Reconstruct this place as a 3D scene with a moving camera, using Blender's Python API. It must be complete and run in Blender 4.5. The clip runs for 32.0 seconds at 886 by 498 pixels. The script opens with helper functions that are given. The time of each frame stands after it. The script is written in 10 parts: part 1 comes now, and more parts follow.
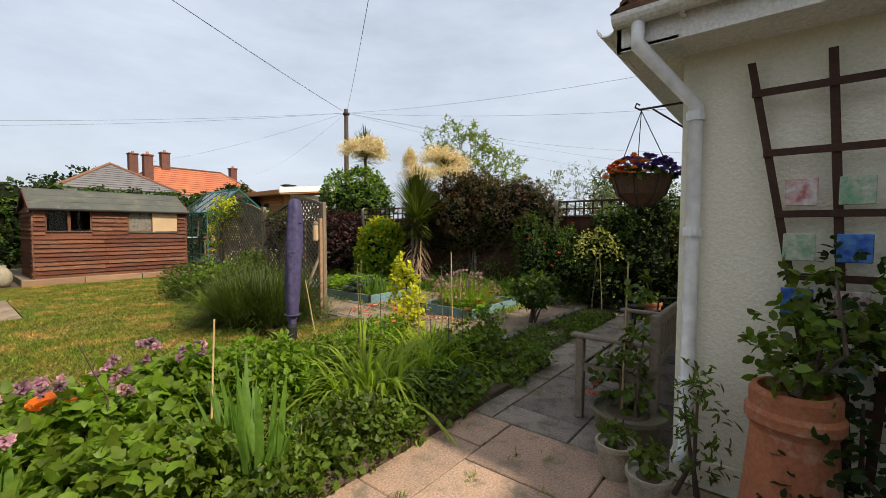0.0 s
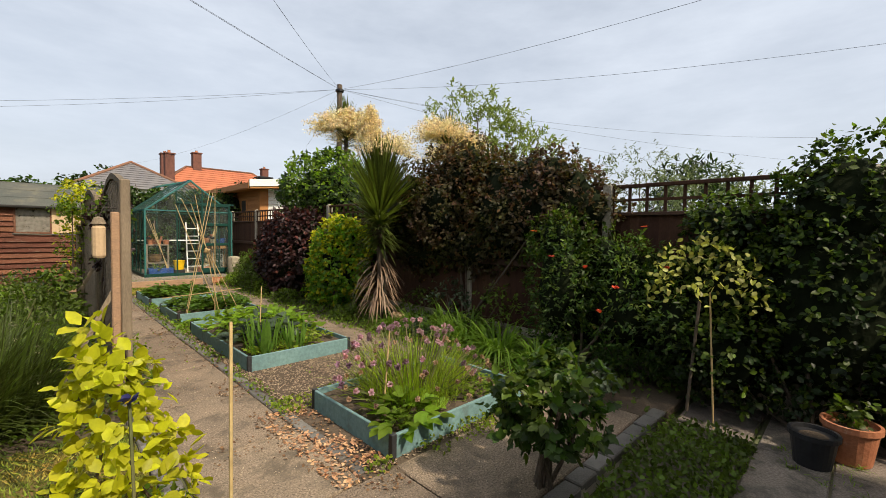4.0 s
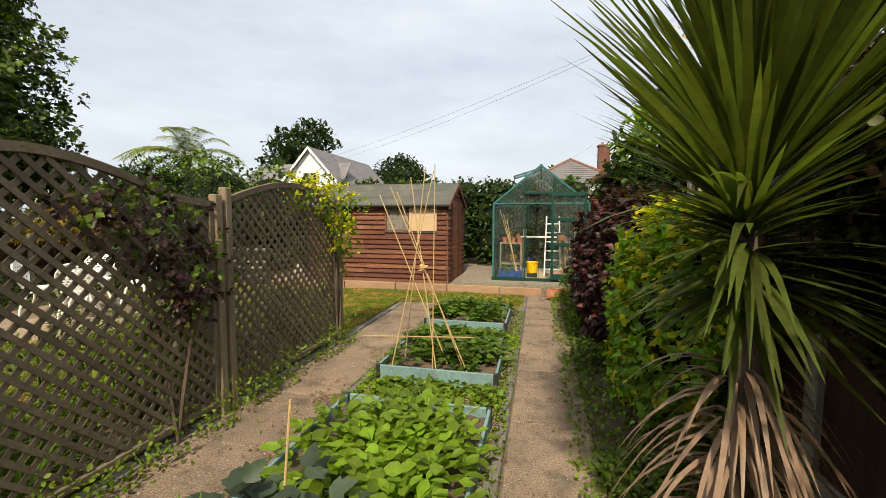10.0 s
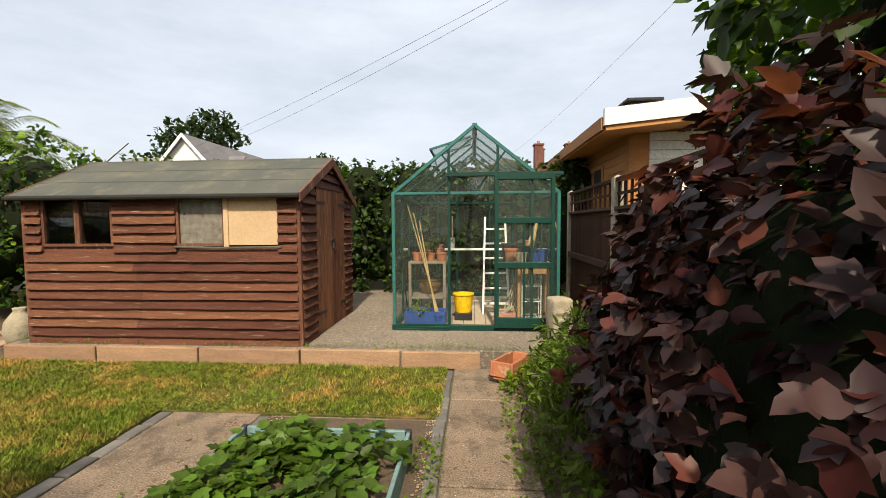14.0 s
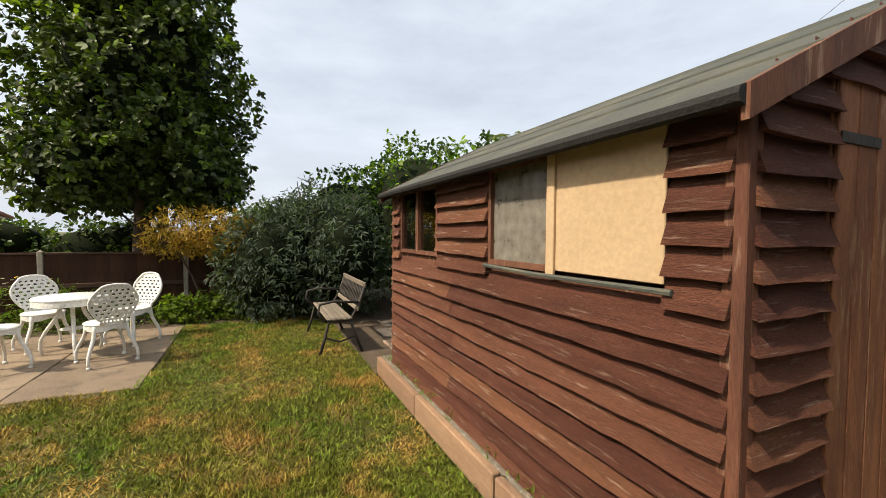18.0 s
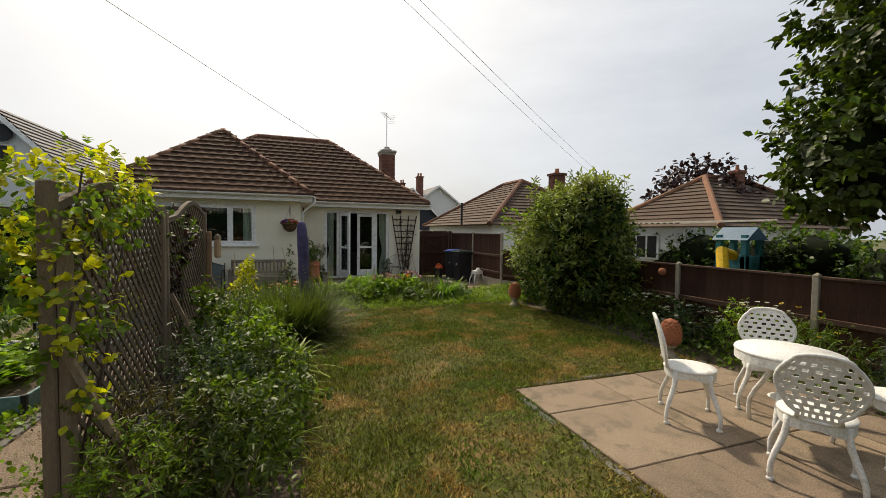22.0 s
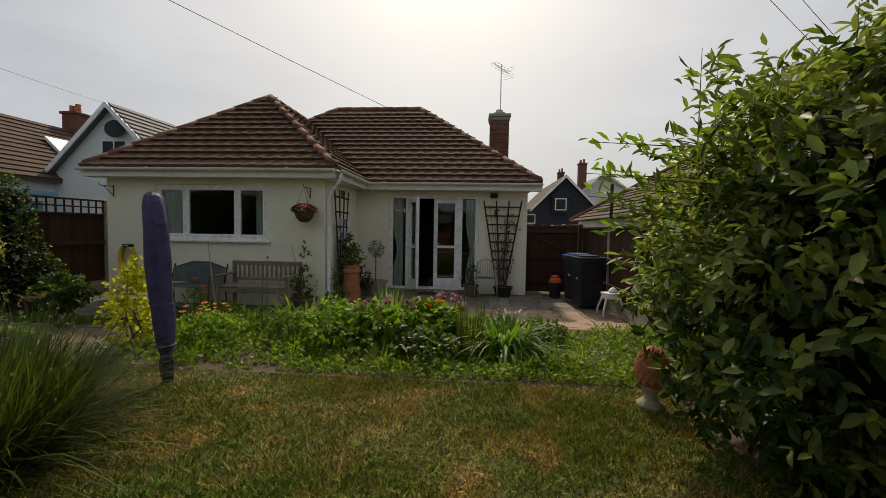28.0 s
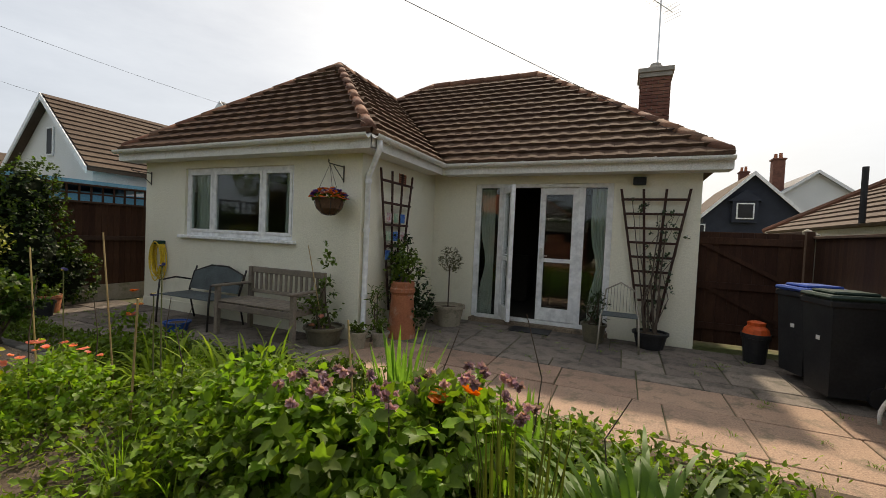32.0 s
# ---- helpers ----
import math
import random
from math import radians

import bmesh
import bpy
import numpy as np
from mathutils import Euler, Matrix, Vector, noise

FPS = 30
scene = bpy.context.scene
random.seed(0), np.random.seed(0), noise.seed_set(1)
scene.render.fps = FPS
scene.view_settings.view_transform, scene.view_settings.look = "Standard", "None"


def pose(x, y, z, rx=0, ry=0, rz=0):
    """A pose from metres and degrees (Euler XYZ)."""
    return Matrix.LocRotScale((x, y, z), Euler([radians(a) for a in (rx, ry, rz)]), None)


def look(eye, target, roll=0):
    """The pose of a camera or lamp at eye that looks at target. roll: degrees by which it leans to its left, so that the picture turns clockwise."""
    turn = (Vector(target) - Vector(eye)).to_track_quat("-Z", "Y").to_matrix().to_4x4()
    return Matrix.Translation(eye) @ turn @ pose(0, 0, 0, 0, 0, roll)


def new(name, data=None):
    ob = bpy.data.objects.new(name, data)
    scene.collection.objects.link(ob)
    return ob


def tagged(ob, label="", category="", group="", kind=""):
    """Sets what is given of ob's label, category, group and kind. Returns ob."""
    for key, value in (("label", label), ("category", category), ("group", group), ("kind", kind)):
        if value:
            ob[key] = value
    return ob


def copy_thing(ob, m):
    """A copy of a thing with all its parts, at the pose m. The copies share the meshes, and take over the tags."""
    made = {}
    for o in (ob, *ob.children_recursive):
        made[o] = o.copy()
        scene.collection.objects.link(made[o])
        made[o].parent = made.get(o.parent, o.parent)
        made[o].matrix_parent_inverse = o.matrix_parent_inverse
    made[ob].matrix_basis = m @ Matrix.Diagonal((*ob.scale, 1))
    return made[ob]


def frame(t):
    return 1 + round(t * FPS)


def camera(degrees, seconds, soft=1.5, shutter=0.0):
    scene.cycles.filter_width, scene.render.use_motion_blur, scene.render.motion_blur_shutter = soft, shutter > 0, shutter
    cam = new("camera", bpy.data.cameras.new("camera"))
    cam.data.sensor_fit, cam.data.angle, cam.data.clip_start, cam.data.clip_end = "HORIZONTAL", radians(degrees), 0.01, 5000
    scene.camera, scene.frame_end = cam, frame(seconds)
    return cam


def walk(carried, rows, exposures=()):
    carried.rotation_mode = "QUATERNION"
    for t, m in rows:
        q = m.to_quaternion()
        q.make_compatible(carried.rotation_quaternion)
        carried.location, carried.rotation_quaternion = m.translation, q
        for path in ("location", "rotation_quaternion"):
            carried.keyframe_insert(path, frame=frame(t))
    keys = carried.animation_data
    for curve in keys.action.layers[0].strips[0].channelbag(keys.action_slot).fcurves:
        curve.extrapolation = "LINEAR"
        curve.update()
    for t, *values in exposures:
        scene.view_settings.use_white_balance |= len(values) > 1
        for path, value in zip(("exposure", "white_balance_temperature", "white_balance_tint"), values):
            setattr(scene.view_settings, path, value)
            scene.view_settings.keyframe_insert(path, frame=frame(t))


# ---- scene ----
cam = camera(94.0, 32.0, soft=0.8)
PATH = [
    (0, (-2.649, -0.350, 1.385), (-1.101, 0.913, 1.288), 0.23),
    (0.5, (-2.259, -0.123, 1.429), (-0.698, 1.124, 1.326), 0.07),
    (1, (-1.774, -0.064, 1.433), (-0.233, 1.204, 1.305), 0.32),
    (1.5, (-1.492, 0.251, 1.400), (0.065, 1.501, 1.289), 1.71),
    (2, (-1.118, 0.619, 1.394), (0.461, 1.842, 1.286), 1.92),
    (2.5, (-0.585, 0.823, 1.400), (0.973, 2.074, 1.310), 2.33),
    (3, (-0.372, 0.987, 1.461), (1.188, 2.234, 1.354), 2.99),
    (3.5, (0.277, 1.162, 1.427), (1.775, 2.484, 1.333), 1.88),
    (5.5, (2.002, 1.365, 1.426), (2.980, 3.106, 1.321), 1.90),
    (6, (2.392, 1.517, 1.436), (3.111, 3.379, 1.313), 2.04),
    (6.5, (2.815, 1.738, 1.373), (3.191, 3.698, 1.244), 0.48),
    (7, (3.211, 1.950, 1.382), (3.153, 3.945, 1.247), -0.43),
    (7.5, (3.502, 2.259, 1.334), (3.224, 4.235, 1.194), -0.20),
    (8, (3.624, 2.631, 1.397), (3.231, 4.586, 1.246), 0.06),
    (8.5, (3.735, 3.178, 1.543), (3.275, 5.118, 1.393), -0.03),
    (9, (3.813, 3.460, 1.614), (3.344, 5.397, 1.450), 0.82),
    (9.5, (3.877, 4.131, 1.590), (3.414, 6.071, 1.438), 0.08),
    (10, (3.866, 4.657, 1.563), (3.418, 6.600, 1.412), 0.13),
    (10.5, (3.884, 5.195, 1.566), (3.484, 7.149, 1.419), 0.33),
    (11, (3.857, 5.633, 1.587), (3.616, 7.612, 1.435), 0.74),
    (11.5, (3.850, 6.191, 1.549), (3.654, 8.177, 1.410), 0.52),
    (12, (3.947, 6.870, 1.540), (3.744, 8.855, 1.396), -0.18),
    (12.5, (3.898, 7.375, 1.533), (3.713, 9.362, 1.391), 0.42),
    (13, (3.962, 7.774, 1.554), (3.743, 9.757, 1.411), -0.41),
    (13.5, (3.870, 8.325, 1.500), (3.700, 10.316, 1.382), 0.10),
    (15.5, (3.925, 10.268, 1.494), (3.807, 12.260, 1.359), -0.99),
    (16, (3.885, 10.850, 1.507), (3.440, 12.796, 1.393), 0.51),
    (16.5, (3.834, 11.285, 1.516), (2.899, 13.049, 1.404), 0.55),
    (17, (3.383, 11.505, 1.497), (2.047, 12.989, 1.388), 0.14),
    (17.5, (3.139, 11.605, 1.433), (1.492, 12.737, 1.353), -0.15),
    (18, (2.712, 11.936, 1.449), (0.893, 12.765, 1.372), 0.44),
    (18.5, (2.216, 12.187, 1.455), (0.277, 12.668, 1.370), 0.09),
    (19, (1.932, 12.195, 1.470), (-0.051, 12.441, 1.395), 0.16),
    (19.5, (1.358, 12.163, 1.464), (-0.640, 12.227, 1.382), 0.26),
    (20, (1.179, 12.235, 1.471), (-0.773, 11.806, 1.413), 0.06),
    (20.5, (0.690, 12.129, 1.488), (-1.064, 11.171, 1.428), 0.26),
    (21, (0.472, 12.264, 1.494), (-0.956, 10.865, 1.445), -0.12),
    (21.5, (0.447, 12.288, 1.502), (-0.650, 10.616, 1.440), 0.19),
    (22, (0.243, 12.088, 1.582), (-0.438, 10.209, 1.500), 0.73),
    (22.5, (-0.314, 11.917, 1.517), (-0.509, 9.928, 1.428), -0.46),
    (23, (-0.578, 11.830, 1.479), (-0.484, 9.834, 1.392), 0.84),
    (23.5, (-0.983, 11.527, 1.458), (-0.719, 9.546, 1.380), 0.54),
    (24, (-1.193, 11.558, 1.500), (-0.880, 9.584, 1.408), 0.98),
    (24.5, (-1.516, 10.973, 1.462), (-1.238, 8.995, 1.373), 0.66),
    (25, (-1.778, 10.626, 1.447), (-1.692, 8.629, 1.368), 0.38),
    (25.5, (-1.947, 10.323, 1.454), (-1.920, 8.325, 1.360), 0.68),
    (26, (-1.992, 10.082, 1.511), (-1.989, 8.084, 1.422), 1.57),
    (26.5, (-2.227, 9.445, 1.438), (-2.199, 7.448, 1.342), 0.87),
    (28.5, (-2.867, 7.460, 1.474), (-2.661, 5.473, 1.376), 1.38),
    (29, (-2.920, 7.183, 1.492), (-2.622, 5.209, 1.384), 1.53),
    (29.5, (-3.000, 6.409, 1.421), (-2.550, 4.463, 1.319), 1.72),
    (30, (-3.085, 5.909, 1.405), (-2.620, 3.966, 1.317), 1.88),
    (30.5, (-3.159, 5.567, 1.434), (-2.677, 3.628, 1.347), 1.51),
    (31, (-3.103, 5.126, 1.421), (-2.635, 3.183, 1.347), 1.41),
    (31.5, (-3.139, 4.782, 1.381), (-2.607, 2.856, 1.310), 1.59),
    (32, (-3.064, 4.528, 1.339), (-2.261, 2.697, 1.277), 2.55),
]
EXPOSURES = [(0, 0.18, 6700, 10), (3.5, 0.2, 6800, 10), (8, 0.3, 7100, 10), (13, 0.38, 7100, 10), (16, 0.26, 6800, 10), (17, 0.15, 6900, 10), (18, 0.34, 6900, 10), (21, 0.05, 7000, 10), (23, -0.38, 6850, 10), (26, -0.78, 6750, 10), (29, -0.4, 7000, 10), (32, 0.0, 7000, 10)]
walk(cam, [(t, look(eye, target, roll)) for t, eye, target, roll in PATH],
     exposures=EXPOSURES)

# ---- world and sun ----
SUN_AZ = math.atan2(-1.0, 0.08)          # where the sun stands, as an angle in the plan (from +x)
SUN_EL = radians(47)
world = bpy.data.worlds.new("sky")
scene.world = world
world.use_nodes = True
wn = world.node_tree
wn.nodes.clear()
wout = wn.nodes.new("ShaderNodeOutputWorld")
bg = wn.nodes.new("ShaderNodeBackground")
sky = wn.nodes.new("ShaderNodeTexSky")
sky.sky_type = "NISHITA"
sky.sun_disc = False
sky.sun_elevation = SUN_EL
sky.sun_rotation = math.pi / 2 - SUN_AZ
sky.air_density, sky.dust_density, sky.ozone_density = 1.0, 4.5, 1.5
wtc = wn.nodes.new("ShaderNodeTexCoord")
wmap = wn.nodes.new("ShaderNodeMapping")
wmap.inputs["Scale"].default_value = (1.2, 1.2, 4.0)
wnoise = wn.nodes.new("ShaderNodeTexNoise")
wnoise.inputs["Scale"].default_value = 1.6
wnoise.inputs["Detail"].default_value = 7.0
wnoise.inputs["Roughness"].default_value = 0.62
wramp = wn.nodes.new("ShaderNodeValToRGB")
wramp.color_ramp.elements[0].position = 0.32
wramp.color_ramp.elements[0].color = (0.56, 0.56, 0.56, 1)
wramp.color_ramp.elements[1].position = 0.68
wramp.color_ramp.elements[1].color = (0.84, 0.84, 0.84, 1)
wmix = wn.nodes.new("ShaderNodeMix")
wmix.data_type = "RGBA"
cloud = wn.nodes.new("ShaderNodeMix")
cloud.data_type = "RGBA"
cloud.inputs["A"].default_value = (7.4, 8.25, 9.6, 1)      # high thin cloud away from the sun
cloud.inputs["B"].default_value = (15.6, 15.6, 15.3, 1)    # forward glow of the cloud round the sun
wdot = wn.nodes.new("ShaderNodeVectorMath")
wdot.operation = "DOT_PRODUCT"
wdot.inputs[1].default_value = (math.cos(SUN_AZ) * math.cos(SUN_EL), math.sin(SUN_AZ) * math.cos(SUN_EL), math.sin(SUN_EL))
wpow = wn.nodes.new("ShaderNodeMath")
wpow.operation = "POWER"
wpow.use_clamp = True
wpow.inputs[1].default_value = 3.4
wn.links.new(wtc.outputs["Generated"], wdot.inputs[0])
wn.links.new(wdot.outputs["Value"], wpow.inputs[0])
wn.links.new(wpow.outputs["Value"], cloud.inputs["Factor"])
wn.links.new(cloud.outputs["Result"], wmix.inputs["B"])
wn.links.new(wtc.outputs["Generated"], wmap.inputs["Vector"])
wn.links.new(wmap.outputs["Vector"], wnoise.inputs["Vector"])
wn.links.new(wnoise.outputs["Fac"], wramp.inputs["Fac"])
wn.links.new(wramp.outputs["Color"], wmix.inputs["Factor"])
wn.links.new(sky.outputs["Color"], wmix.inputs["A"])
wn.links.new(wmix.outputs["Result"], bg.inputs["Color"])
bg.inputs["Strength"].default_value = 0.1
wn.links.new(bg.outputs["Background"], wout.inputs["Surface"])

sun_data = bpy.data.lights.new("sun", "SUN")
sun_data.energy = 4.6
sun_data.angle = radians(2.5)
sun_data.color = (1.0, 0.90, 0.74)
sun = new("sun", sun_data)
sun.matrix_world = look((math.cos(SUN_AZ) * 40, math.sin(SUN_AZ) * 40, 40 * math.tan(SUN_EL)), (0, 0, 0))

# ---- materials ----
MATS = {}


def mat(name, base, rough=0.7, var=None, scale=3.0, fine=40.0, bump=0.0, metal=0.0, island=0.0, objrand=0.0,
        spots=None, spot_scale=6.0, spot_amount=0.4, stretch=None, spec=0.25, trans=0.0, grit=0.28):
    """A procedural surface: base colour, a second colour over large noise, fine grain, stains, relief."""
    if name in MATS:
        return MATS[name]
    m = bpy.data.materials.new(name)
    m.use_nodes = True
    nt = m.node_tree
    b = nt.nodes["Principled BSDF"]
    b.inputs["Roughness"].default_value = rough
    b.inputs["Metallic"].default_value = metal
    b.inputs["Specular IOR Level"].default_value = spec
    tc = nt.nodes.new("ShaderNodeTexCoord")
    vec = tc.outputs["Object"]
    if stretch:
        mp = nt.nodes.new("ShaderNodeMapping")
        mp.inputs["Scale"].default_value = stretch
        nt.links.new(vec, mp.inputs["Vector"])
        vec = mp.outputs["Vector"]

    def noise_node(s, detail=5.0, rgh=0.6):
        n = nt.nodes.new("ShaderNodeTexNoise")
        n.inputs["Scale"].default_value = s
        n.inputs["Detail"].default_value = detail
        n.inputs["Roughness"].default_value = rgh
        nt.links.new(vec, n.inputs["Vector"])
        return n

    def ramp(src, lo, hi):
        r = nt.nodes.new("ShaderNodeMapRange")
        r.inputs["From Min"].default_value = lo
        r.inputs["From Max"].default_value = hi
        nt.links.new(src, r.inputs["Value"])
        return r.outputs["Result"]

    def mix(fac, a, c, blend="MIX"):
        x = nt.nodes.new("ShaderNodeMix")
        x.data_type = "RGBA"
        x.blend_type = blend
        for key, v in (("Factor", fac), ("A", a), ("B", c)):
            if isinstance(v, (float, int)):
                x.inputs[key].default_value = v
            elif isinstance(v, tuple):
                x.inputs[key].default_value = (*v[:3], 1)
            else:
                nt.links.new(v, x.inputs[key])
        return x.outputs["Result"]

    col = tuple(base)
    big = noise_node(scale)
    col = mix(ramp(big.outputs["Fac"], 0.35, 0.65), col, tuple(var) if var else tuple(c * 0.8 for c in base))
    grain = noise_node(fine, 3.0)
    g = ramp(grain.outputs["Fac"], 0.3, 0.7)
    col = mix(grit, col, mix(g, (0.35, 0.35, 0.35), (1.55, 1.55, 1.55)), "MULTIPLY")
    if spots:
        sp = noise_node(spot_scale, 6.0, 0.7)
        col = mix(ramp(sp.outputs["Fac"], 0.62 - 0.3 * spot_amount, 0.72 - 0.2 * spot_amount), col, tuple(spots))
    if island or objrand:
        if island:
            rn = nt.nodes.new("ShaderNodeNewGeometry").outputs["Random Per Island"]
        else:
            rn = nt.nodes.new("ShaderNodeObjectInfo").outputs["Random"]
        amt = island or objrand
        r2 = nt.nodes.new("ShaderNodeMapRange")
        r2.inputs["To Min"].default_value = 1 - amt
        r2.inputs["To Max"].default_value = 1 + amt
        nt.links.new(rn, r2.inputs["Value"])
        hv = nt.nodes.new("ShaderNodeHueSaturation")
        hr = nt.nodes.new("ShaderNodeMapRange")
        hr.inputs["To Min"].default_value = 0.5 - 0.022 * amt
        hr.inputs["To Max"].default_value = 0.5 + 0.022 * amt
        nt.links.new(rn, hr.inputs["Value"])
        nt.links.new(hr.outputs["Result"], hv.inputs["Hue"])
        nt.links.new(r2.outputs["Result"], hv.inputs["Value"])
        nt.links.new(col, hv.inputs["Color"])
        col = hv.outputs["Color"]
    if isinstance(col, tuple):
        b.inputs["Base Color"].default_value = (*col[:3], 1)
    else:
        nt.links.new(col, b.inputs["Base Color"])
    if bump:
        bp = nt.nodes.new("ShaderNodeBump")
        bp.inputs["Strength"].default_value = min(1.0, bump)
        bp.inputs["Distance"].default_value = 0.01
        nt.links.new(grain.outputs["Fac"], bp.inputs["Height"])
        nt.links.new(bp.outputs["Normal"], b.inputs["Normal"])
    if trans:
        tl = nt.nodes.new("ShaderNodeBsdfTranslucent")
        if isinstance(col, tuple):
            tl.inputs["Color"].default_value = (*col[:3], 1)
        else:
            nt.links.new(mix(1.0, col, (1.5, 1.6, 0.8), "MULTIPLY"), tl.inputs["Color"])
        ms = nt.nodes.new("ShaderNodeMixShader")
        ms.inputs["Fac"].default_value = trans
        nt.links.new(b.outputs["BSDF"], ms.inputs[1])
        nt.links.new(tl.outputs["BSDF"], ms.inputs[2])
        nt.links.new(ms.outputs["Shader"], nt.nodes["Material Output"].inputs["Surface"])
    MATS[name] = m
    return m


def leafmat(name, base, var=None, rough=0.48, island=0.5, trans=0.38):
    def tone(c, k):
        return (c[0] * k, c[1] * k, c[2] * k * (0.55 if c[2] < 0.5 * c[1] else 1.0))
    return mat(name, tone(base, 0.9), rough=rough, var=tone(var, 0.9) if var else tone(base, 0.5), scale=1.3, fine=25, island=island, trans=trans, spec=0.3)


def glassmat(name, tint=(0.9, 0.95, 0.93), rough=0.02, clear=0.8, dust=None, dust_max=0.3):
    """A thin pane: mostly clear, with mirror gloss growing at grazing angles."""
    if name in MATS:
        return MATS[name]
    m = bpy.data.materials.new(name)
    m.use_nodes = True
    nt = m.node_tree
    nt.nodes.remove(nt.nodes["Principled BSDF"])
    tr = nt.nodes.new("ShaderNodeBsdfTransparent")
    tr.inputs["Color"].default_value = (*[c * clear for c in tint], 1)
    gl = nt.nodes.new("ShaderNodeBsdfGlossy")
    gl.inputs["Roughness"].default_value = rough
    lw = nt.nodes.new("ShaderNodeLayerWeight")
    pw_ = nt.nodes.new("ShaderNodeMath")
    pw_.operation = "POWER"
    pw_.inputs[1].default_value = 4.0
    nt.links.new(lw.outputs["Facing"], pw_.inputs[0])
    fr = nt.nodes.new("ShaderNodeMapRange")
    fr.inputs["To Min"].default_value = 0.05
    fr.inputs["To Max"].default_value = 0.9
    nt.links.new(pw_.outputs["Value"], fr.inputs["Value"])
    ms = nt.nodes.new("ShaderNodeMixShader")
    nt.links.new(fr.outputs["Result"], ms.inputs["Fac"])
    nt.links.new(tr.outputs["BSDF"], ms.inputs[1])
    nt.links.new(gl.outputs["BSDF"], ms.inputs[2])
    last = ms
    if dust:
        df = nt.nodes.new("ShaderNodeBsdfDiffuse")
        df.inputs["Color"].default_value = (*dust, 1)
        dn = nt.nodes.new("ShaderNodeTexNoise")
        dn.inputs["Scale"].default_value = 7.0
        dr = nt.nodes.new("ShaderNodeMapRange")
        dr.inputs["To Min"].default_value = dust_max * 0.15
        dr.inputs["To Max"].default_value = dust_max
        last = nt.nodes.new("ShaderNodeMixShader")
        nt.links.new(dn.outputs["Fac"], dr.inputs["Value"])
        nt.links.new(dr.outputs["Result"], last.inputs["Fac"])
        nt.links.new(ms.outputs["Shader"], last.inputs[1])
        nt.links.new(df.outputs["BSDF"], last.inputs[2])
    nt.links.new(last.outputs["Shader"], nt.nodes["Material Output"].inputs["Surface"])
    MATS[name] = m
    return m


M_RENDER = mat("cream_render", (0.80, 0.765, 0.62), 0.88, var=(0.77, 0.73, 0.58), scale=1.2, fine=55, bump=0.8, spots=(0.72, 0.68, 0.53), spot_scale=2.5, spot_amount=0.2, grit=0.1)
M_WHITEPAINT = mat("white_upvc", (0.80, 0.80, 0.79), 0.35, var=(0.76, 0.76, 0.74), fine=12)
M_OFFWHITE = mat("white_metal_paint", (0.78, 0.77, 0.73), 0.45, var=(0.72, 0.71, 0.66), scale=8, fine=60, bump=0.2, spots=(0.55, 0.5, 0.42), spot_scale=14, spot_amount=0.1)
M_ROOFTILE = mat("brown_roof_tile", (0.085, 0.052, 0.038), 0.85, var=(0.11, 0.068, 0.045), scale=2.0, fine=45, bump=0.5, objrand=0.16, spots=(0.13, 0.10, 0.065), spot_scale=5, spot_amount=0.15, spec=0.06)
M_RIDGE = mat("ridge_tile", (0.15, 0.085, 0.055), 0.85, var=(0.22, 0.10, 0.06), scale=3, fine=40, bump=0.4, objrand=0.3)
M_ROOFFAR = mat("far_roof_tile", (0.085, 0.057, 0.042), 0.9, var=(0.115, 0.08, 0.056), scale=1.0, fine=18, bump=0.4)
M_SLATE = mat("grey_slate", (0.13, 0.125, 0.13), 0.75, var=(0.17, 0.16, 0.16), scale=1.5, fine=20, bump=0.3)
M_REDROOF = mat("red_roof", (0.42, 0.14, 0.07), 0.85, var=(0.33, 0.11, 0.06), scale=0.6, fine=12)
M_BRICK = mat("red_brick", (0.19, 0.085, 0.06), 0.9, var=(0.12, 0.055, 0.042), scale=8, fine=60, bump=0.5, objrand=0.25)
M_MORTAR = mat("mortar", (0.36, 0.33, 0.28), 0.95, fine=60, bump=0.4)
M_SHED = mat("shed_board", (0.178, 0.069, 0.040), 0.80, var=(0.112, 0.041, 0.024), scale=2.0, fine=44, bump=1.0, objrand=0.34, stretch=(1.0, 1.0, 14.0), spots=(0.32, 0.20, 0.14), spot_scale=4.0, spot_amount=0.17, grit=0.62)
M_SHEDDOOR = mat("shed_door_plank", (0.23, 0.092, 0.045), 0.75, var=(0.14, 0.055, 0.03), scale=2.0, fine=30, bump=0.6, objrand=0.3, stretch=(8.0, 8.0, 1.0), spots=(0.30, 0.17, 0.10), spot_scale=3.0, spot_amount=0.2, grit=0.4)
M_SHEDV = mat("shed_upright", (0.15, 0.060, 0.035), 0.8, var=(0.085, 0.036, 0.024), scale=2.2, fine=26, bump=0.5, objrand=0.25, stretch=(7.0, 7.0, 1.0), spots=(0.25, 0.15, 0.1), spot_scale=3.0, spot_amount=0.2)
M_FELTEDGE = mat("felt_edge", (0.028, 0.027, 0.025), 0.95, fine=80, bump=0.5)
M_FELT = mat("roofing_felt", (0.07, 0.077, 0.07), 0.97, var=(0.10, 0.10, 0.085), scale=1.5, fine=150, bump=0.6, spots=(0.125, 0.12, 0.09), spot_scale=3, spot_amount=0.3, spec=0.2)
M_PLY = mat("plywood", (0.45, 0.315, 0.185), 0.8, var=(0.50, 0.355, 0.215), scale=2, fine=45, bump=0.15, grit=0.14)
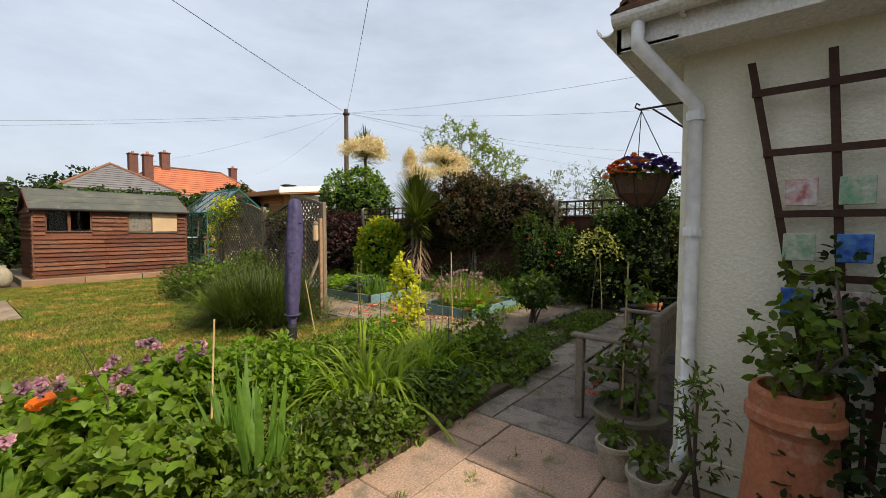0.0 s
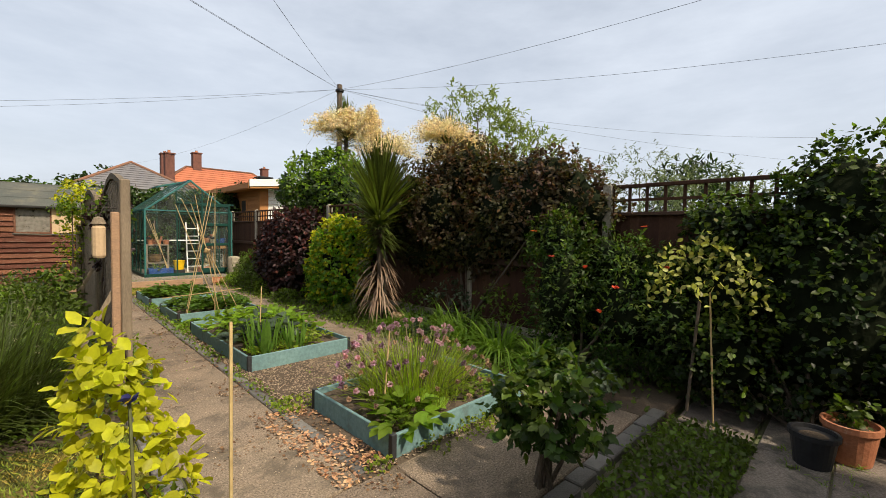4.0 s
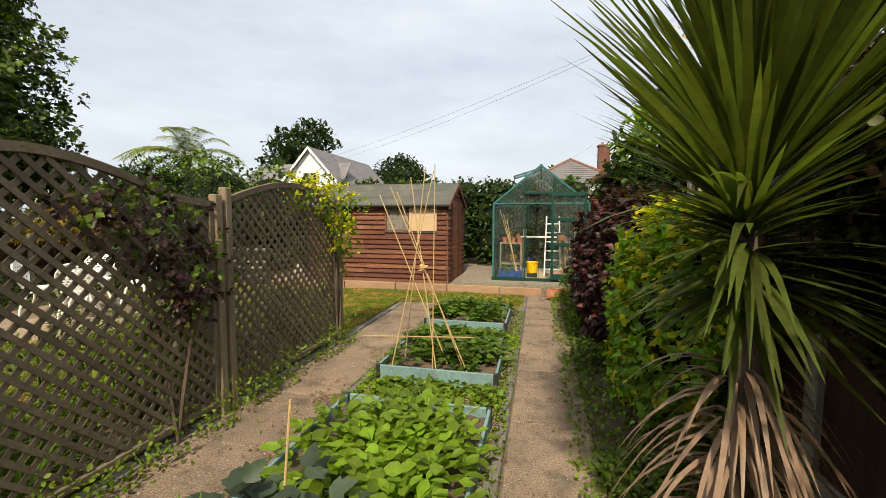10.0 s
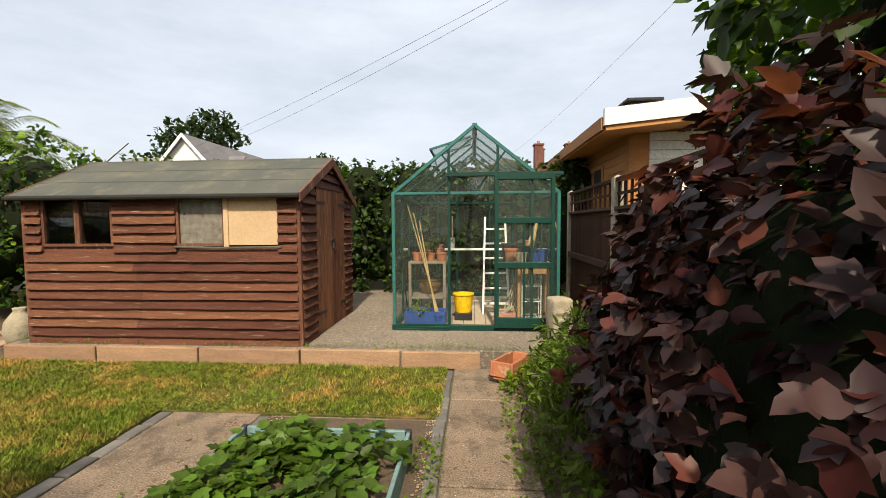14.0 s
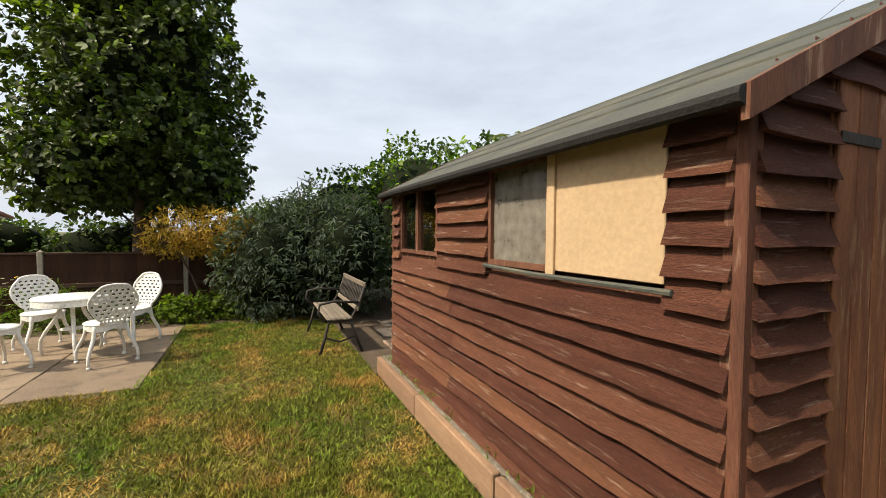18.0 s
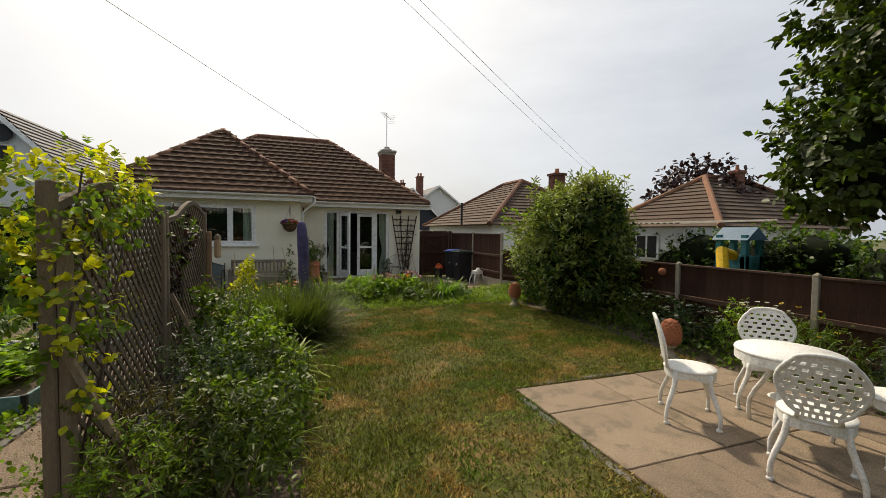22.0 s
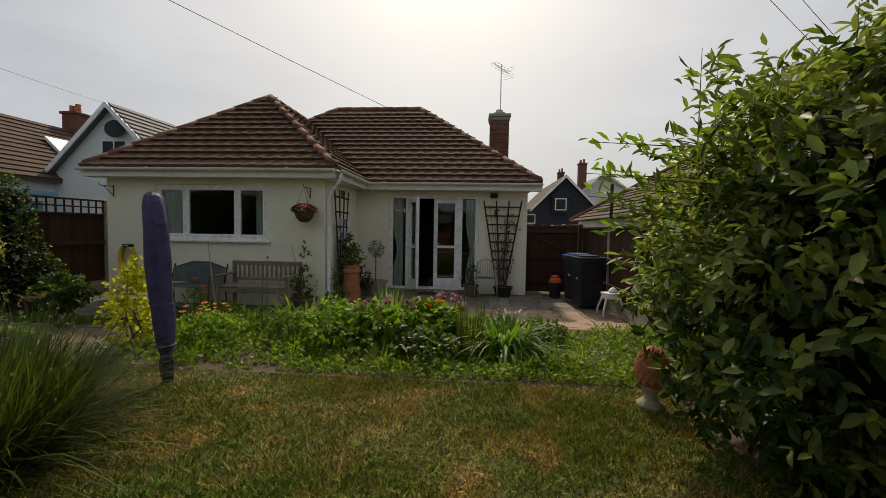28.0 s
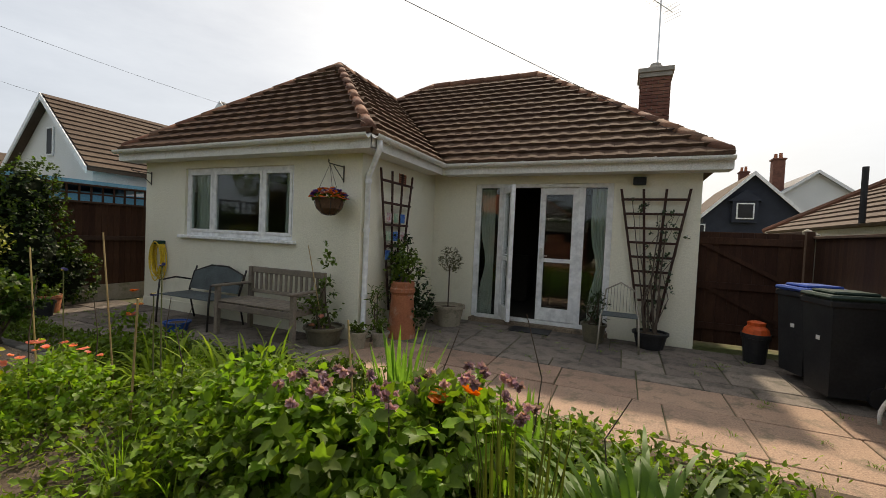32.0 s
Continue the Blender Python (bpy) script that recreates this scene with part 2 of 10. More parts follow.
M_CONCRETE = mat("concrete_path", (0.27, 0.20, 0.14), 0.94, var=(0.19, 0.145, 0.105), scale=1.4, fine=85, bump=1.0, objrand=0.14, spots=(0.115, 0.09, 0.065), spot_scale=3.4, spot_amount=0.42, grit=0.9)
M_CONCPOST = mat("concrete_post", (0.37, 0.33, 0.27), 0.92, var=(0.30, 0.27, 0.21), scale=4, fine=90, bump=0.6, spots=(0.22, 0.21, 0.14), spot_scale=8, spot_amount=0.3)
M_SLAB = mat("paving_slab", (0.215, 0.175, 0.145), 0.9, var=(0.155, 0.13, 0.11), scale=2.2, fine=70, bump=0.9, objrand=0.28, spots=(0.085, 0.075, 0.06), spot_scale=5, spot_amount=0.42, grit=0.6)
M_SLABPINK = mat("sandstone_slab", (0.38, 0.25, 0.175), 0.9, var=(0.30, 0.205, 0.15), scale=2.0, fine=70, bump=0.8, objrand=0.18, spots=(0.18, 0.14, 0.10), spot_scale=5, spot_amount=0.35, grit=0.5)
M_SLABLAWN = mat("lawn_slab", (0.285, 0.215, 0.15), 0.95, var=(0.225, 0.17, 0.12), scale=1.8, fine=90, bump=0.9, objrand=0.16, spots=(0.15, 0.12, 0.085), spot_scale=4, spot_amount=0.36, grit=0.6)
M_SETT = mat("kerb_sett", (0.155, 0.145, 0.13), 0.92, var=(0.115, 0.105, 0.095), scale=5, fine=80, bump=0.6, objrand=0.25)
M_JOINT = mat("earth_joint", (0.12, 0.098, 0.066), 0.95, var=(0.10, 0.11, 0.05), scale=5, fine=60, bump=0.6)
M_SOIL = mat("soil", (0.075, 0.055, 0.038), 0.97, var=(0.11, 0.08, 0.055), scale=4, fine=50, bump=1.0)
M_GRASSBASE = mat("turf", (0.045, 0.062, 0.011), 0.95, var=(0.10, 0.078, 0.022), scale=0.9, fine=60, bump=1.0, spots=(0.19, 0.12, 0.045), spot_scale=1.3, spot_amount=0.42, grit=0.8)
M_FENCE = mat("dark_fence_board", (0.066, 0.030, 0.017), 0.88, var=(0.044, 0.020, 0.012), scale=3, fine=30, bump=0.5, objrand=0.22, stretch=(5, 5, 1))
M_FENCERAIL = mat("fence_rail", (0.085, 0.048, 0.032), 0.85, var=(0.06, 0.034, 0.023), scale=3, fine=30, bump=0.5, objrand=0.2)
M_TIMBER = mat("weathered_timber", (0.26, 0.20, 0.135), 0.85, var=(0.20, 0.155, 0.105), scale=3, fine=30, bump=0.6, objrand=0.15, stretch=(5, 5, 1))
M_LATTICE = mat("lattice_timber", (0.15, 0.118, 0.082), 0.9, var=(0.112, 0.09, 0.063), scale=4, fine=40, bump=0.4, objrand=0.15)
M_TRELLIS = mat("brown_trellis", (0.065, 0.033, 0.023), 0.8, var=(0.048, 0.025, 0.018), scale=4, fine=40, bump=0.3)
M_BENCHWOOD = mat("grey_bench_wood", (0.23, 0.19, 0.145), 0.85, var=(0.17, 0.14, 0.11), scale=4, fine=40, bump=0.5, objrand=0.12)
M_SAGE = mat("sage_blue_paint", (0.155, 0.255, 0.25), 0.65, var=(0.12, 0.205, 0.21), scale=3, fine=30, bump=0.3, spots=(0.12, 0.16, 0.15), spot_scale=6, spot_amount=0.2)
M_GHGREEN = mat("green_powder_coat", (0.005, 0.042, 0.032), 0.45, var=(0.006, 0.036, 0.027), fine=20)
M_GHPALE = mat("sea_green_rail", (0.03, 0.135, 0.125), 0.45, var=(0.025, 0.115, 0.105), fine=20)
M_ALU = mat("aluminium", (0.72, 0.72, 0.70), 0.35, metal=0.9, fine=30)
M_BLACK = mat("black_plastic", (0.018, 0.018, 0.02), 0.5, var=(0.03, 0.03, 0.032), fine=40)
M_BINBLUE = mat("blue_lid", (0.03, 0.07, 0.30), 0.4, var=(0.04, 0.09, 0.34), fine=20)
M_IRON = mat("black_iron", (0.03, 0.027, 0.025), 0.6, var=(0.05, 0.04, 0.033), scale=10, fine=50, bump=0.3)
M_TERRA = mat("terracotta", (0.40, 0.155, 0.075), 0.85, var=(0.33, 0.12, 0.06), scale=4, fine=50, bump=0.3, spots=(0.44, 0.27, 0.19), spot_scale=6, spot_amount=0.25)
M_STONE = mat("garden_stone", (0.37, 0.32, 0.24), 0.92, var=(0.29, 0.25, 0.18), scale=5, fine=60, bump=0.7, spots=(0.20, 0.18, 0.12), spot_scale=9, spot_amount=0.3)
M_PURPLE = mat("purple_cover_cloth", (0.075, 0.064, 0.14), 0.6, var=(0.055, 0.047, 0.105), scale=5, fine=16, bump=1.0, grit=0.4)
M_CANE = mat("bamboo_cane", (0.46, 0.33, 0.16), 0.7, var=(0.38, 0.26, 0.12), scale=9, fine=30, objrand=0.2)
M_ROPE = mat("garden_twine", (0.40, 0.27, 0.13), 0.9, fine=90, bump=0.8)
M_BARK = mat("bark", (0.12, 0.09, 0.065), 0.95, var=(0.08, 0.06, 0.045), scale=6, fine=40, bump=0.9, stretch=(3, 3, 1))
M_STEM = mat("green_stem", (0.12, 0.15, 0.05), 0.7, var=(0.16, 0.13, 0.06), scale=3, fine=30)
M_GLASS = glassmat("window_glass", clear=0.9)
M_GHGLASS = glassmat("greenhouse_glass", tint=(0.93, 0.97, 0.955), clear=0.98, dust=(0.42, 0.47, 0.44), dust_max=0.06)
M_DIRTYGLASS = glassmat("dusty_glass", tint=(0.75, 0.72, 0.66), rough=0.12, clear=0.7, dust=(0.36, 0.33, 0.28), dust_max=0.75)
# near-black colour carries the dimness of the unlit rooms
M_DARKROOM = mat("room_shade", (0.05, 0.042, 0.035), 0.9, fine=20)
M_CURTAIN = mat("curtain_cloth", (0.74, 0.73, 0.66), 0.9, var=(0.60, 0.61, 0.54), scale=6, fine=60)
M_YELLOW = mat("yellow_plastic", (0.75, 0.48, 0.02), 0.4, fine=20)
M_BLUEPOT = mat("blue_plastic", (0.02, 0.07, 0.26), 0.4, fine=20)
M_WIRE = mat("wire_black", (0.02, 0.02, 0.022), 0.6, fine=20)
M_WHITEWALL = mat("white_wall", (0.74, 0.74, 0.72), 0.85, var=(0.68, 0.68, 0.66), scale=1, fine=30, bump=0.2)
M_CABIN = mat("orange_cabin_board", (0.42, 0.19, 0.065), 0.7, var=(0.36, 0.16, 0.055), scale=3, fine=30, bump=0.3, objrand=0.12, stretch=(1, 1, 5))
M_GRAVEL = mat("pea_gravel", (0.38, 0.28, 0.19), 0.9, var=(0.28, 0.21, 0.15), scale=20, fine=120, bump=1.0, island=0.4)
M_AGGREGATE = mat("exposed_aggregate", (0.205, 0.170, 0.130), 0.95, var=(0.150, 0.125, 0.098), scale=1.4, fine=90, bump=1.0, spots=(0.36, 0.31, 0.25), spot_scale=40, spot_amount=0.3, grit=0.5)
M_SLEEPER = mat("edging_board", (0.33, 0.20, 0.12), 0.9, var=(0.25, 0.155, 0.10), scale=3, fine=40, bump=0.6, objrand=0.15, stretch=(1, 4, 4))
M_GLAZE = mat("glazed_green_pot", (0.16, 0.14, 0.09), 0.4, var=(0.11, 0.10, 0.07), scale=5, fine=30)

# foliage
L_LAUREL = leafmat("laurel_leaf", (0.050, 0.100, 0.021))
L_DARK = leafmat("dark_evergreen_leaf", (0.026, 0.052, 0.015))
L_TREE = leafmat("bay_tree_leaf", (0.075, 0.105, 0.026), var=(0.036, 0.058, 0.015), trans=0.2)
L_HEDGE = leafmat("hedge_leaf", (0.070, 0.125, 0.026), var=(0.035, 0.065, 0.015))
L_IVY = leafmat("ivy_leaf", (0.035, 0.075, 0.018))
L_MID = leafmat("mid_green_leaf", (0.115, 0.175, 0.034))
L_BRIGHT = leafmat("bright_green_leaf", (0.20, 0.31, 0.045), var=(0.14, 0.23, 0.035), trans=0.5, island=0.4)
L_YELLOW = leafmat("golden_leaf", (0.42, 0.36, 0.025), var=(0.20, 0.26, 0.03), trans=0.35)
L_GOLDTIP = leafmat("golden_tip_leaf", (0.56, 0.50, 0.04), var=(0.42, 0.43, 0.035), trans=0.4, island=0.3)
L_PURPLE = leafmat("purple_leaf", (0.048, 0.019, 0.018), var=(0.027, 0.013, 0.013), trans=0.15)
L_CLIMB = leafmat("bronze_climber_leaf", (0.060, 0.070, 0.024), var=(0.068, 0.042, 0.024))
L_GREY = leafmat("grey_green_leaf", (0.075, 0.105, 0.066), var=(0.045, 0.066, 0.040))
L_ORANGE = leafmat("amber_leaf", (0.44, 0.27, 0.075), var=(0.30, 0.20, 0.055))
L_STRAP = leafmat("strap_leaf", (0.30, 0.38, 0.055), var=(0.20, 0.28, 0.045), trans=0.5, island=0.4)
L_IRIS = leafmat("iris_leaf", (0.16, 0.27, 0.08), var=(0.11, 0.20, 0.06), trans=0.5)
L_CORD = leafmat("cordyline_leaf", (0.095, 0.12, 0.04), var=(0.06, 0.08, 0.028))
L_DEAD = leafmat("dead_leaf", (0.27, 0.18, 0.12), var=(0.18, 0.11, 0.07), trans=0.1)
L_LAV = leafmat("lavender_leaf", (0.085, 0.112, 0.042), var=(0.058, 0.080, 0.030))
L_STRAW = leafmat("bed_leaf", (0.17, 0.25, 0.045), var=(0.11, 0.17, 0.032), trans=0.48, island=0.45)
L_GRASS = mat("grass_blade", (0.105, 0.165, 0.016), 0.6, var=(0.18, 0.165, 0.028), scale=0.8, fine=14, island=0.6, trans=0.1, spec=0.15, spots=(0.36, 0.22, 0.065), spot_scale=1.9, spot_amount=0.41, grit=0.85)
L_VARIEG = leafmat("variegated_leaf", (0.28, 0.31, 0.15), var=(0.14, 0.18, 0.06))
L_BERRY = leafmat("strawberry_leaf", (0.095, 0.165, 0.030), var=(0.060, 0.115, 0.022), trans=0.42)
L_LILY = leafmat("lily_leaf", (0.135, 0.23, 0.05), var=(0.09, 0.16, 0.035), trans=0.48)
L_NINEBARK = leafmat("ninebark_leaf", (0.20, 0.36, 0.04), var=(0.12, 0.25, 0.03), trans=0.42, island=0.45)
L_COVER = leafmat("creeping_leaf", (0.27, 0.33, 0.06), var=(0.18, 0.24, 0.045), trans=0.5)
# near-black: the shade deep inside a crown, put into colour
L_SHADECORE = mat("inner_growth", (0.011, 0.016, 0.006), 0.95, var=(0.010, 0.014, 0.006), scale=4, fine=30, bump=0.8, spec=0.1)
F_PINK = leafmat("pink_petal", (0.52, 0.27, 0.38), var=(0.46, 0.30, 0.36))
F_MAUVE = leafmat("mauve_petal", (0.40, 0.22, 0.36), var=(0.46, 0.27, 0.36))
F_FADED = leafmat("faded_head", (0.42, 0.27, 0.19), var=(0.36, 0.22, 0.17))
F_WHITE = leafmat("white_petal", (0.72, 0.72, 0.66))
F_CREAM = leafmat("cream_plume", (0.78, 0.69, 0.50), var=(0.66, 0.55, 0.37))
F_CREAM2 = leafmat("orange_plume", (0.68, 0.49, 0.34), var=(0.74, 0.58, 0.42))
F_ORANGE = leafmat("orange_petal", (0.85, 0.20, 0.03))
F_RED = leafmat("red_petal", (0.70, 0.10, 0.06))
F_CORAL = leafmat("coral_petal", (0.78, 0.22, 0.15))
F_BLUE = leafmat("violet_petal", (0.09, 0.06, 0.40), var=(0.16, 0.05, 0.34))
F_YELLOW = leafmat("yellow_petal", (0.78, 0.58, 0.05))


# ---- building blocks ----
class Geo:
    """Vertices and faces gathered for one mesh."""

    def __init__(self):
        self.v, self.f = [], []

    def box(self, x0, y0, z0, x1, y1, z1, c=0.0, m=None):
        """A box, its edges cut by c, turned by m."""
        x0, x1, y0, y1, z0, z1 = min(x0, x1), max(x0, x1), min(y0, y1), max(y0, y1), min(z0, z1), max(z0, z1)
        n = len(self.v)
        if c <= 0:
            pts = [(x, y, z) for z in (z0, z1) for y in (y0, y1) for x in (x0, x1)]
            fs = [(0, 2, 3, 1), (4, 5, 7, 6), (0, 1, 5, 4), (2, 6, 7, 3), (0, 4, 6, 2), (1, 3, 7, 5)]
        else:
            c = min(c, (x1 - x0) * 0.45, (y1 - y0) * 0.45, (z1 - z0) * 0.45)
            pts = []
            for sz, zo, zi in ((0, z0, z0 + c), (1, z1, z1 - c)):
                ring_out = [(x0 + c, y0, zi), (x1 - c, y0, zi), (x1, y0 + c, zi), (x1, y1 - c, zi), (x1 - c, y1, zi), (x0 + c, y1, zi), (x0, y1 - c, zi), (x0, y0 + c, zi)]
                ring_in = [(x0 + c, y0 + c, zo), (x1 - c, y0 + c, zo), (x1 - c, y1 - c, zo), (x0 + c, y1 - c, zo)]
                pts += ring_out + ring_in
            fs = []
            for i in range(8):
                j = (i + 1) % 8
                fs.append((i, j, 12 + j, 12 + i))
            fs += [(8, 11, 10, 9), (20, 21, 22, 23)]
            for o, flip in ((0, True), (12, False)):
                for i in range(4):
                    a, b_, cc, d = o + 2 * i, o + (2 * i + 1), o + 8 + (i + 1) % 4, o + 8 + i
                    fs.append((a, d, cc, b_) if flip else (a, b_, cc, d))
                    a2, b2 = o + 2 * i + 1, o + (2 * i + 2) % 8
                    k = o + 8 + (i + 1) % 4
                    fs.append((a2, k, b2) if flip else (a2, b2, k))
        if m is not None:
            pts = [tuple(m @ Vector(p)) for p in pts]
        self.v += pts
        self.f += [tuple(n + i for i in f) for f in fs]
        return self

    def rod(self, a, b, r0, r1=None, seg=8, caps=True):
        a, b = Vector(a), Vector(b)
        r1 = r0 if r1 is None else r1
        d = (b - a).normalized() if (b - a).length > 1e-9 else Vector((0, 0, 1))
        u = d.orthogonal().normalized()
        w = d.cross(u)
        n = len(self.v)
        for p, r in ((a, r0), (b, r1)):
            for i in range(seg):
                t = 2 * math.pi * i / seg
                self.v.append(tuple(p + (u * math.cos(t) + w * math.sin(t)) * r))
        for i in range(seg):
            j = (i + 1) % seg
            self.f.append((n + i, n + j, n + seg + j, n + seg + i))
        if caps:
            self.f += [tuple(n + i for i in reversed(range(seg))), tuple(n + seg + i for i in range(seg))]
        return self

    def tube(self, pts, r, seg=6, r_end=None):
        pts = [Vector(p) for p in pts]
        n0, k = len(self.v), len(pts)
        u = None
        for i, p in enumerate(pts):
            d = (pts[min(i + 1, k - 1)] - pts[max(i - 1, 0)])
            d = d.normalized() if d.length > 1e-9 else Vector((0, 0, 1))
            u = d.orthogonal().normalized() if u is None else (u - d * u.dot(d)).normalized()
            w = d.cross(u)
            rr = r if r_end is None else r + (r_end - r) * i / max(1, k - 1)
            for s in range(seg):
                t = 2 * math.pi * s / seg
                self.v.append(tuple(p + (u * math.cos(t) + w * math.sin(t)) * rr))
        for i in range(k - 1):
            for s in range(seg):
                q = (s + 1) % seg
                a = n0 + i * seg
                self.f.append((a + s, a + q, a + seg + q, a + seg + s))
        self.f += [tuple(n0 + i for i in reversed(range(seg))), tuple(n0 + (k - 1) * seg + i for i in range(seg))]
        return self

    def lathe(self, profile, centre=(0, 0, 0), seg=20, m=None):
        """profile: (radius, height) from bottom to top."""
        n = len(self.v)
        cx, cy, cz = centre
        for r, z in profile:
            for i in range(seg):
                t = 2 * math.pi * i / seg
                p = (cx + r * math.cos(t), cy + r * math.sin(t), cz + z)
                self.v.append(tuple(m @ Vector(p)) if m is not None else p)
        for k in range(len(profile) - 1):
            for i in range(seg):
                j = (i + 1) % seg
                a = n + k * seg
                self.f.append((a + i, a + j, a + seg + j, a + seg + i))
        self.f += [tuple(n + i for i in reversed(range(seg))), tuple(n + (len(profile) - 1) * seg + i for i in range(seg))]
        return self

    def poly(self, pts):
        n = len(self.v)
        self.v += [tuple(p) for p in pts]
        self.f.append(tuple(range(n, n + len(pts))))
        return self

    def prism(self, pts, offset):
        """A polygon pushed along offset."""
        n, k = len(self.v), len(pts)
        o = Vector(offset)
        self.v += [tuple(p) for p in pts] + [tuple(Vector(p) + o) for p in pts]
        self.f.append(tuple(reversed(range(n, n + k))))
        self.f.append(tuple(range(n + k, n + 2 * k)))
        for i in range(k):
            j = (i + 1) % k
            self.f.append((n + i, n + j, n + k + j, n + k + i))
        return self

    def mesh(self, name, material, smooth=False):
        me = bpy.data.meshes.new(name)
        me.from_pydata(self.v, [], self.f)
        me.materials.append(material)
        if smooth:
            me.polygons.foreach_set("use_smooth", [True] * len(me.polygons))
        bm = bmesh.new()
        bm.from_mesh(me)
        bmesh.ops.recalc_face_normals(bm, faces=bm.faces)
        bm.to_mesh(me)
        bm.free()
        me.update()
        return me


def part(name, geo, material, parent=None, label="", smooth=False):
    """One mesh object, under a thing or under a part."""
    ob = new(name, geo.mesh(name, material, smooth) if isinstance(geo, Geo) else geo)
    if parent is not None:
        ob.parent = parent
        ob.matrix_parent_inverse = parent.matrix_basis.inverted()
    if label:
        ob["label"] = label
    return ob


def thing(name, place, label, category, group="", kind=""):
    """An Empty at the base of a thing, which parents its parts."""
    ob = new(name)
    ob.empty_display_size = 0.1
    ob.location = place
    return tagged(ob, label, category, group, kind)


def piece(name, me, parent, loc, rz=0.0, scale=(1, 1, 1), rx=0.0, ry=0.0):
    """One piece that shares its mesh with the others."""
    ob = new(name, me)
    ob.parent = parent
    ob.matrix_parent_inverse = parent.matrix_basis.inverted()
    ob.matrix_basis = pose(*loc, rx, ry, rz) @ Matrix.Diagonal((*scale, 1))
    return ob


rng = np.random.default_rng(7)


def lumps(d, seed, f=2.3):
    """Smooth unevenness over directions or places d (n x 3), between about -1 and 1."""
    r = np.random.default_rng(seed)
    out = np.zeros(len(d))
    for k in range(5):
        w = r.normal(size=3) * f * (1 + 0.6 * k)
        out += np.sin(d @ w + r.uniform(0, 6.28)) / (1 + 0.5 * k)
    return out / 2.2


LEAF_SHAPES = {
    "petal": [(0, 0, 0), (0.34, 0.5, 0.05), (0, 1, -0.04), (-0.34, 0.5, 0.05)],
    "oval": [(0, 0, 0), (0.32, 0.38, 0.05), (0.26, 0.72, 0.04), (0, 1, -0.06), (-0.26, 0.72, 0.04), (-0.32, 0.38, 0.05)],
    "narrow": [(0, 0, 0), (0.13, 0.35, 0.03), (0.11, 0.7, 0.02), (0, 1, -0.12), (-0.11, 0.7, 0.02), (-0.13, 0.35, 0.03)],
    "lobed": [(0, 0, 0), (0.2, 0.06, 0.03), (0.36, 0.24, 0.06), (0.47, 0.48, 0.0), (0.27, 0.52, 0.03), (0.22, 0.76, 0.02), (0, 1.05, -0.12), (-0.22, 0.76, 0.02), (-0.27, 0.52, 0.03), (-0.47, 0.48, 0.0), (-0.36, 0.24, 0.06), (-0.2, 0.06, 0.03)],
    "lance": [(0, 0, 0), (0.19, 0.32, 0.04), (0.17, 0.68, 0.03), (0, 1, -0.10), (-0.17, 0.68, 0.03), (-0.19, 0.32, 0.04)],
    "round": [(0, 0, 0), (0.45, 0.25, 0.06), (0.46, 0.7, 0.05), (0, 1, -0.04), (-0.46, 0.7, 0.05), (-0.45, 0.25, 0.06)],
}


def leaf_faces(k):
    """Two halves of a leaf outline of k points, folded along the midrib from foot to tip."""
    h = k // 2
    return np.array([tuple(range(h + 1)), (0,) + tuple(range(h, k))])


def leaves_mesh(name, pts, dirs, ups, size, shape, material):
    """One mesh of leaves: each starts at a point, grows along dirs, with its face towards ups."""
    n = len(pts)
    y = dirs / (np.linalg.norm(dirs, axis=1, keepdims=True) + 1e-9)
    x = np.cross(y, ups)
    x /= np.linalg.norm(x, axis=1, keepdims=True) + 1e-9
    z = np.cross(x, y)
    s = np.asarray(size)[:, None, None] if np.ndim(size) else float(size)
    shp = np.array(LEAF_SHAPES[shape])
    v = pts[:, None, :] + s * (shp[None, :, 0:1] * x[:, None] + shp[None, :, 1:2] * y[:, None] + shp[None, :, 2:3] * z[:, None])
    k = len(shp)
    f = (leaf_faces(k)[None] + (np.arange(n) * k)[:, None, None]).reshape(-1, k // 2 + 1)
    return raw_mesh(name, v.reshape(-1, 3), f, material, True)


def raw_mesh(name, v, f, material, smooth=False):
    me = bpy.data.meshes.new(name)
    m = f.shape[1]
    me.vertices.add(len(v))
    me.vertices.foreach_set("co", np.ascontiguousarray(v, dtype=np.float32).ravel())
    me.loops.add(len(f) * m)
    me.loops.foreach_set("vertex_index", np.ascontiguousarray(f, dtype=np.int32).ravel())
    me.polygons.add(len(f))
    me.polygons.foreach_set("loop_start", np.arange(0, len(f) * m, m, dtype=np.int32))
    me.materials.append(material)
    if smooth:
        me.polygons.foreach_set("use_smooth", np.ones(len(f), dtype=bool))
    me.update(calc_edges=True)
    return me


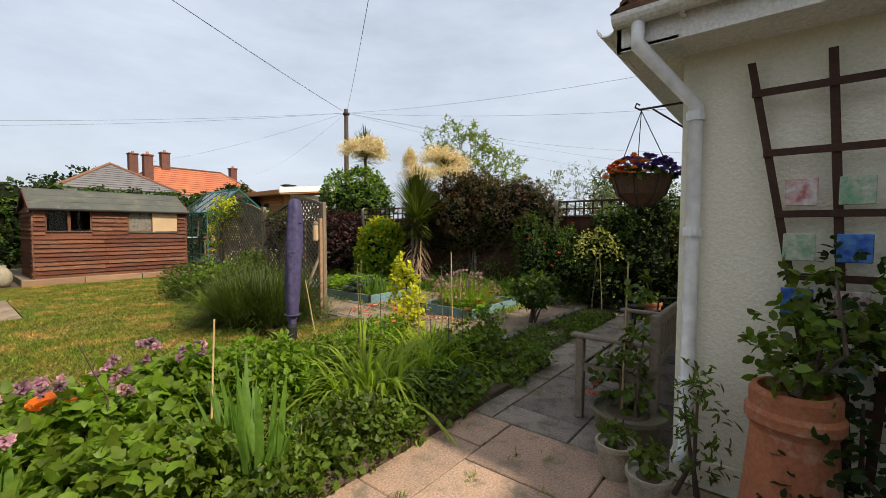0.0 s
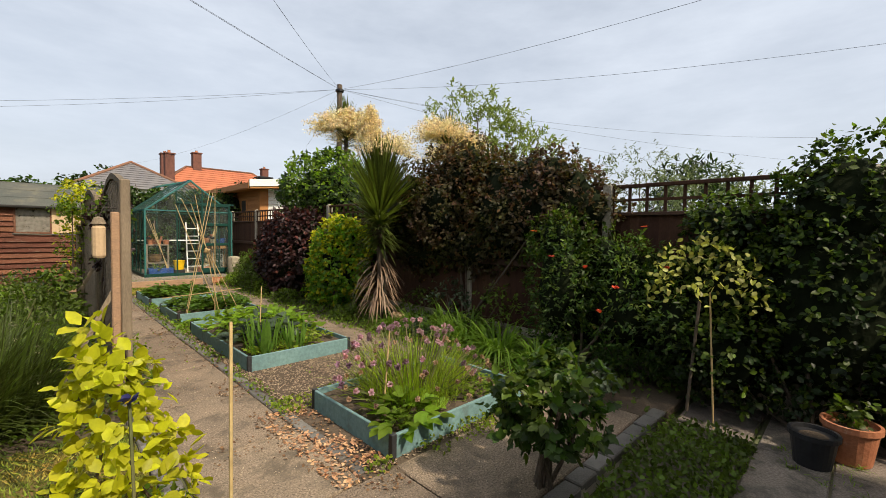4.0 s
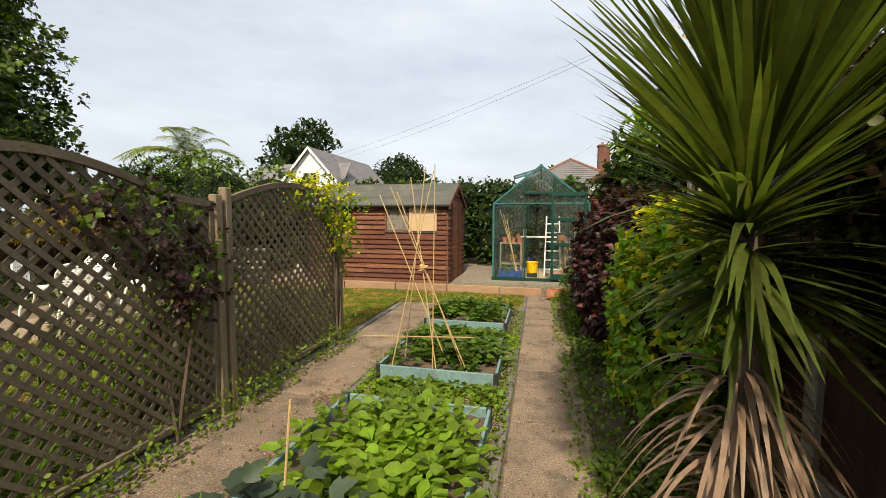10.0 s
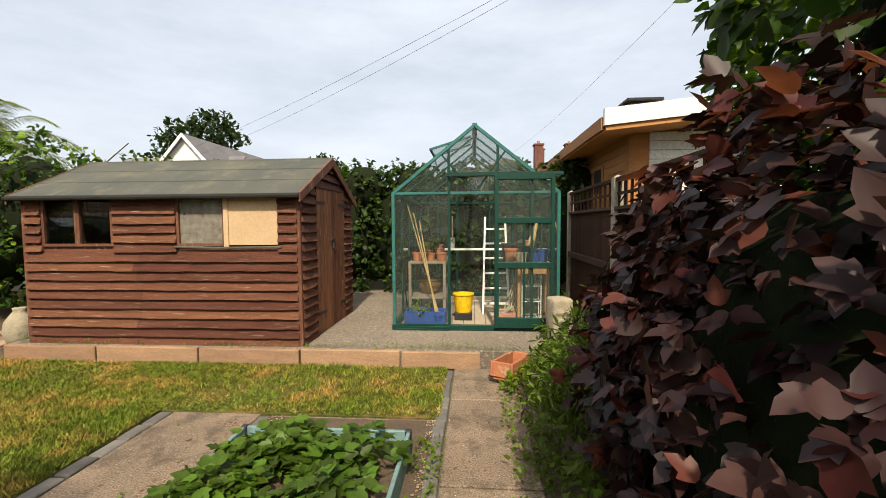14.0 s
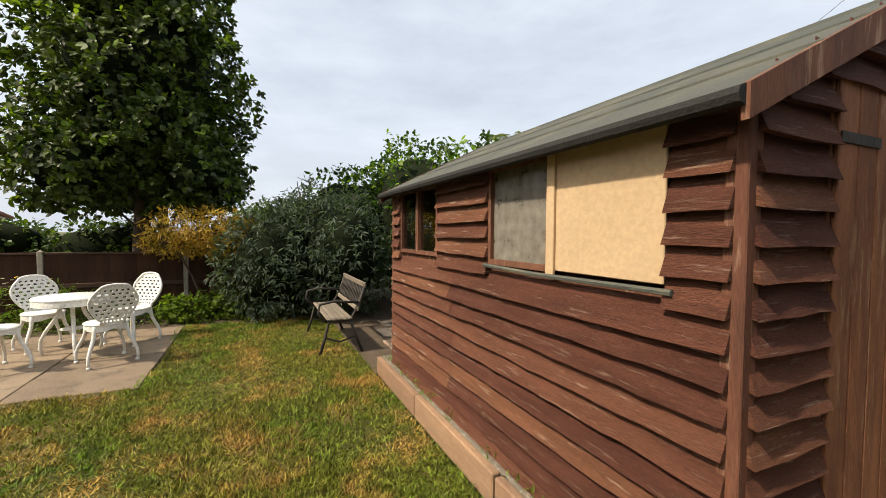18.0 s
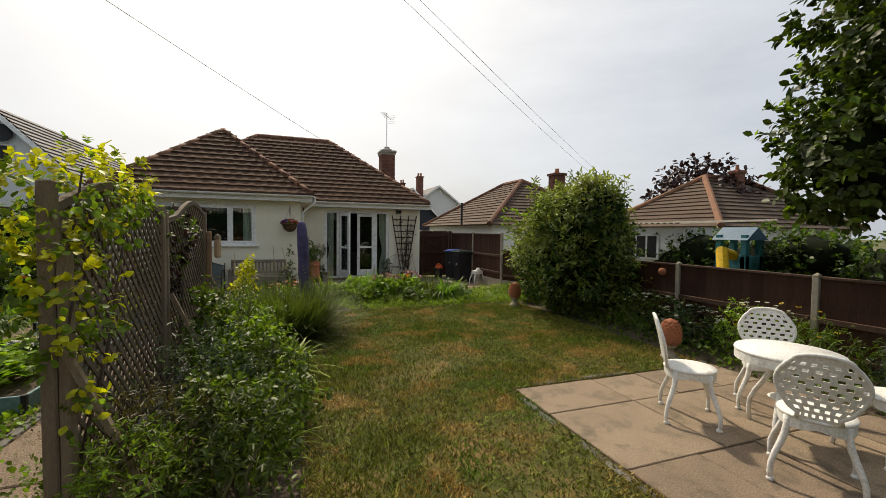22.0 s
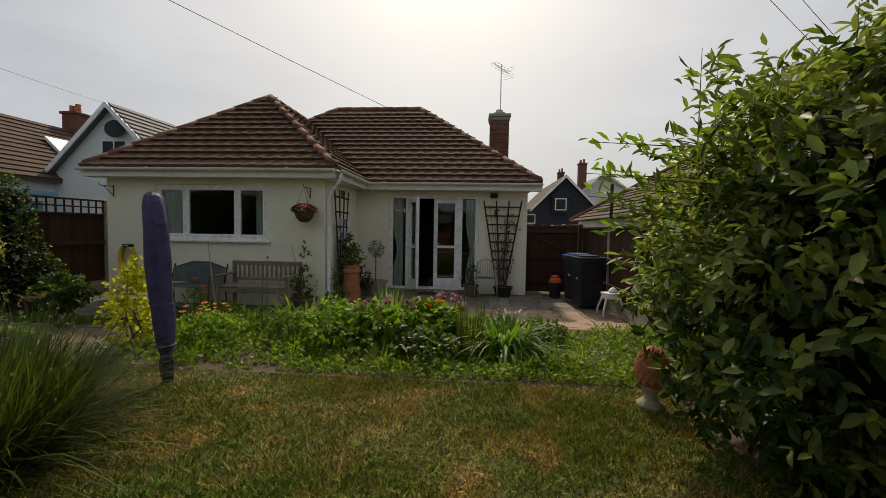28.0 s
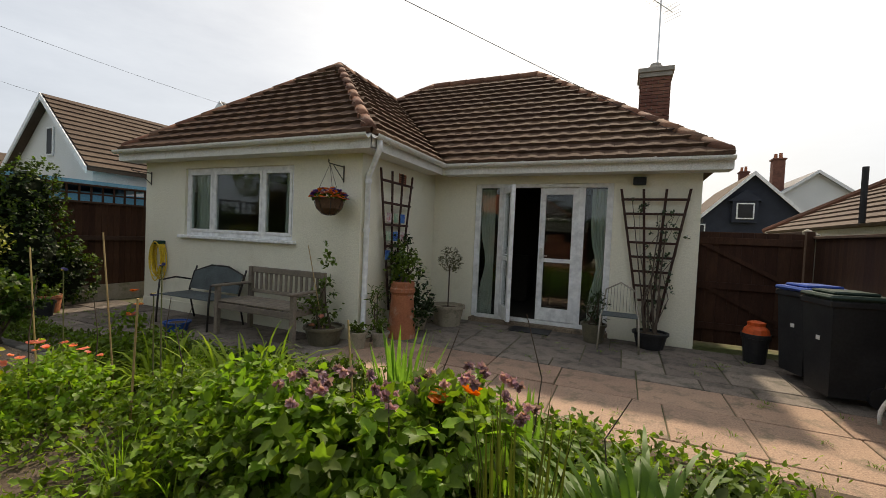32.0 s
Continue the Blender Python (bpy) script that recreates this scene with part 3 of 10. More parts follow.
def blades_mesh(name, base, dirs, length, width, droop, material, segs=5, seed=1, twist=0.0):
    """Strap leaves: each arches from its base along dirs (with a rise) and droops at the tip."""
    n = len(base)
    t = np.linspace(0, 1, segs + 1)[None, :, None]
    d = dirs / (np.linalg.norm(dirs, axis=1, keepdims=True) + 1e-9)
    L = np.asarray(length).reshape(-1, 1, 1) * np.ones((n, 1, 1))
    dr = np.asarray(droop).reshape(-1, 1, 1) * np.ones((n, 1, 1))
    w = np.asarray(width).reshape(-1, 1, 1) * np.ones((n, 1, 1))
    side = np.cross(d, np.array([0, 0, 1.0]))
    sn = np.linalg.norm(side, axis=1, keepdims=True)
    side = np.where(sn < 0.05, np.array([[1.0, 0, 0]]), side / (sn + 1e-9))
    flat = d * np.array([1, 1, 0])
    flat = flat / (np.linalg.norm(flat, axis=1, keepdims=True) + 1e-9)
    p = base[:, None, :] + L * (d[:, None] * t * (1 - 0.3 * dr * t) + flat[:, None] * dr * 0.35 * t ** 2) - np.array([0, 0, 1.0]) * L * dr * t ** 2.2 * 0.75
    prof = np.minimum(1, t * 5 + 0.45) * (1 - t ** 3)
    a = p + side[:, None] * w * prof * 0.5
    b = p - side[:, None] * w * prof * 0.5
    v = np.stack([a, b], 2).reshape(n, -1, 3)
    k = 2 * (segs + 1)
    q = np.array([(2 * i, 2 * i + 1, 2 * i + 3, 2 * i + 2) for i in range(segs)])
    f = (q[None] + (np.arange(n) * k)[:, None, None]).reshape(-1, 4)
    return raw_mesh(name, v.reshape(-1, 3), f, material, True)


def mesh_part(name, me, parent, label=""):
    ob = new(name, me)
    if parent is not None:
        ob.parent = parent
        ob.matrix_parent_inverse = parent.matrix_basis.inverted()
    if label:
        ob["label"] = label
    return ob


def blob_points(blobs, n, seed, rough=0.22, shell=0.7, zmin=0.03, f=2.3):
    """Points and outward directions on and in a lumpy union of ellipsoids (cx, cy, cz, rx, ry, rz)."""
    r = np.random.default_rng(seed)
    b = np.array(blobs, float)
    area = (b[:, 3] * b[:, 4] * b[:, 5]) ** (2 / 3)
    which = r.choice(len(b), size=int(n * 2.2), p=area / area.sum())
    d = r.normal(size=(len(which), 3))
    d /= np.linalg.norm(d, axis=1, keepdims=True)
    rad = 1 + rough * lumps(d * 1.0 + b[which, :3] * 0.7, seed, f)
    inner = r.uniform(size=len(which)) > shell
    rad *= np.where(inner, r.uniform(0.45, 0.9, len(which)), r.uniform(0.86, 1.04, len(which)))
    p = b[which, :3] + d * b[which, 3:] * rad[:, None]
    keep = p[:, 2] > zmin
    # drop points deep inside a neighbouring blob
    for i in range(len(b)):
        q = (p - b[i, :3]) / b[i, 3:]
        deep = (np.einsum("ij,ij->i", q, q) < 0.36) & (which != i)
        keep &= ~deep
    p, d = p[keep][:n], (d / b[which, 3:])[keep][:n]
    d /= np.linalg.norm(d, axis=1, keepdims=True)
    return p, d


def shrub(name, place, blobs, n, size, material, label, category="shrub", shape="oval", seed=1, rough=0.22, stems=5, second=None,
          droop=0.35, group="", shell=0.72, bark=None, f=2.3, trunk=None, zmin=0.03, core=0.0, tuft=6):
    """A bush: stems from its foot and a crown of single leaves. second: (material, share, label) of a second leaf colour."""
    th = thing(name, place, label, category, group)
    r = np.random.default_rng(seed + 5)
    up = np.array([0, 0, 1.0])
    # shoots first, then a tuft of leaves round each shoot
    sp, sd = blob_points(blobs, max(8, n // tuft), seed, rough, shell, zmin, f)
    shoot = sd * 0.8 + r.normal(size=sd.shape) * 0.45 + up * 0.25
    shoot /= np.linalg.norm(shoot, axis=1, keepdims=True)
    # the second leaf colour gathers on upward-facing shoots
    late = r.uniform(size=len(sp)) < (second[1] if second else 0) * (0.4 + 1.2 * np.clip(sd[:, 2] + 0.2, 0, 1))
    k_ = np.repeat(np.arange(len(sp)), tuft)
    d = sd[k_]
    p = sp[k_] + shoot[k_] * (size * r.uniform(-1.3, 0.6, (len(k_), 1))) + r.normal(size=d.shape) * size * 0.12
    keep = p[:, 2] > zmin
    k_, d, p = k_[keep], d[keep], p[keep]
    grow = shoot[k_] * 0.5 + d * 0.2 + r.normal(size=d.shape) * 0.7
    grow[:, 2] -= droop * 0.7
    face = d * 0.5 + up * 0.6 + shoot[k_] * 0.4 + r.normal(size=d.shape) * 0.3
    sz = size * r.uniform(0.6, 1.25, len(p))
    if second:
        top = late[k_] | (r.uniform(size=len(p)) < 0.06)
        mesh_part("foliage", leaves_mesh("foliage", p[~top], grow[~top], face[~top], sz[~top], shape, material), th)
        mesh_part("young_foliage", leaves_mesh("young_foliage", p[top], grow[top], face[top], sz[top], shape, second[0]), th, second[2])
    else:
        mesh_part("foliage", leaves_mesh("foliage", p, grow, face, sz, shape, material), th)
    # solid shells whose near-black colour paints the shade between the leaves
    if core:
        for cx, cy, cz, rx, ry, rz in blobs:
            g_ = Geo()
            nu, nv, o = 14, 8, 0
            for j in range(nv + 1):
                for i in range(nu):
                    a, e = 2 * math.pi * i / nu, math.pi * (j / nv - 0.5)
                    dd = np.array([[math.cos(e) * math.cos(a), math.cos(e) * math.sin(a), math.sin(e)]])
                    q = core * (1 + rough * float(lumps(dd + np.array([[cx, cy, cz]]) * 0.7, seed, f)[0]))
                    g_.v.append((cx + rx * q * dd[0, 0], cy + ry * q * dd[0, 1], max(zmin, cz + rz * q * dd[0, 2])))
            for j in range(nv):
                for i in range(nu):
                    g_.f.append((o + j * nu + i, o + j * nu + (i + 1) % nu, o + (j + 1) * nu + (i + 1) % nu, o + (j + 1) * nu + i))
            part("inner_growth", g_, L_SHADECORE, th, "near-black shell painted as the shade inside the foliage", smooth=True)
    if stems:
        x, y, z = place
        b = np.array(blobs, float)
        for k in range(stems):
            t = b[k % len(b)]
            end = t[:3] + r.normal(size=3) * t[3:] * 0.35 + np.array([0, 0, t[5] * 0.3])
            st = np.array([x, y, z]) + np.array([r.uniform(-0.08, 0.08), r.uniform(-0.08, 0.08), 0])
            if trunk:
                st = np.array([x, y, z + trunk * r.uniform(0.5, 1.0)])
            mid = (st + end) / 2 + r.normal(size=3) * 0.06
            mid[2] = max(mid[2], z + 0.05)
            rad = 0.012 + 0.012 * t[5]
            part("stem", Geo().tube([st, mid, end], rad, 6, rad * 0.35), bark or M_BARK, th)
    return th


def clump(name, place, n, length, width, droop, material, label, category="plant", spread=0.12, seed=1, tilt=0.5, group="", segs=5):
    """A clump of strap leaves rising from one foot."""
    th = thing(name, place, label, category, group)
    r = np.random.default_rng(seed)
    a = r.uniform(0, 2 * math.pi, n)
    rad = np.sqrt(r.uniform(0, 1, n)) * spread
    base = np.stack([place[0] + rad * np.cos(a), place[1] + rad * np.sin(a), np.full(n, place[2] + 0.005)], 1)
    a2 = a + r.normal(size=n) * 0.5
    tl = np.clip(np.abs(r.normal(size=n)) * tilt, 0, 1.3)
    d = np.stack([np.sin(tl) * np.cos(a2), np.sin(tl) * np.sin(a2), np.cos(tl)], 1)
    ln, wd_, dr = length * r.uniform(0.55, 1.1, n), width * r.uniform(0.7, 1.2, n), droop * r.uniform(0.4, 1.4, n)
    if width > 0.022 and n <= 300:
        for k in range(n):
            q = slice(k, k + 1)
            mesh_part("leaf", blades_mesh("leaf", base[q], d[q], ln[q], wd_[q], dr[q], material, segs), th)
    else:
        mesh_part("leaves", blades_mesh("leaves", base, d, ln, wd_, dr, material, segs), th)
    return th


# ---- ground, lawn and paths ----
PATIO_Z = -0.06
ground = tagged(part("ground", Geo().poly([(-400, -400, -0.10), (400, -400, -0.10), (400, 400, -0.10), (-400, 400, -0.10)]), mat("rough_grass_ground", (0.075, 0.09, 0.025), 0.95, var=(0.11, 0.10, 0.045), scale=0.35, fine=12, bump=0.6, spots=(0.14, 0.11, 0.06), spot_scale=0.8, spot_amount=0.3, grit=0.45)), "rough grassy ground around the garden and beyond", "ground", kind="structure")


def sheet(name, x0, y0, x1, y1, z, depth, material, label, category, c=0.01):
    return tagged(part(name, Geo().box(x0, y0, z - depth, x1, y1, z, c), material), label, category, kind="structure")


border_soil = tagged(part("border_soil", Geo().box(-6.0, 1.5, -0.09, 1.45, 3.85, -0.005, 0.01).box(-6.0, 3.85, -0.09, -4.55, 13.0, -0.005, 0.01).box(0.15, 4.9, -0.09, 1.32, 9.7, -0.005, 0.01)
                   .box(4.28, 2.3, -0.09, 5.5, 14.6, -0.005, 0.01).box(-6.0, 13.0, -0.09, -1.4, 18.0, -0.006, 0.01).box(2.2, 3.1, -0.09, 3.67, 11.9, -0.004, 0.01), M_SOIL), "dark garden soil of the planted borders", "soil", kind="structure")
lawn = tagged(part("lawn", Geo().box(-4.55, 3.85, -0.09, 0.15, 8.45, 0.0, 0.01).box(0.15, 3.85, -0.09, 1.33, 4.9, 0.0, 0.01)
              .box(-1.85, 8.45, -0.09, 0.15, 13.05, 0.0, 0.01).box(-4.62, 10.97, -0.09, -1.85, 13.05, 0.0, 0.01).box(0.15, 9.7, -0.09, 1.33, 13.05, 0.0, 0.01).box(1.33, 11.95, -0.09, 3.62, 13.05, 0.0, 0.01),
              M_GRASSBASE), "patchy summer lawn, green with dry straw-coloured areas", "lawn", kind="structure")

# grass blades
LAWN_RECTS = [(-4.55, 3.85, 1.33, 4.9), (-4.55, 4.9, 0.15, 8.45), (-1.85, 8.45, 0.2, 11.0), (-4.62, 10.97, 1.33, 13.05), (0.15, 9.7, 1.33, 13.05), (1.33, 11.95, 3.62, 13.05)]


def grass(seed, density):
    r = np.random.default_rng(seed)
    allp = []
    for x0, y0, x1, y1 in LAWN_RECTS:
        n = int((x1 - x0) * (y1 - y0) * density)
        allp.append(np.stack([r.uniform(x0, x1, n), r.uniform(y0, y1, n), np.zeros(n)], 1))
    p = np.concatenate(allp)
    q = lumps(p * np.array([1, 1, 0]), 3, 1.1)
    keep = r.uniform(size=len(p)) < np.clip(0.7 + 0.4 * q, 0.25, 1)
    p = p[keep]
    n = len(p)
    a = r.uniform(0, 6.283, n)
    h = r.uniform(0.012, 0.040, n) * (1 + 0.35 * lumps(p, 5, 2.0))
    w = r.uniform(0.003, 0.0075, n)
    side = np.stack([np.cos(a), np.sin(a), np.zeros(n)], 1)
    lean = r.normal(size=(n, 3)) * 0.022
    lean[:, 2] = h
    v = np.stack([p - side * w[:, None], p + side * w[:, None], p + lean], 1).reshape(-1, 3)
    f = np.arange(3 * n).reshape(-1, 3)
    return raw_mesh("grass_blades", v, f, L_GRASS)


tagged(new("grass_blades", grass(11, 9000)), "short mown grass blades, green and straw-coloured", "grass", kind="stuff")


def slab_field(floor_ob, x0, y0, x1, y1, z, sizes, material, gap, seed, thick=0.04, stagger=True, tilt=0.25, name="slab"):
    """Paving laid in rows along x, one piece a slab, under floor_ob."""
    r = random.Random(seed)
    y = y0
    made = {}
    while y < y1 - 0.12:
        h = min(r.choice(sizes), y1 - y)
        if y1 - (y + h) < 0.18:
            h = y1 - y
        x = x0
        first = True
        while x < x1 - 0.1:
            w = r.choice(sizes)
            if first and stagger:
                w *= r.choice((0.5, 0.75, 1.0))
            first = False
            if x1 - (x + w) < 0.2:
                w = x1 - x
            key = (round(w, 3), round(h, 3))
            if key not in made:
                made[key] = Geo().box(-w / 2 + gap / 2, -h / 2 + gap / 2, -thick, w / 2 - gap / 2, h / 2 - gap / 2, 0, 0.006).mesh(name, material)
            piece(name, made[key], floor_ob, (x + w / 2, y + h / 2, z + r.uniform(-0.004, 0.004)), rx=r.uniform(-tilt, tilt), ry=r.uniform(-tilt, tilt))
            x += w
        y += h


def setts(floor_ob, x0, y0, x1, y1, z, width, length, material, seed, name="sett"):
    """A row of small kerb setts from one point to another."""
    r = random.Random(seed)
    a, b = Vector((x0, y0, 0)), Vector((x1, y1, 0))
    d = (b - a).normalized()
    rz = math.degrees(math.atan2(d.y, d.x))
    n = max(1, round((b - a).length / length))
    step = (b - a).length / n
    me = Geo().box(-step / 2 + 0.006, -width / 2, -0.06, step / 2 - 0.006, width / 2, 0, 0.008).mesh(name, material)
    for i in range(n):
        p = a + d * step * (i + 0.5)
        piece(name, me, floor_ob, (p.x + r.uniform(-0.006, 0.006), p.y + r.uniform(-0.006, 0.006), z + r.uniform(-0.006, 0.006)), rz + r.uniform(-1.5, 1.5))


# patio behind the house: grey flags by the doors paint its shade, pink sandstone beyond
patio = sheet("patio", -5.5, -2.1, 5.4, 1.75, PATIO_Z - 0.014, 0.02, M_JOINT, "paved patio of worn stone flags with weedy joints", "patio")
patio_strip = sheet("patio_joint_bed", 1.2, 1.75, 5.4, 2.28, PATIO_Z - 0.03, 0.02, M_JOINT, "dark earth joints between patio flags", "patio")
path_base = sheet("garden_path", 1.45, 2.42, 4.3, 13.05, -0.03, 0.06, M_JOINT, "buff concrete garden path with gritty surface", "path")
lawn_patio = sheet("lawn_patio", -4.62, 8.45, -1.85, 10.97, -0.025, 0.05, M_JOINT, "square of buff paving slabs set in the lawn", "patio")
kerbs = sheet("kerb_bed", 1.33, 3.2, 1.45, 11.95, -0.03, 0.05, M_JOINT, "earth under the row of grey kerb setts", "kerb")

# ---- fences ----
def closeboard(name, a, b, z0, z1, label, posts=True, spacing=1.9, top=0.0, seed=1, gravel=True, post_h=None, skip=(), backwards=1, board=0.11, pw=0.05):
    """A feather-edge board fence from a to b: posts, gravel boards, rails, boards, and lattice above when top > 0."""
    r = random.Random(seed)
    th = thing(name, (a[0], a[1], z0), label, "fence", kind="structure")
    A, B = Vector((*a, 0)), Vector((*b, 0))
    L = (B - A).length
    d = (B - A).normalized()
    rz = math.degrees(math.atan2(d.y, d.x))
    n = max(1, round(L / spacing))
    step = L / n
    ph = post_h or z1 + 0.06
    post = Geo().box(-pw, -pw, z0 - 0.1, pw, pw, ph - 0.02, 0.008).lathe([(pw * 1.32, ph - 0.02), (0.0, ph + 0.01)], (0, 0, 0), 4, pose(0, 0, 0, 0, 0, 45)).mesh("post", M_CONCPOST)
    gz = z0 + (0.28 if gravel else 0.0)
    bh = z1 - top - gz
    bmesh_board = Geo().box(-board / 2, -0.004, 0, board / 2, 0.008, bh, 0.002).mesh("board", M_FENCE)
    for i in range(n + 1):
        p = A + d * step * i
        piece("post", post, th, (p.x, p.y, 0), rz)
    for i in range(n):
        p = A + d * (step * i + 0.05)
        w = step - 0.1
        m = pose(p.x, p.y, 0, 0, 0, rz)
        if gravel:
            part("gravel_board", Geo().box(0, -0.025, z0 - 0.05, w, 0.025, gz, 0.006, m), M_CONCPOST, th)
        part("rail", Geo().box(0, 0.012 * backwards, gz + bh * 0.12, w, 0.05 * backwards, gz + bh * 0.12 + 0.07, 0.004, m), M_FENCERAIL, th)
        part("rail", Geo().box(0, 0.012 * backwards, gz + bh * 0.5, w, 0.05 * backwards, gz + bh * 0.5 + 0.07, 0.004, m), M_FENCERAIL, th)
        part("top_rail", Geo().box(0, -0.03, gz + bh, w, 0.05, gz + bh + 0.035, 0.004, m), M_FENCERAIL, th)
        nb = int(w / (board * 0.86))
        for k in range(nb):
            q = p + d * (w * (k + 0.5) / nb)
            piece("board", bmesh_board, th, (q.x, q.y, gz), rz + 2.2)
        if top > 0.1:
            zb, zt = gz + bh + 0.035, z1
            ns = max(3, int(w / 0.17))
            for k in range(ns + 1):
                part("lattice_slat", Geo().box(w * k / ns - 0.014, -0.008, zb, w * k / ns + 0.014, 0.012, zt, 0, m), M_FENCE, th)
            part("lattice_rail", Geo().box(0, 0.0, (zb + zt) / 2 - 0.014, w, 0.022, (zb + zt) / 2 + 0.014, 0, m), M_FENCE, th)
            part("lattice_cap", Geo().box(0, -0.03, zt, w, 0.04, zt + 0.035, 0.004, m), M_FENCE, th)
    return th


closeboard("fence_right", (5.35, -6.8), (5.35, 15.2), -0.06, 1.92, "tall dark-stained board fence with lattice top and concrete posts", top=0.29, spacing=2.0, seed=2, backwards=-1)
for k in range(2, 11):
    part("middle_rail", Geo().box(5.29, -6.73 + 2 * k, 1.0, 5.335, -4.87 + 2 * k, 1.08, 0.006), M_FENCERAIL, bpy.data.objects["fence_right"])
closeboard("fence_left", (-6.0, 2.8), (-6.0, 12.8), -0.05, 1.05, "low dark brown board fence with concrete posts", spacing=2.0, seed=3, gravel=False, post_h=1.12, backwards=-1, pw=0.038)
closeboard("fence_side", (-5.42, 1.45), (-5.42, -2.6), -0.06, 1.52, "dark brown board fence beside the patio", spacing=2.02, seed=4, post_h=1.6, pw=0.036)
closeboard("fence_front_side", (-5.42, -2.9), (-5.42, -8.6), -0.06, 1.6, "dark brown board fence along the side passage", spacing=1.9, seed=5, post_h=1.66)
closeboard("fence_join", (-5.42, 1.45), (-6.0, 2.8), -0.06, 1.05, "short run of low board fence", spacing=1.5, seed=6, gravel=True, post_h=1.12, backwards=-1, pw=0.034)
closeboard("fence_back", (-9.0, 18.2), (12.0, 18.2), -0.05, 1.6, "dark fence behind the hedge at the garden end", spacing=2.4, seed=7, board=0.22)

# gate beside the house
gate = thing("gate", (-4.7, -2.6, PATIO_Z), "dark brown ledged and braced garden gate", "gate")
for k in range(9):
    part("board", Geo().box(-5.3 + k * 0.14, -2.62, PATIO_Z + 0.015, -5.3 + k * 0.14 + 0.139, -2.6, 1.58, 0.003), M_FENCE, gate)
for z in (0.15, 0.75, 1.4):
    part("ledge", Geo().box(-5.28, -2.6, z, -4.06, -2.565, z + 0.1, 0.004), M_FENCE, gate)
for z in (0.25, 0.85):
    part("brace", Geo().prism([(-5.26, -2.598, z), (-5.14, -2.598, z), (-4.08, -2.598, z + 0.55), (-4.2, -2.598, z + 0.55)], (0, 0.03, 0)), M_FENCE, gate)
part("gate_post", Geo().box(-5.4, -2.64, PATIO_Z, -5.31, -2.55, 1.62, 0.005), M_FENCE, gate)
part("gate_post", Geo().box(-4.05, -2.64, PATIO_Z, -3.99, -2.55, 1.62, 0.005), M_FENCE, gate)


# ---- the bungalow ----
EAVE = 2.46
house = thing("bungalow", (0, -4, PATIO_Z), "cream rendered bungalow with brown tiled hipped roofs", "house")
WB = PATIO_Z - 0.05
WX0, WX1 = 0.05, 4.45          # rear wing across
MX0, MX1 = -4.0, 4.45          # main block across
WY, DY = 0.10, -2.10           # wing wall and door wall
BACKY = -7.9


def wall_with_hole(name, x0, x1, y_face, thick, z0, z1, hx0, hx1, hz0, hz1, parent):
    """A wall along x with one opening through it; y_face faces the garden."""
    g = Geo()
    y0 = y_face - thick
    if hz0 > z0:
        out, inn = [(x0, z0), (x1, z0), (x1, z1), (x0, z1)], [(hx0, hz0), (hx1, hz0), (hx1, hz1), (hx0, hz1)]
    else:
        out, inn = [(x0, z0), (x0, z1), (x1, z1), (x1, z0)], [(hx0, z0), (hx0, hz1), (hx1, hz1), (hx1, z0)]
    for y in (y_face, y0):
        g.v += [(x, y, z) for x, z in out + inn]
    rng_ = range(4) if hz0 > z0 else range(3)
    for i in rng_:
        j = (i + 1) % 4
        g.f += [(i, j, 4 + j, 4 + i), (8 + i, 12 + i, 12 + j, 8 + j), (i, 8 + i, 8 + j, j), (4 + i, 4 + j, 12 + j, 12 + i)]
    if hz0 <= z0:
        g.f += [(0, 4, 12, 8), (3, 11, 15, 7)]
    return part(name, g, M_RENDER, parent)


wall_with_hole("wing_wall", WX0, WX1, WY, 0.25, WB, EAVE, 1.18, 3.45, 1.14, 2.24, house)
part("wing_side_wall", Geo().box(WX0, DY, WB, WX0 + 0.25, WY - 0.25, EAVE), M_RENDER, house)
wall_with_hole("door_wall", MX0, WX0, DY, 0.25, WB, EAVE, -2.88, -0.72, WB, 2.24, house)
part("end_wall", Geo().box(MX0, BACKY, WB, MX0 + 0.25, DY - 0.25, EAVE), M_RENDER, house)
part("far_end_wall", Geo().box(WX1 - 0.25, BACKY, WB, WX1, WY - 0.25, EAVE), M_RENDER, house)
part("front_wall", Geo().box(MX0 + 0.25, BACKY, WB, WX1 - 0.25, BACKY + 0.25, EAVE), M_RENDER, house)
# room surfaces, their indoor shade put into the near-black colour
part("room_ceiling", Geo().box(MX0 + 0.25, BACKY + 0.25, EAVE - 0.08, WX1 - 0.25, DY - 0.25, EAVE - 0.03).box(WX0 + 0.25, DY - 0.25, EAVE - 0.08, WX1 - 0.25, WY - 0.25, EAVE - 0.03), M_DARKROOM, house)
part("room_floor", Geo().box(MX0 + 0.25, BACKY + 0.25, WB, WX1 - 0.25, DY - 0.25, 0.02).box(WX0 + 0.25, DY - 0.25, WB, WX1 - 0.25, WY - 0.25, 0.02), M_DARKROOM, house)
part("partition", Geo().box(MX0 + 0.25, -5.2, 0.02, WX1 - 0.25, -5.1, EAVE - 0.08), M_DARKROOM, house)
part("plinth", Geo().box(WX0 - 0.012, DY, WB, WX0 + 0.1, WY + 0.012, 0.09, 0.004).box(WX0 + 0.1, WY - 0.1, WB, WX1 + 0.012, WY + 0.012, 0.09, 0.004), M_RENDER, house)

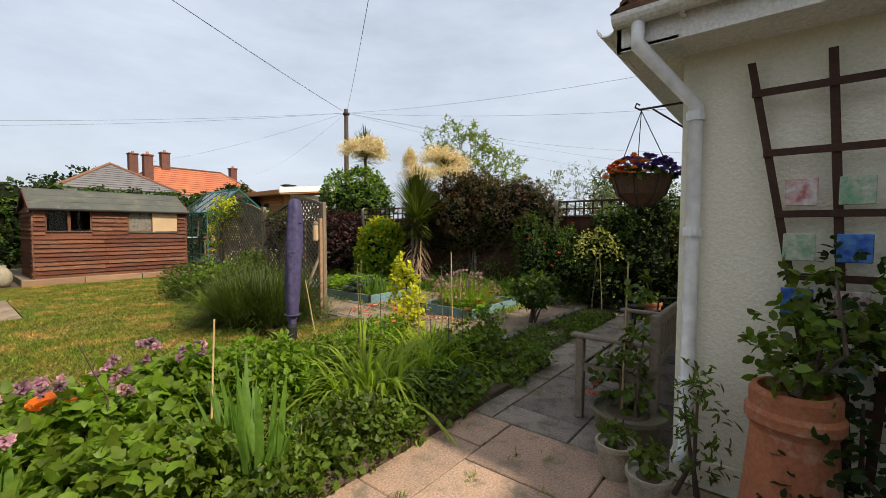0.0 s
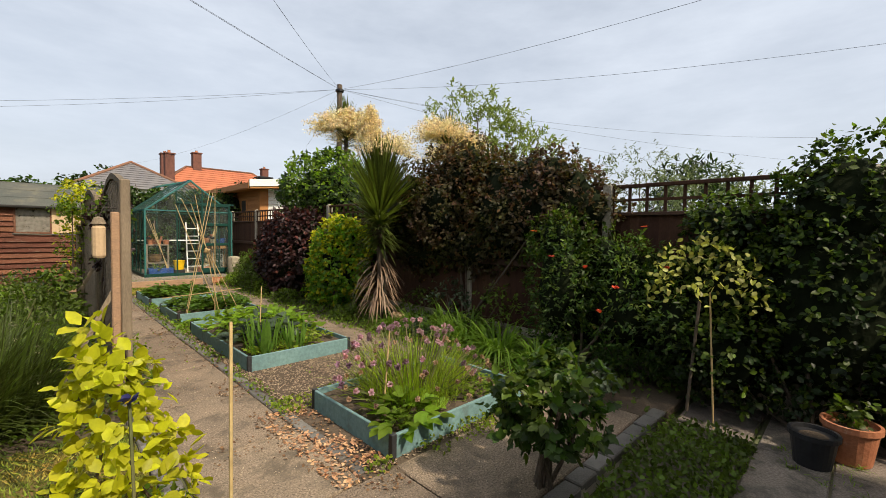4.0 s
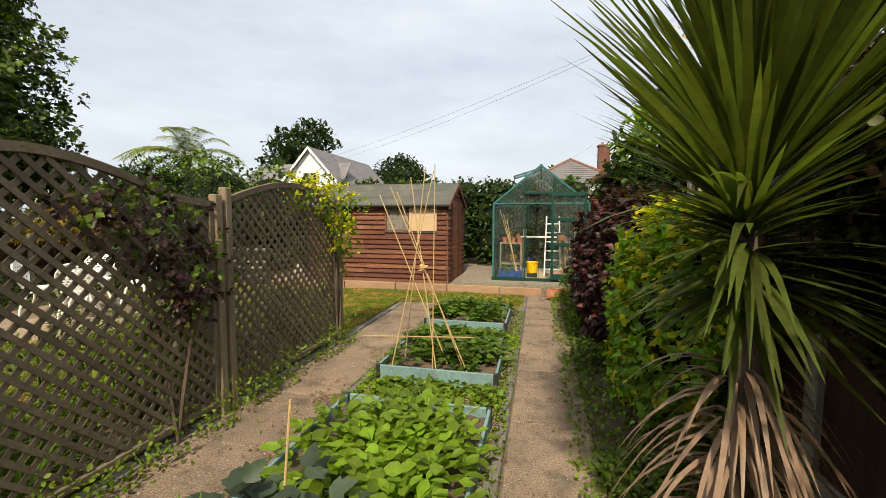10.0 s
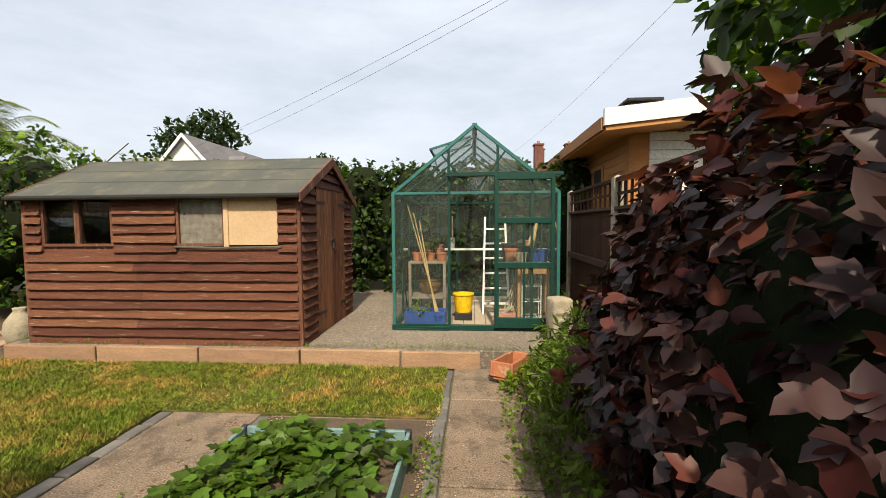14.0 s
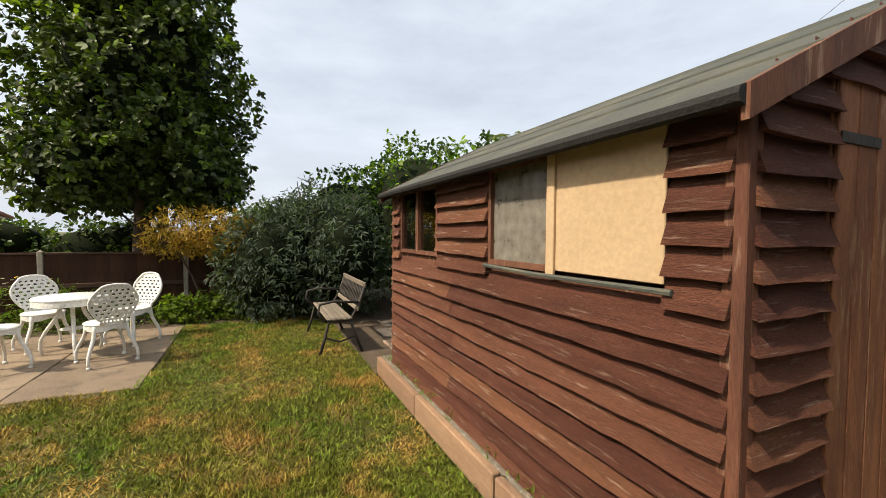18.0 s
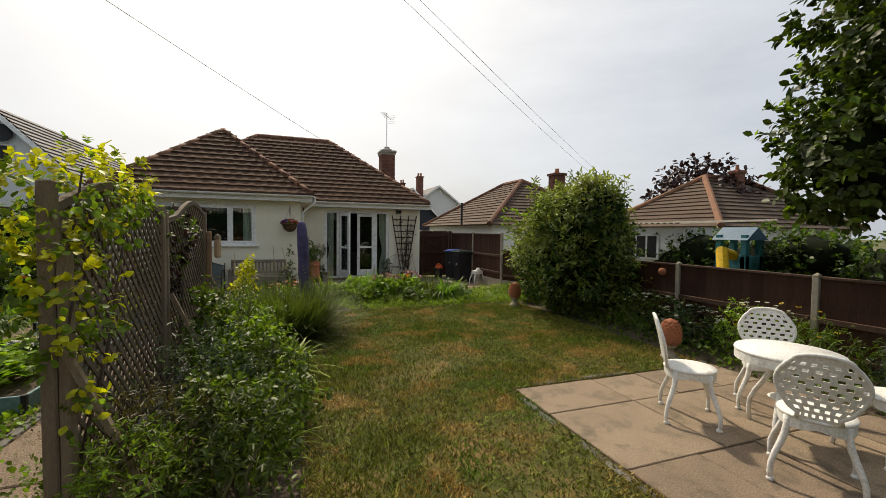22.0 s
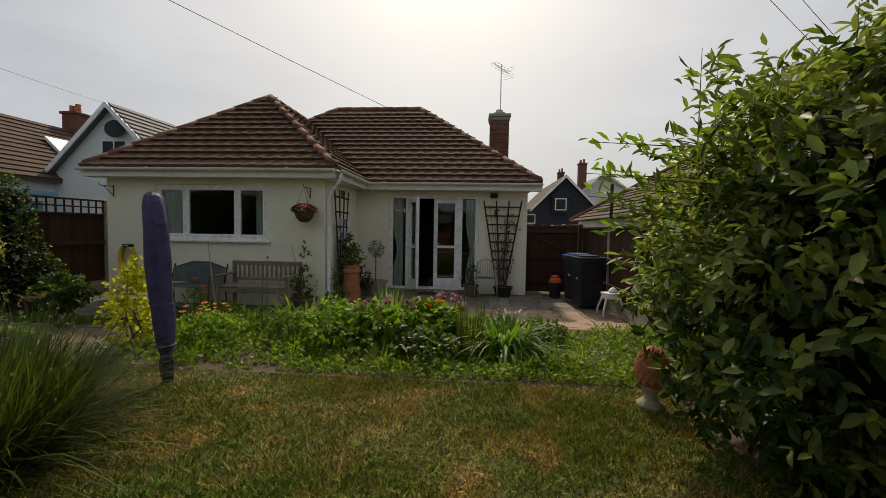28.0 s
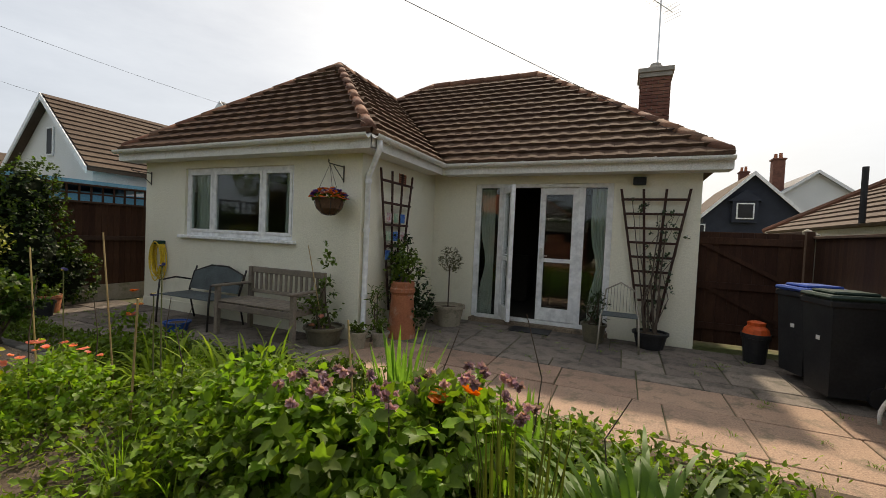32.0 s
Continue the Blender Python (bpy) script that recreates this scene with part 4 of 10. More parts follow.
# roof: tiles laid in courses as real steps on the slopes
OV = 0.36
RX0, RX1 = MX0 - OV + 0.08, WX1 + OV - 0.08
MY_EAVE, MY_RIDGE = DY + OV, -4.95
MSLOPE = (5.08 - EAVE - 0.06) / (MY_EAVE - MY_RIDGE)
WEAVE = WY + OV - 0.08
WRX = (WX0 - OV + 0.06 + RX1) / 2
WXE0 = WX0 - OV + 0.06
WHALF = RX1 - WRX
WSLOPE = 2.05 / WHALF
Z0 = EAVE + 0.06


def tile_course(parent, origin, along, up, width_at, course_len, count, tile_w, mat_, name="roof_tile", thick=0.056):
    """Courses of interlocking tiles climbing a slope; width_at(k) gives the span of course k along the eave.
    Each course is one row; the rows nearest the patio have single tiles."""
    along, up = Vector(along), Vector(up)
    nrm = along.cross(up).normalized()
    if nrm.z < 0:
        nrm = -nrm
    for k in range(count):
        s0, s1 = width_at(k)
        if s1 - s0 < 0.12:
            continue
        n = max(1, round((s1 - s0) / tile_w))
        w = (s1 - s0) / n
        g = Geo()
        o = Vector(origin) + up * (k * course_len)
        top = up * (course_len * 1.12)
        for i in range(n):
            a = o + along * (s0 + w * i)
            # a tile: flat pan and a raised roll
            prof = [(0.0, 0.012), (0.06 * w / 0.3, 0.021), (0.12 * w / 0.3, 0.022), (0.17 * w / 0.3, 0.013), (w * 0.985, 0.012)]
            lo = [a + along * u + nrm * (h + thick) for u, h in prof]
            hi = [p + top - nrm * thick * 0.95 for p in lo]
            nn = len(g.v)
            g.v += [tuple(p) for p in lo] + [tuple(p) for p in hi] + [tuple(p - nrm * 0.052) for p in lo]
            m_ = len(prof)
            for q in range(m_ - 1):
                g.f.append((nn + q, nn + q + 1, nn + m_ + q + 1, nn + m_ + q))
                g.f.append((nn + 2 * m_ + q, nn + 2 * m_ + q + 1, nn + q + 1, nn + q))
        part(name, g, mat_, parent)


roof = part("roof", Geo(), M_ROOFTILE, house)
g = Geo()
mz = Z0 + (MY_EAVE - MY_RIDGE) * MSLOPE
MB_EAVE = 2 * MY_RIDGE - MY_EAVE
run = MY_EAVE - MY_RIDGE
rl, rr = RX0 + run, RX1 - run
g.poly([(RX0, MY_EAVE, Z0), (RX1, MY_EAVE, Z0), (rr, MY_RIDGE, mz), (rl, MY_RIDGE, mz)])
g.poly([(RX1, MB_EAVE, Z0), (RX0, MB_EAVE, Z0), (rl, MY_RIDGE, mz), (rr, MY_RIDGE, mz)])
g.poly([(RX0, MB_EAVE, Z0), (RX0, MY_EAVE, Z0), (rl, MY_RIDGE, mz)])
g.poly([(RX1, MY_EAVE, Z0), (RX1, MB_EAVE, Z0), (rr, MY_RIDGE, mz)])
wz = Z0 + WHALF * WSLOPE
wy_r = WEAVE - WHALF
wy_end = MY_EAVE - (wz - Z0) / MSLOPE
g.poly([(WXE0, WEAVE, Z0), (RX1, WEAVE, Z0), (WRX, wy_r, wz)])
g.poly([(WXE0, MY_EAVE, Z0), (WXE0, WEAVE, Z0), (WRX, wy_r, wz), (WRX, wy_end, wz)])
g.poly([(RX1, WEAVE, Z0), (RX1, MY_EAVE, Z0), (WRX, wy_end, wz), (WRX, wy_r, wz)])
roof.data = g.mesh("roof", M_ROOFTILE)

CL = 0.245
up_m = Vector((0, -1, MSLOPE)).normalized()
nm = int((Vector((0, run, run * MSLOPE)).length) / CL)


def span_main(k):
    h = k * CL * abs(up_m.y)
    # the wing's roof covers the left part of the main slope
    left_limit = WXE0 + h * MSLOPE / WSLOPE
    right = min(left_limit, RX1 - h) if h * MSLOPE < wz - Z0 else RX1 - h
    return (h + 0.0, right - RX0)


tile_course(roof, (RX0, MY_EAVE, Z0), (1, 0, 0), up_m, span_main, CL, nm, 0.30, M_ROOFTILE)
up_w = Vector((0, -1, WSLOPE)).normalized()
nw = int(Vector((0, WHALF, WHALF * WSLOPE)).length / CL)
tile_course(roof, (WXE0, WEAVE, Z0), (1, 0, 0), up_w, lambda k: (k * CL * abs(up_w.y), 2 * WHALF - k * CL * abs(up_w.y)), CL, nw, 0.30, M_ROOFTILE)
up_s = Vector((1, 0, WSLOPE)).normalized()


def span_side(k):
    h = k * CL * up_s.x
    back = -(WEAVE - MY_EAVE) - h * WSLOPE / MSLOPE
    return (back, -h)


tile_course(roof, (WXE0, WEAVE, Z0), (0, 1, 0), up_s, span_side, CL, nw, 0.30, M_ROOFTILE)


def ridge_line(a, b, r=0.085, piece_len=0.42, material=M_RIDGE):
    a, b = Vector(a), Vector(b)
    n = max(1, round((b - a).length / piece_len))
    for i in range(n):
        p, q = a + (b - a) * (i / n), a + (b - a) * ((i + 1.06) / n)
        part("ridge_tile", Geo().rod(p, q, r * 1.06, r * 0.94, 10), material, roof, smooth=True)


ridge_line((rl, MY_RIDGE, mz), (rr, MY_RIDGE, mz))
ridge_line((RX0 + 0.05, MY_EAVE - 0.05, Z0 + 0.05), (rl, MY_RIDGE, mz))
ridge_line((WXE0 + 0.05, WEAVE - 0.05, Z0 + 0.05), (WRX, wy_r, wz))
ridge_line((RX1 - 0.05, WEAVE - 0.05, Z0 + 0.05), (WRX, wy_r, wz))
ridge_line((WRX, wy_r, wz), (WRX, wy_end, wz))
ridge_line((RX1 - 0.05, MY_EAVE - 0.05, Z0 + 0.05), (rr, MY_RIDGE, mz))


def gutter(a, b, out):
    """Soffit, fascia and a half-round gutter along an eave; out points away from the wall."""
    a, b, out = Vector(a), Vector(b), Vector(out)
    d = (b - a).normalized()
    g_ = Geo()
    pts = []
    for i in range(9):
        t = math.pi * i / 8
        pts.append(a + out * (0.06 - 0.055 * math.cos(t)) - Vector((0, 0, 0.055 * math.sin(t))))
    inner = [a + out * (0.06 - 0.048 * math.cos(math.pi * i / 8)) - Vector((0, 0, 0.048 * math.sin(math.pi * i / 8))) for i in reversed(range(9))]
    g_.prism(pts + inner, b - a)
    part("gutter", g_, M_OFFWHITE, house, smooth=False)
    part("fascia", Geo().prism([a, a - Vector((0, 0, 0.16)), a - out * 0.022 - Vector((0, 0, 0.16)), a - out * 0.022 + Vector((0, 0, 0.02))], b - a), M_OFFWHITE, house)
    lap = 0.004 if abs(out[0]) > 0.5 else 0.0
    part("soffit", Geo().prism([a - out * 0.022 - Vector((0, 0, 0.155 - lap)), a - out * 0.3 - Vector((0, 0, 0.155 - lap)), a - out * 0.3 - Vector((0, 0, 0.14 - lap)), a - out * 0.022 - Vector((0, 0, 0.14 - lap))], b - a), M_OFFWHITE, house)
    for i in range(1, int((b - a).length / 0.9) + 1):
        p = a + d * (i * 0.9)
        if (p - b).length > 0.2:
            part("gutter_clip", Geo().box(-0.012, -0.06, -0.065, 0.012, 0.0, 0.02, 0, Matrix.Translation(p + out * 0.06) @ pose(0, 0, 0, 0, 0, math.degrees(math.atan2(d.y, d.x)) + (0 if abs(d.x) > 0.5 else 0))), M_OFFWHITE, house)


GZ = EAVE + 0.05
gutter((WXE0, WEAVE, GZ), (RX1, WEAVE, GZ), (0, 1, 0))
gutter((WXE0, MY_EAVE, GZ), (WXE0, WEAVE, GZ), (-1, 0, 0))
gutter((RX0, MY_EAVE, GZ), (WXE0, MY_EAVE, GZ), (0, 1, 0))

# downpipe at the wing corner
part("downpipe", Geo().tube([(WXE0 - 0.05, WEAVE - 0.12, GZ - 0.03), (WXE0 - 0.05, WEAVE - 0.12, GZ - 0.16), (0.0, 0.03, GZ - 0.45), (0.0, 0.03, 0.14), (-0.05, 0.06, 0.06)], 0.036, 12), M_WHITEPAINT, house, "white plastic downpipe", smooth=True)
for z in (0.5, 1.35, 1.98):
    part("pipe_clip", Geo().lathe([(0.046, 0), (0.046, 0.05)], (0.0, 0.03, z), 12), M_WHITEPAINT, house)
part("air_brick", Geo().box(0.045, -1.05, 2.1, 0.052, -0.83, 2.24), M_TERRA, house, "terracotta air brick")
for i in range(6):
    for j in range(4):
        part("vent_hole", Geo().box(0.042, -1.035 + i * 0.034, 2.115 + j * 0.031, 0.044, -1.015 + i * 0.034, 2.133 + j * 0.031), M_BLACK, house)


def window_unit(name, x0, x1, z0, z1, y, parent, splits, opaque=0.05, fr=0.06):
    """A framed window along x: outer frame, mullions, sashes and panes, one pane a part."""
    w = part(name, Geo().box(x0, y - 0.07, z0, x0 + fr, y, z1, 0.004).box(x1 - fr, y - 0.07, z0, x1, y, z1, 0.004)
             .box(x0 + fr, y - 0.07, z0, x1 - fr, y, z0 + fr, 0.004).box(x0 + fr, y - 0.07, z1 - fr, x1 - fr, y, z1, 0.004), M_WHITEPAINT, parent, "white plastic window frame")
    xs = [x0 + fr] + [x0 + (x1 - x0) * s for s in splits] + [x1 - fr]
    for i in range(len(xs) - 1):
        a, b = xs[i] + (0.0 if i == 0 else 0.02), xs[i + 1] - (0.0 if i == len(xs) - 2 else 0.02)
        if i > 0:
            part("mullion", Geo().box(xs[i] - 0.03, y - 0.07, z0 + fr, xs[i] + 0.03, y + 0.004, z1 - fr, 0.003), M_WHITEPAINT, w)
        s = 0.045
        part("sash", Geo().box(a, y - 0.05, z0 + fr, a + s, y + 0.012, z1 - fr, 0.003).box(b - s, y - 0.05, z0 + fr, b, y + 0.012, z1 - fr, 0.003)
             .box(a + s, y - 0.05, z0 + fr, b - s, y + 0.012, z0 + fr + s, 0.003).box(a + s, y - 0.05, z1 - fr - s, b - s, y + 0.012, z1 - fr, 0.003), M_WHITEPAINT, w)
        pane = part("pane", Geo().box(a + s, y - 0.02, z0 + fr + s, b - s, y - 0.012, z1 - fr - s), M_GLASS, w)
        pane.visible_shadow = False
    return w


win = window_unit("wing_window", 1.18, 3.45, 1.18, 2.24, WY - 0.04, house, (0.27, 0.73))
part("sill", Geo().box(1.10, WY - 0.1, 1.13, 3.53, WY + 0.07, 1.18, 0.01), M_WHITEPAINT, win)


def curtain(x0, x1, z0, z1, y, parent, seed):
    r = random.Random(seed)
    n, m_ = 40, 12
    g_ = Geo()
    ph = r.uniform(0, 6)
    for j in range(m_ + 1):
        v = j / m_
        nip = 0.42 * math.exp(-((v - 0.42) / 0.16) ** 2) if z1 - z0 > 1.5 else 0.0
        for i in range(n + 1):
            x = x0 + (x1 - x0) * (i / n) * (1 - nip)
            yy = y + (0.035 * math.sin(i * 0.8 + ph) + 0.012 * math.sin(i * 2.1 + v)) * (1 - nip)
            g_.v.append((x, yy, z0 + (z1 - z0) * v))
    for j in range(m_):
        for i in range(n):
            a = j * (n + 1) + i
            g_.f.append((a, a + 1, a + n + 2, a + n + 1))
    return part("curtain", g_, M_CURTAIN, parent, "pale patterned curtain", smooth=True)


curtain(3.0, 3.38, 1.2, 2.2, WY - 0.2, win, 1)
curtain(1.25, 1.5, 1.2, 2.2, WY - 0.2, win, 2)

# French doors: two side lights and two leaves, one leaf ajar
doors = part("french_doors", Geo().box(-2.82, DY - 0.1, 2.18, -0.78, DY - 0.03, 2.24, 0.004), M_WHITEPAINT, house, "white plastic French door frame with side lights")
part("sill", Geo().box(-2.82, DY - 0.1, 0.0, -0.78, DY - 0.03, 0.06, 0.004), M_WHITEPAINT, doors)
for xa, za, zb in ((-2.88, 0.02, 2.24), (-0.78, 0.02, 2.24), (-2.45, 0.06, 2.18), (-1.21, 0.06, 2.18)):
    part("jamb", Geo().box(xa, DY - 0.1, za, xa + 0.06, DY - 0.03, zb, 0.004), M_WHITEPAINT, doors)
part("threshold", Geo().box(-2.9, DY - 0.1, WB, -0.7, DY + 0.06, 0.0, 0.008), M_CONCRETE, doors)
for a, b in ((-2.82, -2.45), (-1.15, -0.78)):
    sl = part("side_light", Geo().box(a, DY - 0.09, 0.06, a + 0.03, DY - 0.045, 2.18).box(b - 0.03, DY - 0.09, 0.06, b, DY - 0.045, 2.18), M_WHITEPAINT, doors)
    pane = part("pane", Geo().box(a + 0.03, DY - 0.07, 0.06, b - 0.03, DY - 0.062, 2.18), M_GLASS, sl)
    pane.visible_shadow = False
    curtain(a + (0.0 if a < -2 else 0.12), b - (0.12 if a < -2 else 0.0), 0.05, 2.17, DY - 0.17, house, int(a * 10) + 40)


def door_leaf(x_hinge, width, angle, side):
    m = pose(x_hinge, DY - 0.065, 0, 0, 0, angle)
    w = width * side
    fr = 0.09
    lo, hi = min(0, w), max(0, w)
    leaf = part("door_leaf", Geo().box(lo, -0.03, 0.07, lo + fr, 0.03, 2.17, 0.004, m).box(hi - fr, -0.03, 0.07, hi, 0.03, 2.17, 0.004, m)
                .box(lo + fr, -0.03, 0.07, hi - fr, 0.03, 0.27, 0.004, m).box(lo + fr, -0.03, 2.07, hi - fr, 0.03, 2.17, 0.004, m)
                .box(lo + fr, -0.025, 1.0, hi - fr, 0.025, 1.06, 0.003, m), M_WHITEPAINT, doors)
    pane_ = part("pane", Geo().box(lo + fr, -0.006, 0.27, hi - fr, 0.006, 2.07, 0, m), M_GLASS, leaf)
    pane_.visible_shadow = False
    e = w - 0.045 * side
    part("handle", Geo().box(e - 0.018, 0.03, 0.98, e + 0.018, 0.042, 1.22, 0.003, m).tube([m @ Vector((e, 0.042, 1.1)), m @ Vector((e, 0.08, 1.1)), m @ Vector((e - 0.11 * side, 0.085, 1.1))], 0.009, 6), M_ALU, leaf, "silver lever handle")
    return leaf


door_leaf(-2.39, 0.59, 0, 1)
door_leaf(-1.21, 0.59, -62, -1)
part("door_mat", Geo().box(-2.1, DY + 0.08, PATIO_Z, -1.5, DY + 0.45, PATIO_Z + 0.015, 0.004), M_BLACK, house)
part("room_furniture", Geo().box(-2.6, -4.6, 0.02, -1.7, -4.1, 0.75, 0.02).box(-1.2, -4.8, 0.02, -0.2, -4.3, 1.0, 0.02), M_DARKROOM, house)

# chimney with pot and aerial
chim = part("chimney", Geo().box(-3.72, -5.5, 2.9, -3.2, -4.9, 4.75, 0.005).box(-3.76, -5.54, 4.75, -3.16, -4.86, 4.84, 0.006).box(-3.79, -5.57, 4.84, -3.13, -4.83, 4.93, 0.006), M_MORTAR, house, "dark brick chimney stack")
bm_ = Geo().box(-0.10, -0.004, 0.0, 0.10, 0.02, 0.062, 0.003).mesh("brick", M_BRICK)
bm_h = Geo().box(-0.048, -0.004, 0.0, 0.048, 0.02, 0.062, 0.003).mesh("brick", M_BRICK)
for k in range(25):
    z = 2.95 + k * 0.072
    for face, (ox, oy, rz) in enumerate(((-3.46, -4.9, 0), (-3.2, -5.2, -90), (-3.72, -5.2, 90))):
        w = 0.52 if face == 0 else 0.6
        d = Vector((math.cos(radians(rz)), math.sin(radians(rz)), 0))
        x = -w / 2 + (0.0 if k % 2 else 0.052)
        if k % 2 == 0:
            p = Vector((ox, oy, z)) + d * (-w / 2 + 0.05)
            piece("brick", bm_h, chim, p, rz)
            x = -w / 2 + 0.105
        while x < w / 2 - 0.04:
            if x + 0.2 > w / 2 + 0.01:
                p = Vector((ox, oy, z)) + d * (w / 2 - 0.05)
                piece("brick", bm_h, chim, p, rz)
                break
            p = Vector((ox, oy, z)) + d * (x + 0.1)
            piece("brick", bm_, chim, p, rz)
            x += 0.21
part("chimney_cap", Geo().lathe([(0.25, 4.93), (0.2, 5.02), (0.12, 5.06), (0.1, 5.12), (0.0, 5.13)], (-3.46, -5.2, 0), 12), M_MORTAR, chim)
aerial = thing("television_aerial", (-3.5, -5.45, 4.7), "grey metal television aerial on a mast", "aerial")
part("mast", Geo().rod((-3.5, -5.45, 4.7), (-3.5, -5.45, 6.6), 0.017, seg=8), M_ALU, aerial)
part("boom", Geo().rod((-3.75, -5.75, 6.42), (-3.25, -5.1, 6.5), 0.010, seg=6), M_ALU, aerial)
for i in range(9):
    t = i / 8
    c = Vector((-3.75 + 0.5 * t, -5.75 + 0.65 * t, 6.42 + 0.08 * t))
    s = Vector((0.65, -0.5, 0)).normalized() * (0.14 + 0.03 * (i % 2))
    part("element", Geo().rod(c - s, c + s, 0.005, seg=5), M_ALU, aerial)
for dz in (-0.16, 0.16):
    part("reflector", Geo().rod((-3.9, -5.6, 6.42 + dz), (-3.6, -5.85, 6.42 + dz), 0.005, seg=5).rod((-3.9, -5.6, 6.42 + dz * 0.5), (-3.6, -5.85, 6.42 + dz * 0.5), 0.005, seg=5), M_ALU, aerial)
part("lamp_bracket", Geo().box(-3.3, DY, 2.2, -3.13, DY + 0.1, 2.31, 0.01), M_BLACK, house, "small black floodlight under the eave")


# ---- shed ----
BASE_Z = 0.16
shed_plinth = sheet("shed_base", -1.45, 13.14, 5.2, 17.2, BASE_Z, 0.25, M_AGGREGATE, "raised concrete base with exposed pebble surface", "base")
for i, (a, b) in enumerate(((-1.46, -0.35), (-0.33, 0.85), (0.87, 2.0), (2.02, 3.1), (3.12, 3.95))):
    part("edging_board", Geo().box(a, 13.085, -0.03, b, 13.138, BASE_Z - 0.008 + 0.006 * (i % 2), 0.008), M_SLEEPER, shed_plinth)

SX0, SX1, SY0, SY1 = -1.22, 1.98, 13.22, 15.05
SE, SR = 1.86, 2.32
SYM = (SY0 + SY1) / 2
shed = thing("garden_shed", (0.4, 14.1, BASE_Z), "weathered red-brown timber shed with overlapping boards and grey felt roof", "shed")


def clapboards(parent, a, b, z0, z1, pitch, out, cut=None, seed=1, material=M_SHED, top_fn=None):
    """Waney overlapping boards on a wall from a to b; out is the outward normal; cut: openings (s0, s1, z0, z1)."""
    r = random.Random(seed)
    A, B, O = Vector((*a, 0)), Vector((*b, 0)), Vector((*out, 0))
    L = (B - A).length
    d = (B - A).normalized()
    z = z0
    while z < z1 - 0.01:
        h = min(pitch, z1 - z)
        spans = [(0.0, L)]
        if top_fn:
            lo, hi = top_fn(z + h * 0.6)
            spans = [(lo, hi)]
        for c0, c1, cz0, cz1 in (cut or ()):
            if z + h > cz0 + 0.02 and z < cz1 - 0.02:
                spans = [(s, e) for s0, s1 in spans for s, e in ((s0, min(s1, c0)), (max(s0, c1), s1)) if e - s > 0.02]
        for s0, s1 in spans:
            joints = [s0]
            if s1 - s0 > 2.0:
                joints.append(s0 + (s1 - s0) * (0.42 + r.uniform(-0.015, 0.015)))
            joints.append(s1)
            for j0, j1 in zip(joints, joints[1:]):
                n = max(2, int((j1 - j0) / 0.09))
                g_ = Geo()
                for i in range(n + 1):
                    s = j0 + 0.002 + (j1 - j0 - 0.004) * i / n
                    wob = 0.003 * math.sin(s * 3.1 + z * 37.0) + 0.002 * math.sin(s * 11.7 + z * 91.0) + r.uniform(-0.0025, 0.0025)
                    prj = 0.058 + r.uniform(-0.004, 0.004)
                    p = A + d * s
                    bot = p + O * prj + Vector((0, 0, z - 0.015 + wob))
                    bot_in = p + O * 0.004 + Vector((0, 0, z - 0.004 + wob))
                    top = p + O * 0.008 + Vector((0, 0, z + h + 0.012))
                    g_.v += [tuple(bot_in), tuple(bot), tuple(top)]
                for i in range(n):
                    q = 3 * i
                    g_.f += [(q, q + 3, q + 4, q + 1), (q + 1, q + 4, q + 5, q + 2)]
                g_.f += [(0, 1, 2), (3 * n, 3 * n + 2, 3 * n + 1)]
                part("board", g_, material, parent)
        z += pitch


swalls = part("shed_frame", Geo().box(SX0, SY0, BASE_Z, SX0 + 0.04, SY1, SE).box(SX0, SY1 - 0.04, BASE_Z, SX1, SY1, SE).box(SX0, SY0, BASE_Z, SX1, SY0 + 0.03, 1.26)
              .box(SX0, SY0, 1.82, SX1, SY0 + 0.03, SE).box(SX0, SY0, 1.26, SX0 + 0.2, SY0 + 0.03, 1.82).box(-0.14, SY0, 1.26, 0.59, SY0 + 0.03, 1.82).box(1.78, SY0, 1.26, SX1, SY0 + 0.03, 1.82)
              .box(SX1 - 0.03, SY0, BASE_Z, SX1, SY1, SE).prism([(SX1 - 0.03, SY0, SE), (SX1 - 0.03, SY1, SE), (SX1 - 0.03, SYM, SR - 0.03)], (0.03, 0, 0))
              .prism([(SX0, SY0, SE), (SX0, SY1, SE), (SX0, SYM, SR - 0.03)], (0.03, 0, 0)).box(SX0, SY0, BASE_Z, SX1, SY1, BASE_Z + 0.05), M_SHEDV, shed)
clapboards(swalls, (SX0, SY0), (SX1, SY0), BASE_Z, SE, 0.106, (0, -1), cut=((0.21, 1.07, 1.27, 1.83), (1.82, 2.98, 1.27, 1.83)), seed=3)
gable = lambda z: ((0, SY1 - SY0) if z < SE else ((z - SE) / (SR - SE) * (SYM - SY0), SY1 - SY0 - (z - SE) / (SR - SE) * (SYM - SY0)))
clapboards(swalls, (SX1, SY0), (SX1, SY1), BASE_Z, SR - 0.05, 0.106, (1, 0), cut=((0.42, 1.45, BASE_Z - 0.1, 1.98),), seed=4, top_fn=gable)
clapboards(swalls, (SX0, SY1), (SX0, SY0), BASE_Z, SE, 0.106, (-1, 0), seed=5)
for p in ((SX0, SY0), (SX1, SY0), (SX1, SY1), (SX0, SY1)):
    part("corner_post", Geo().box(p[0] - 0.032, p[1] - 0.034, BASE_Z, p[0] + 0.034, p[1] + 0.032, SE, 0.004), M_SHEDV, shed)
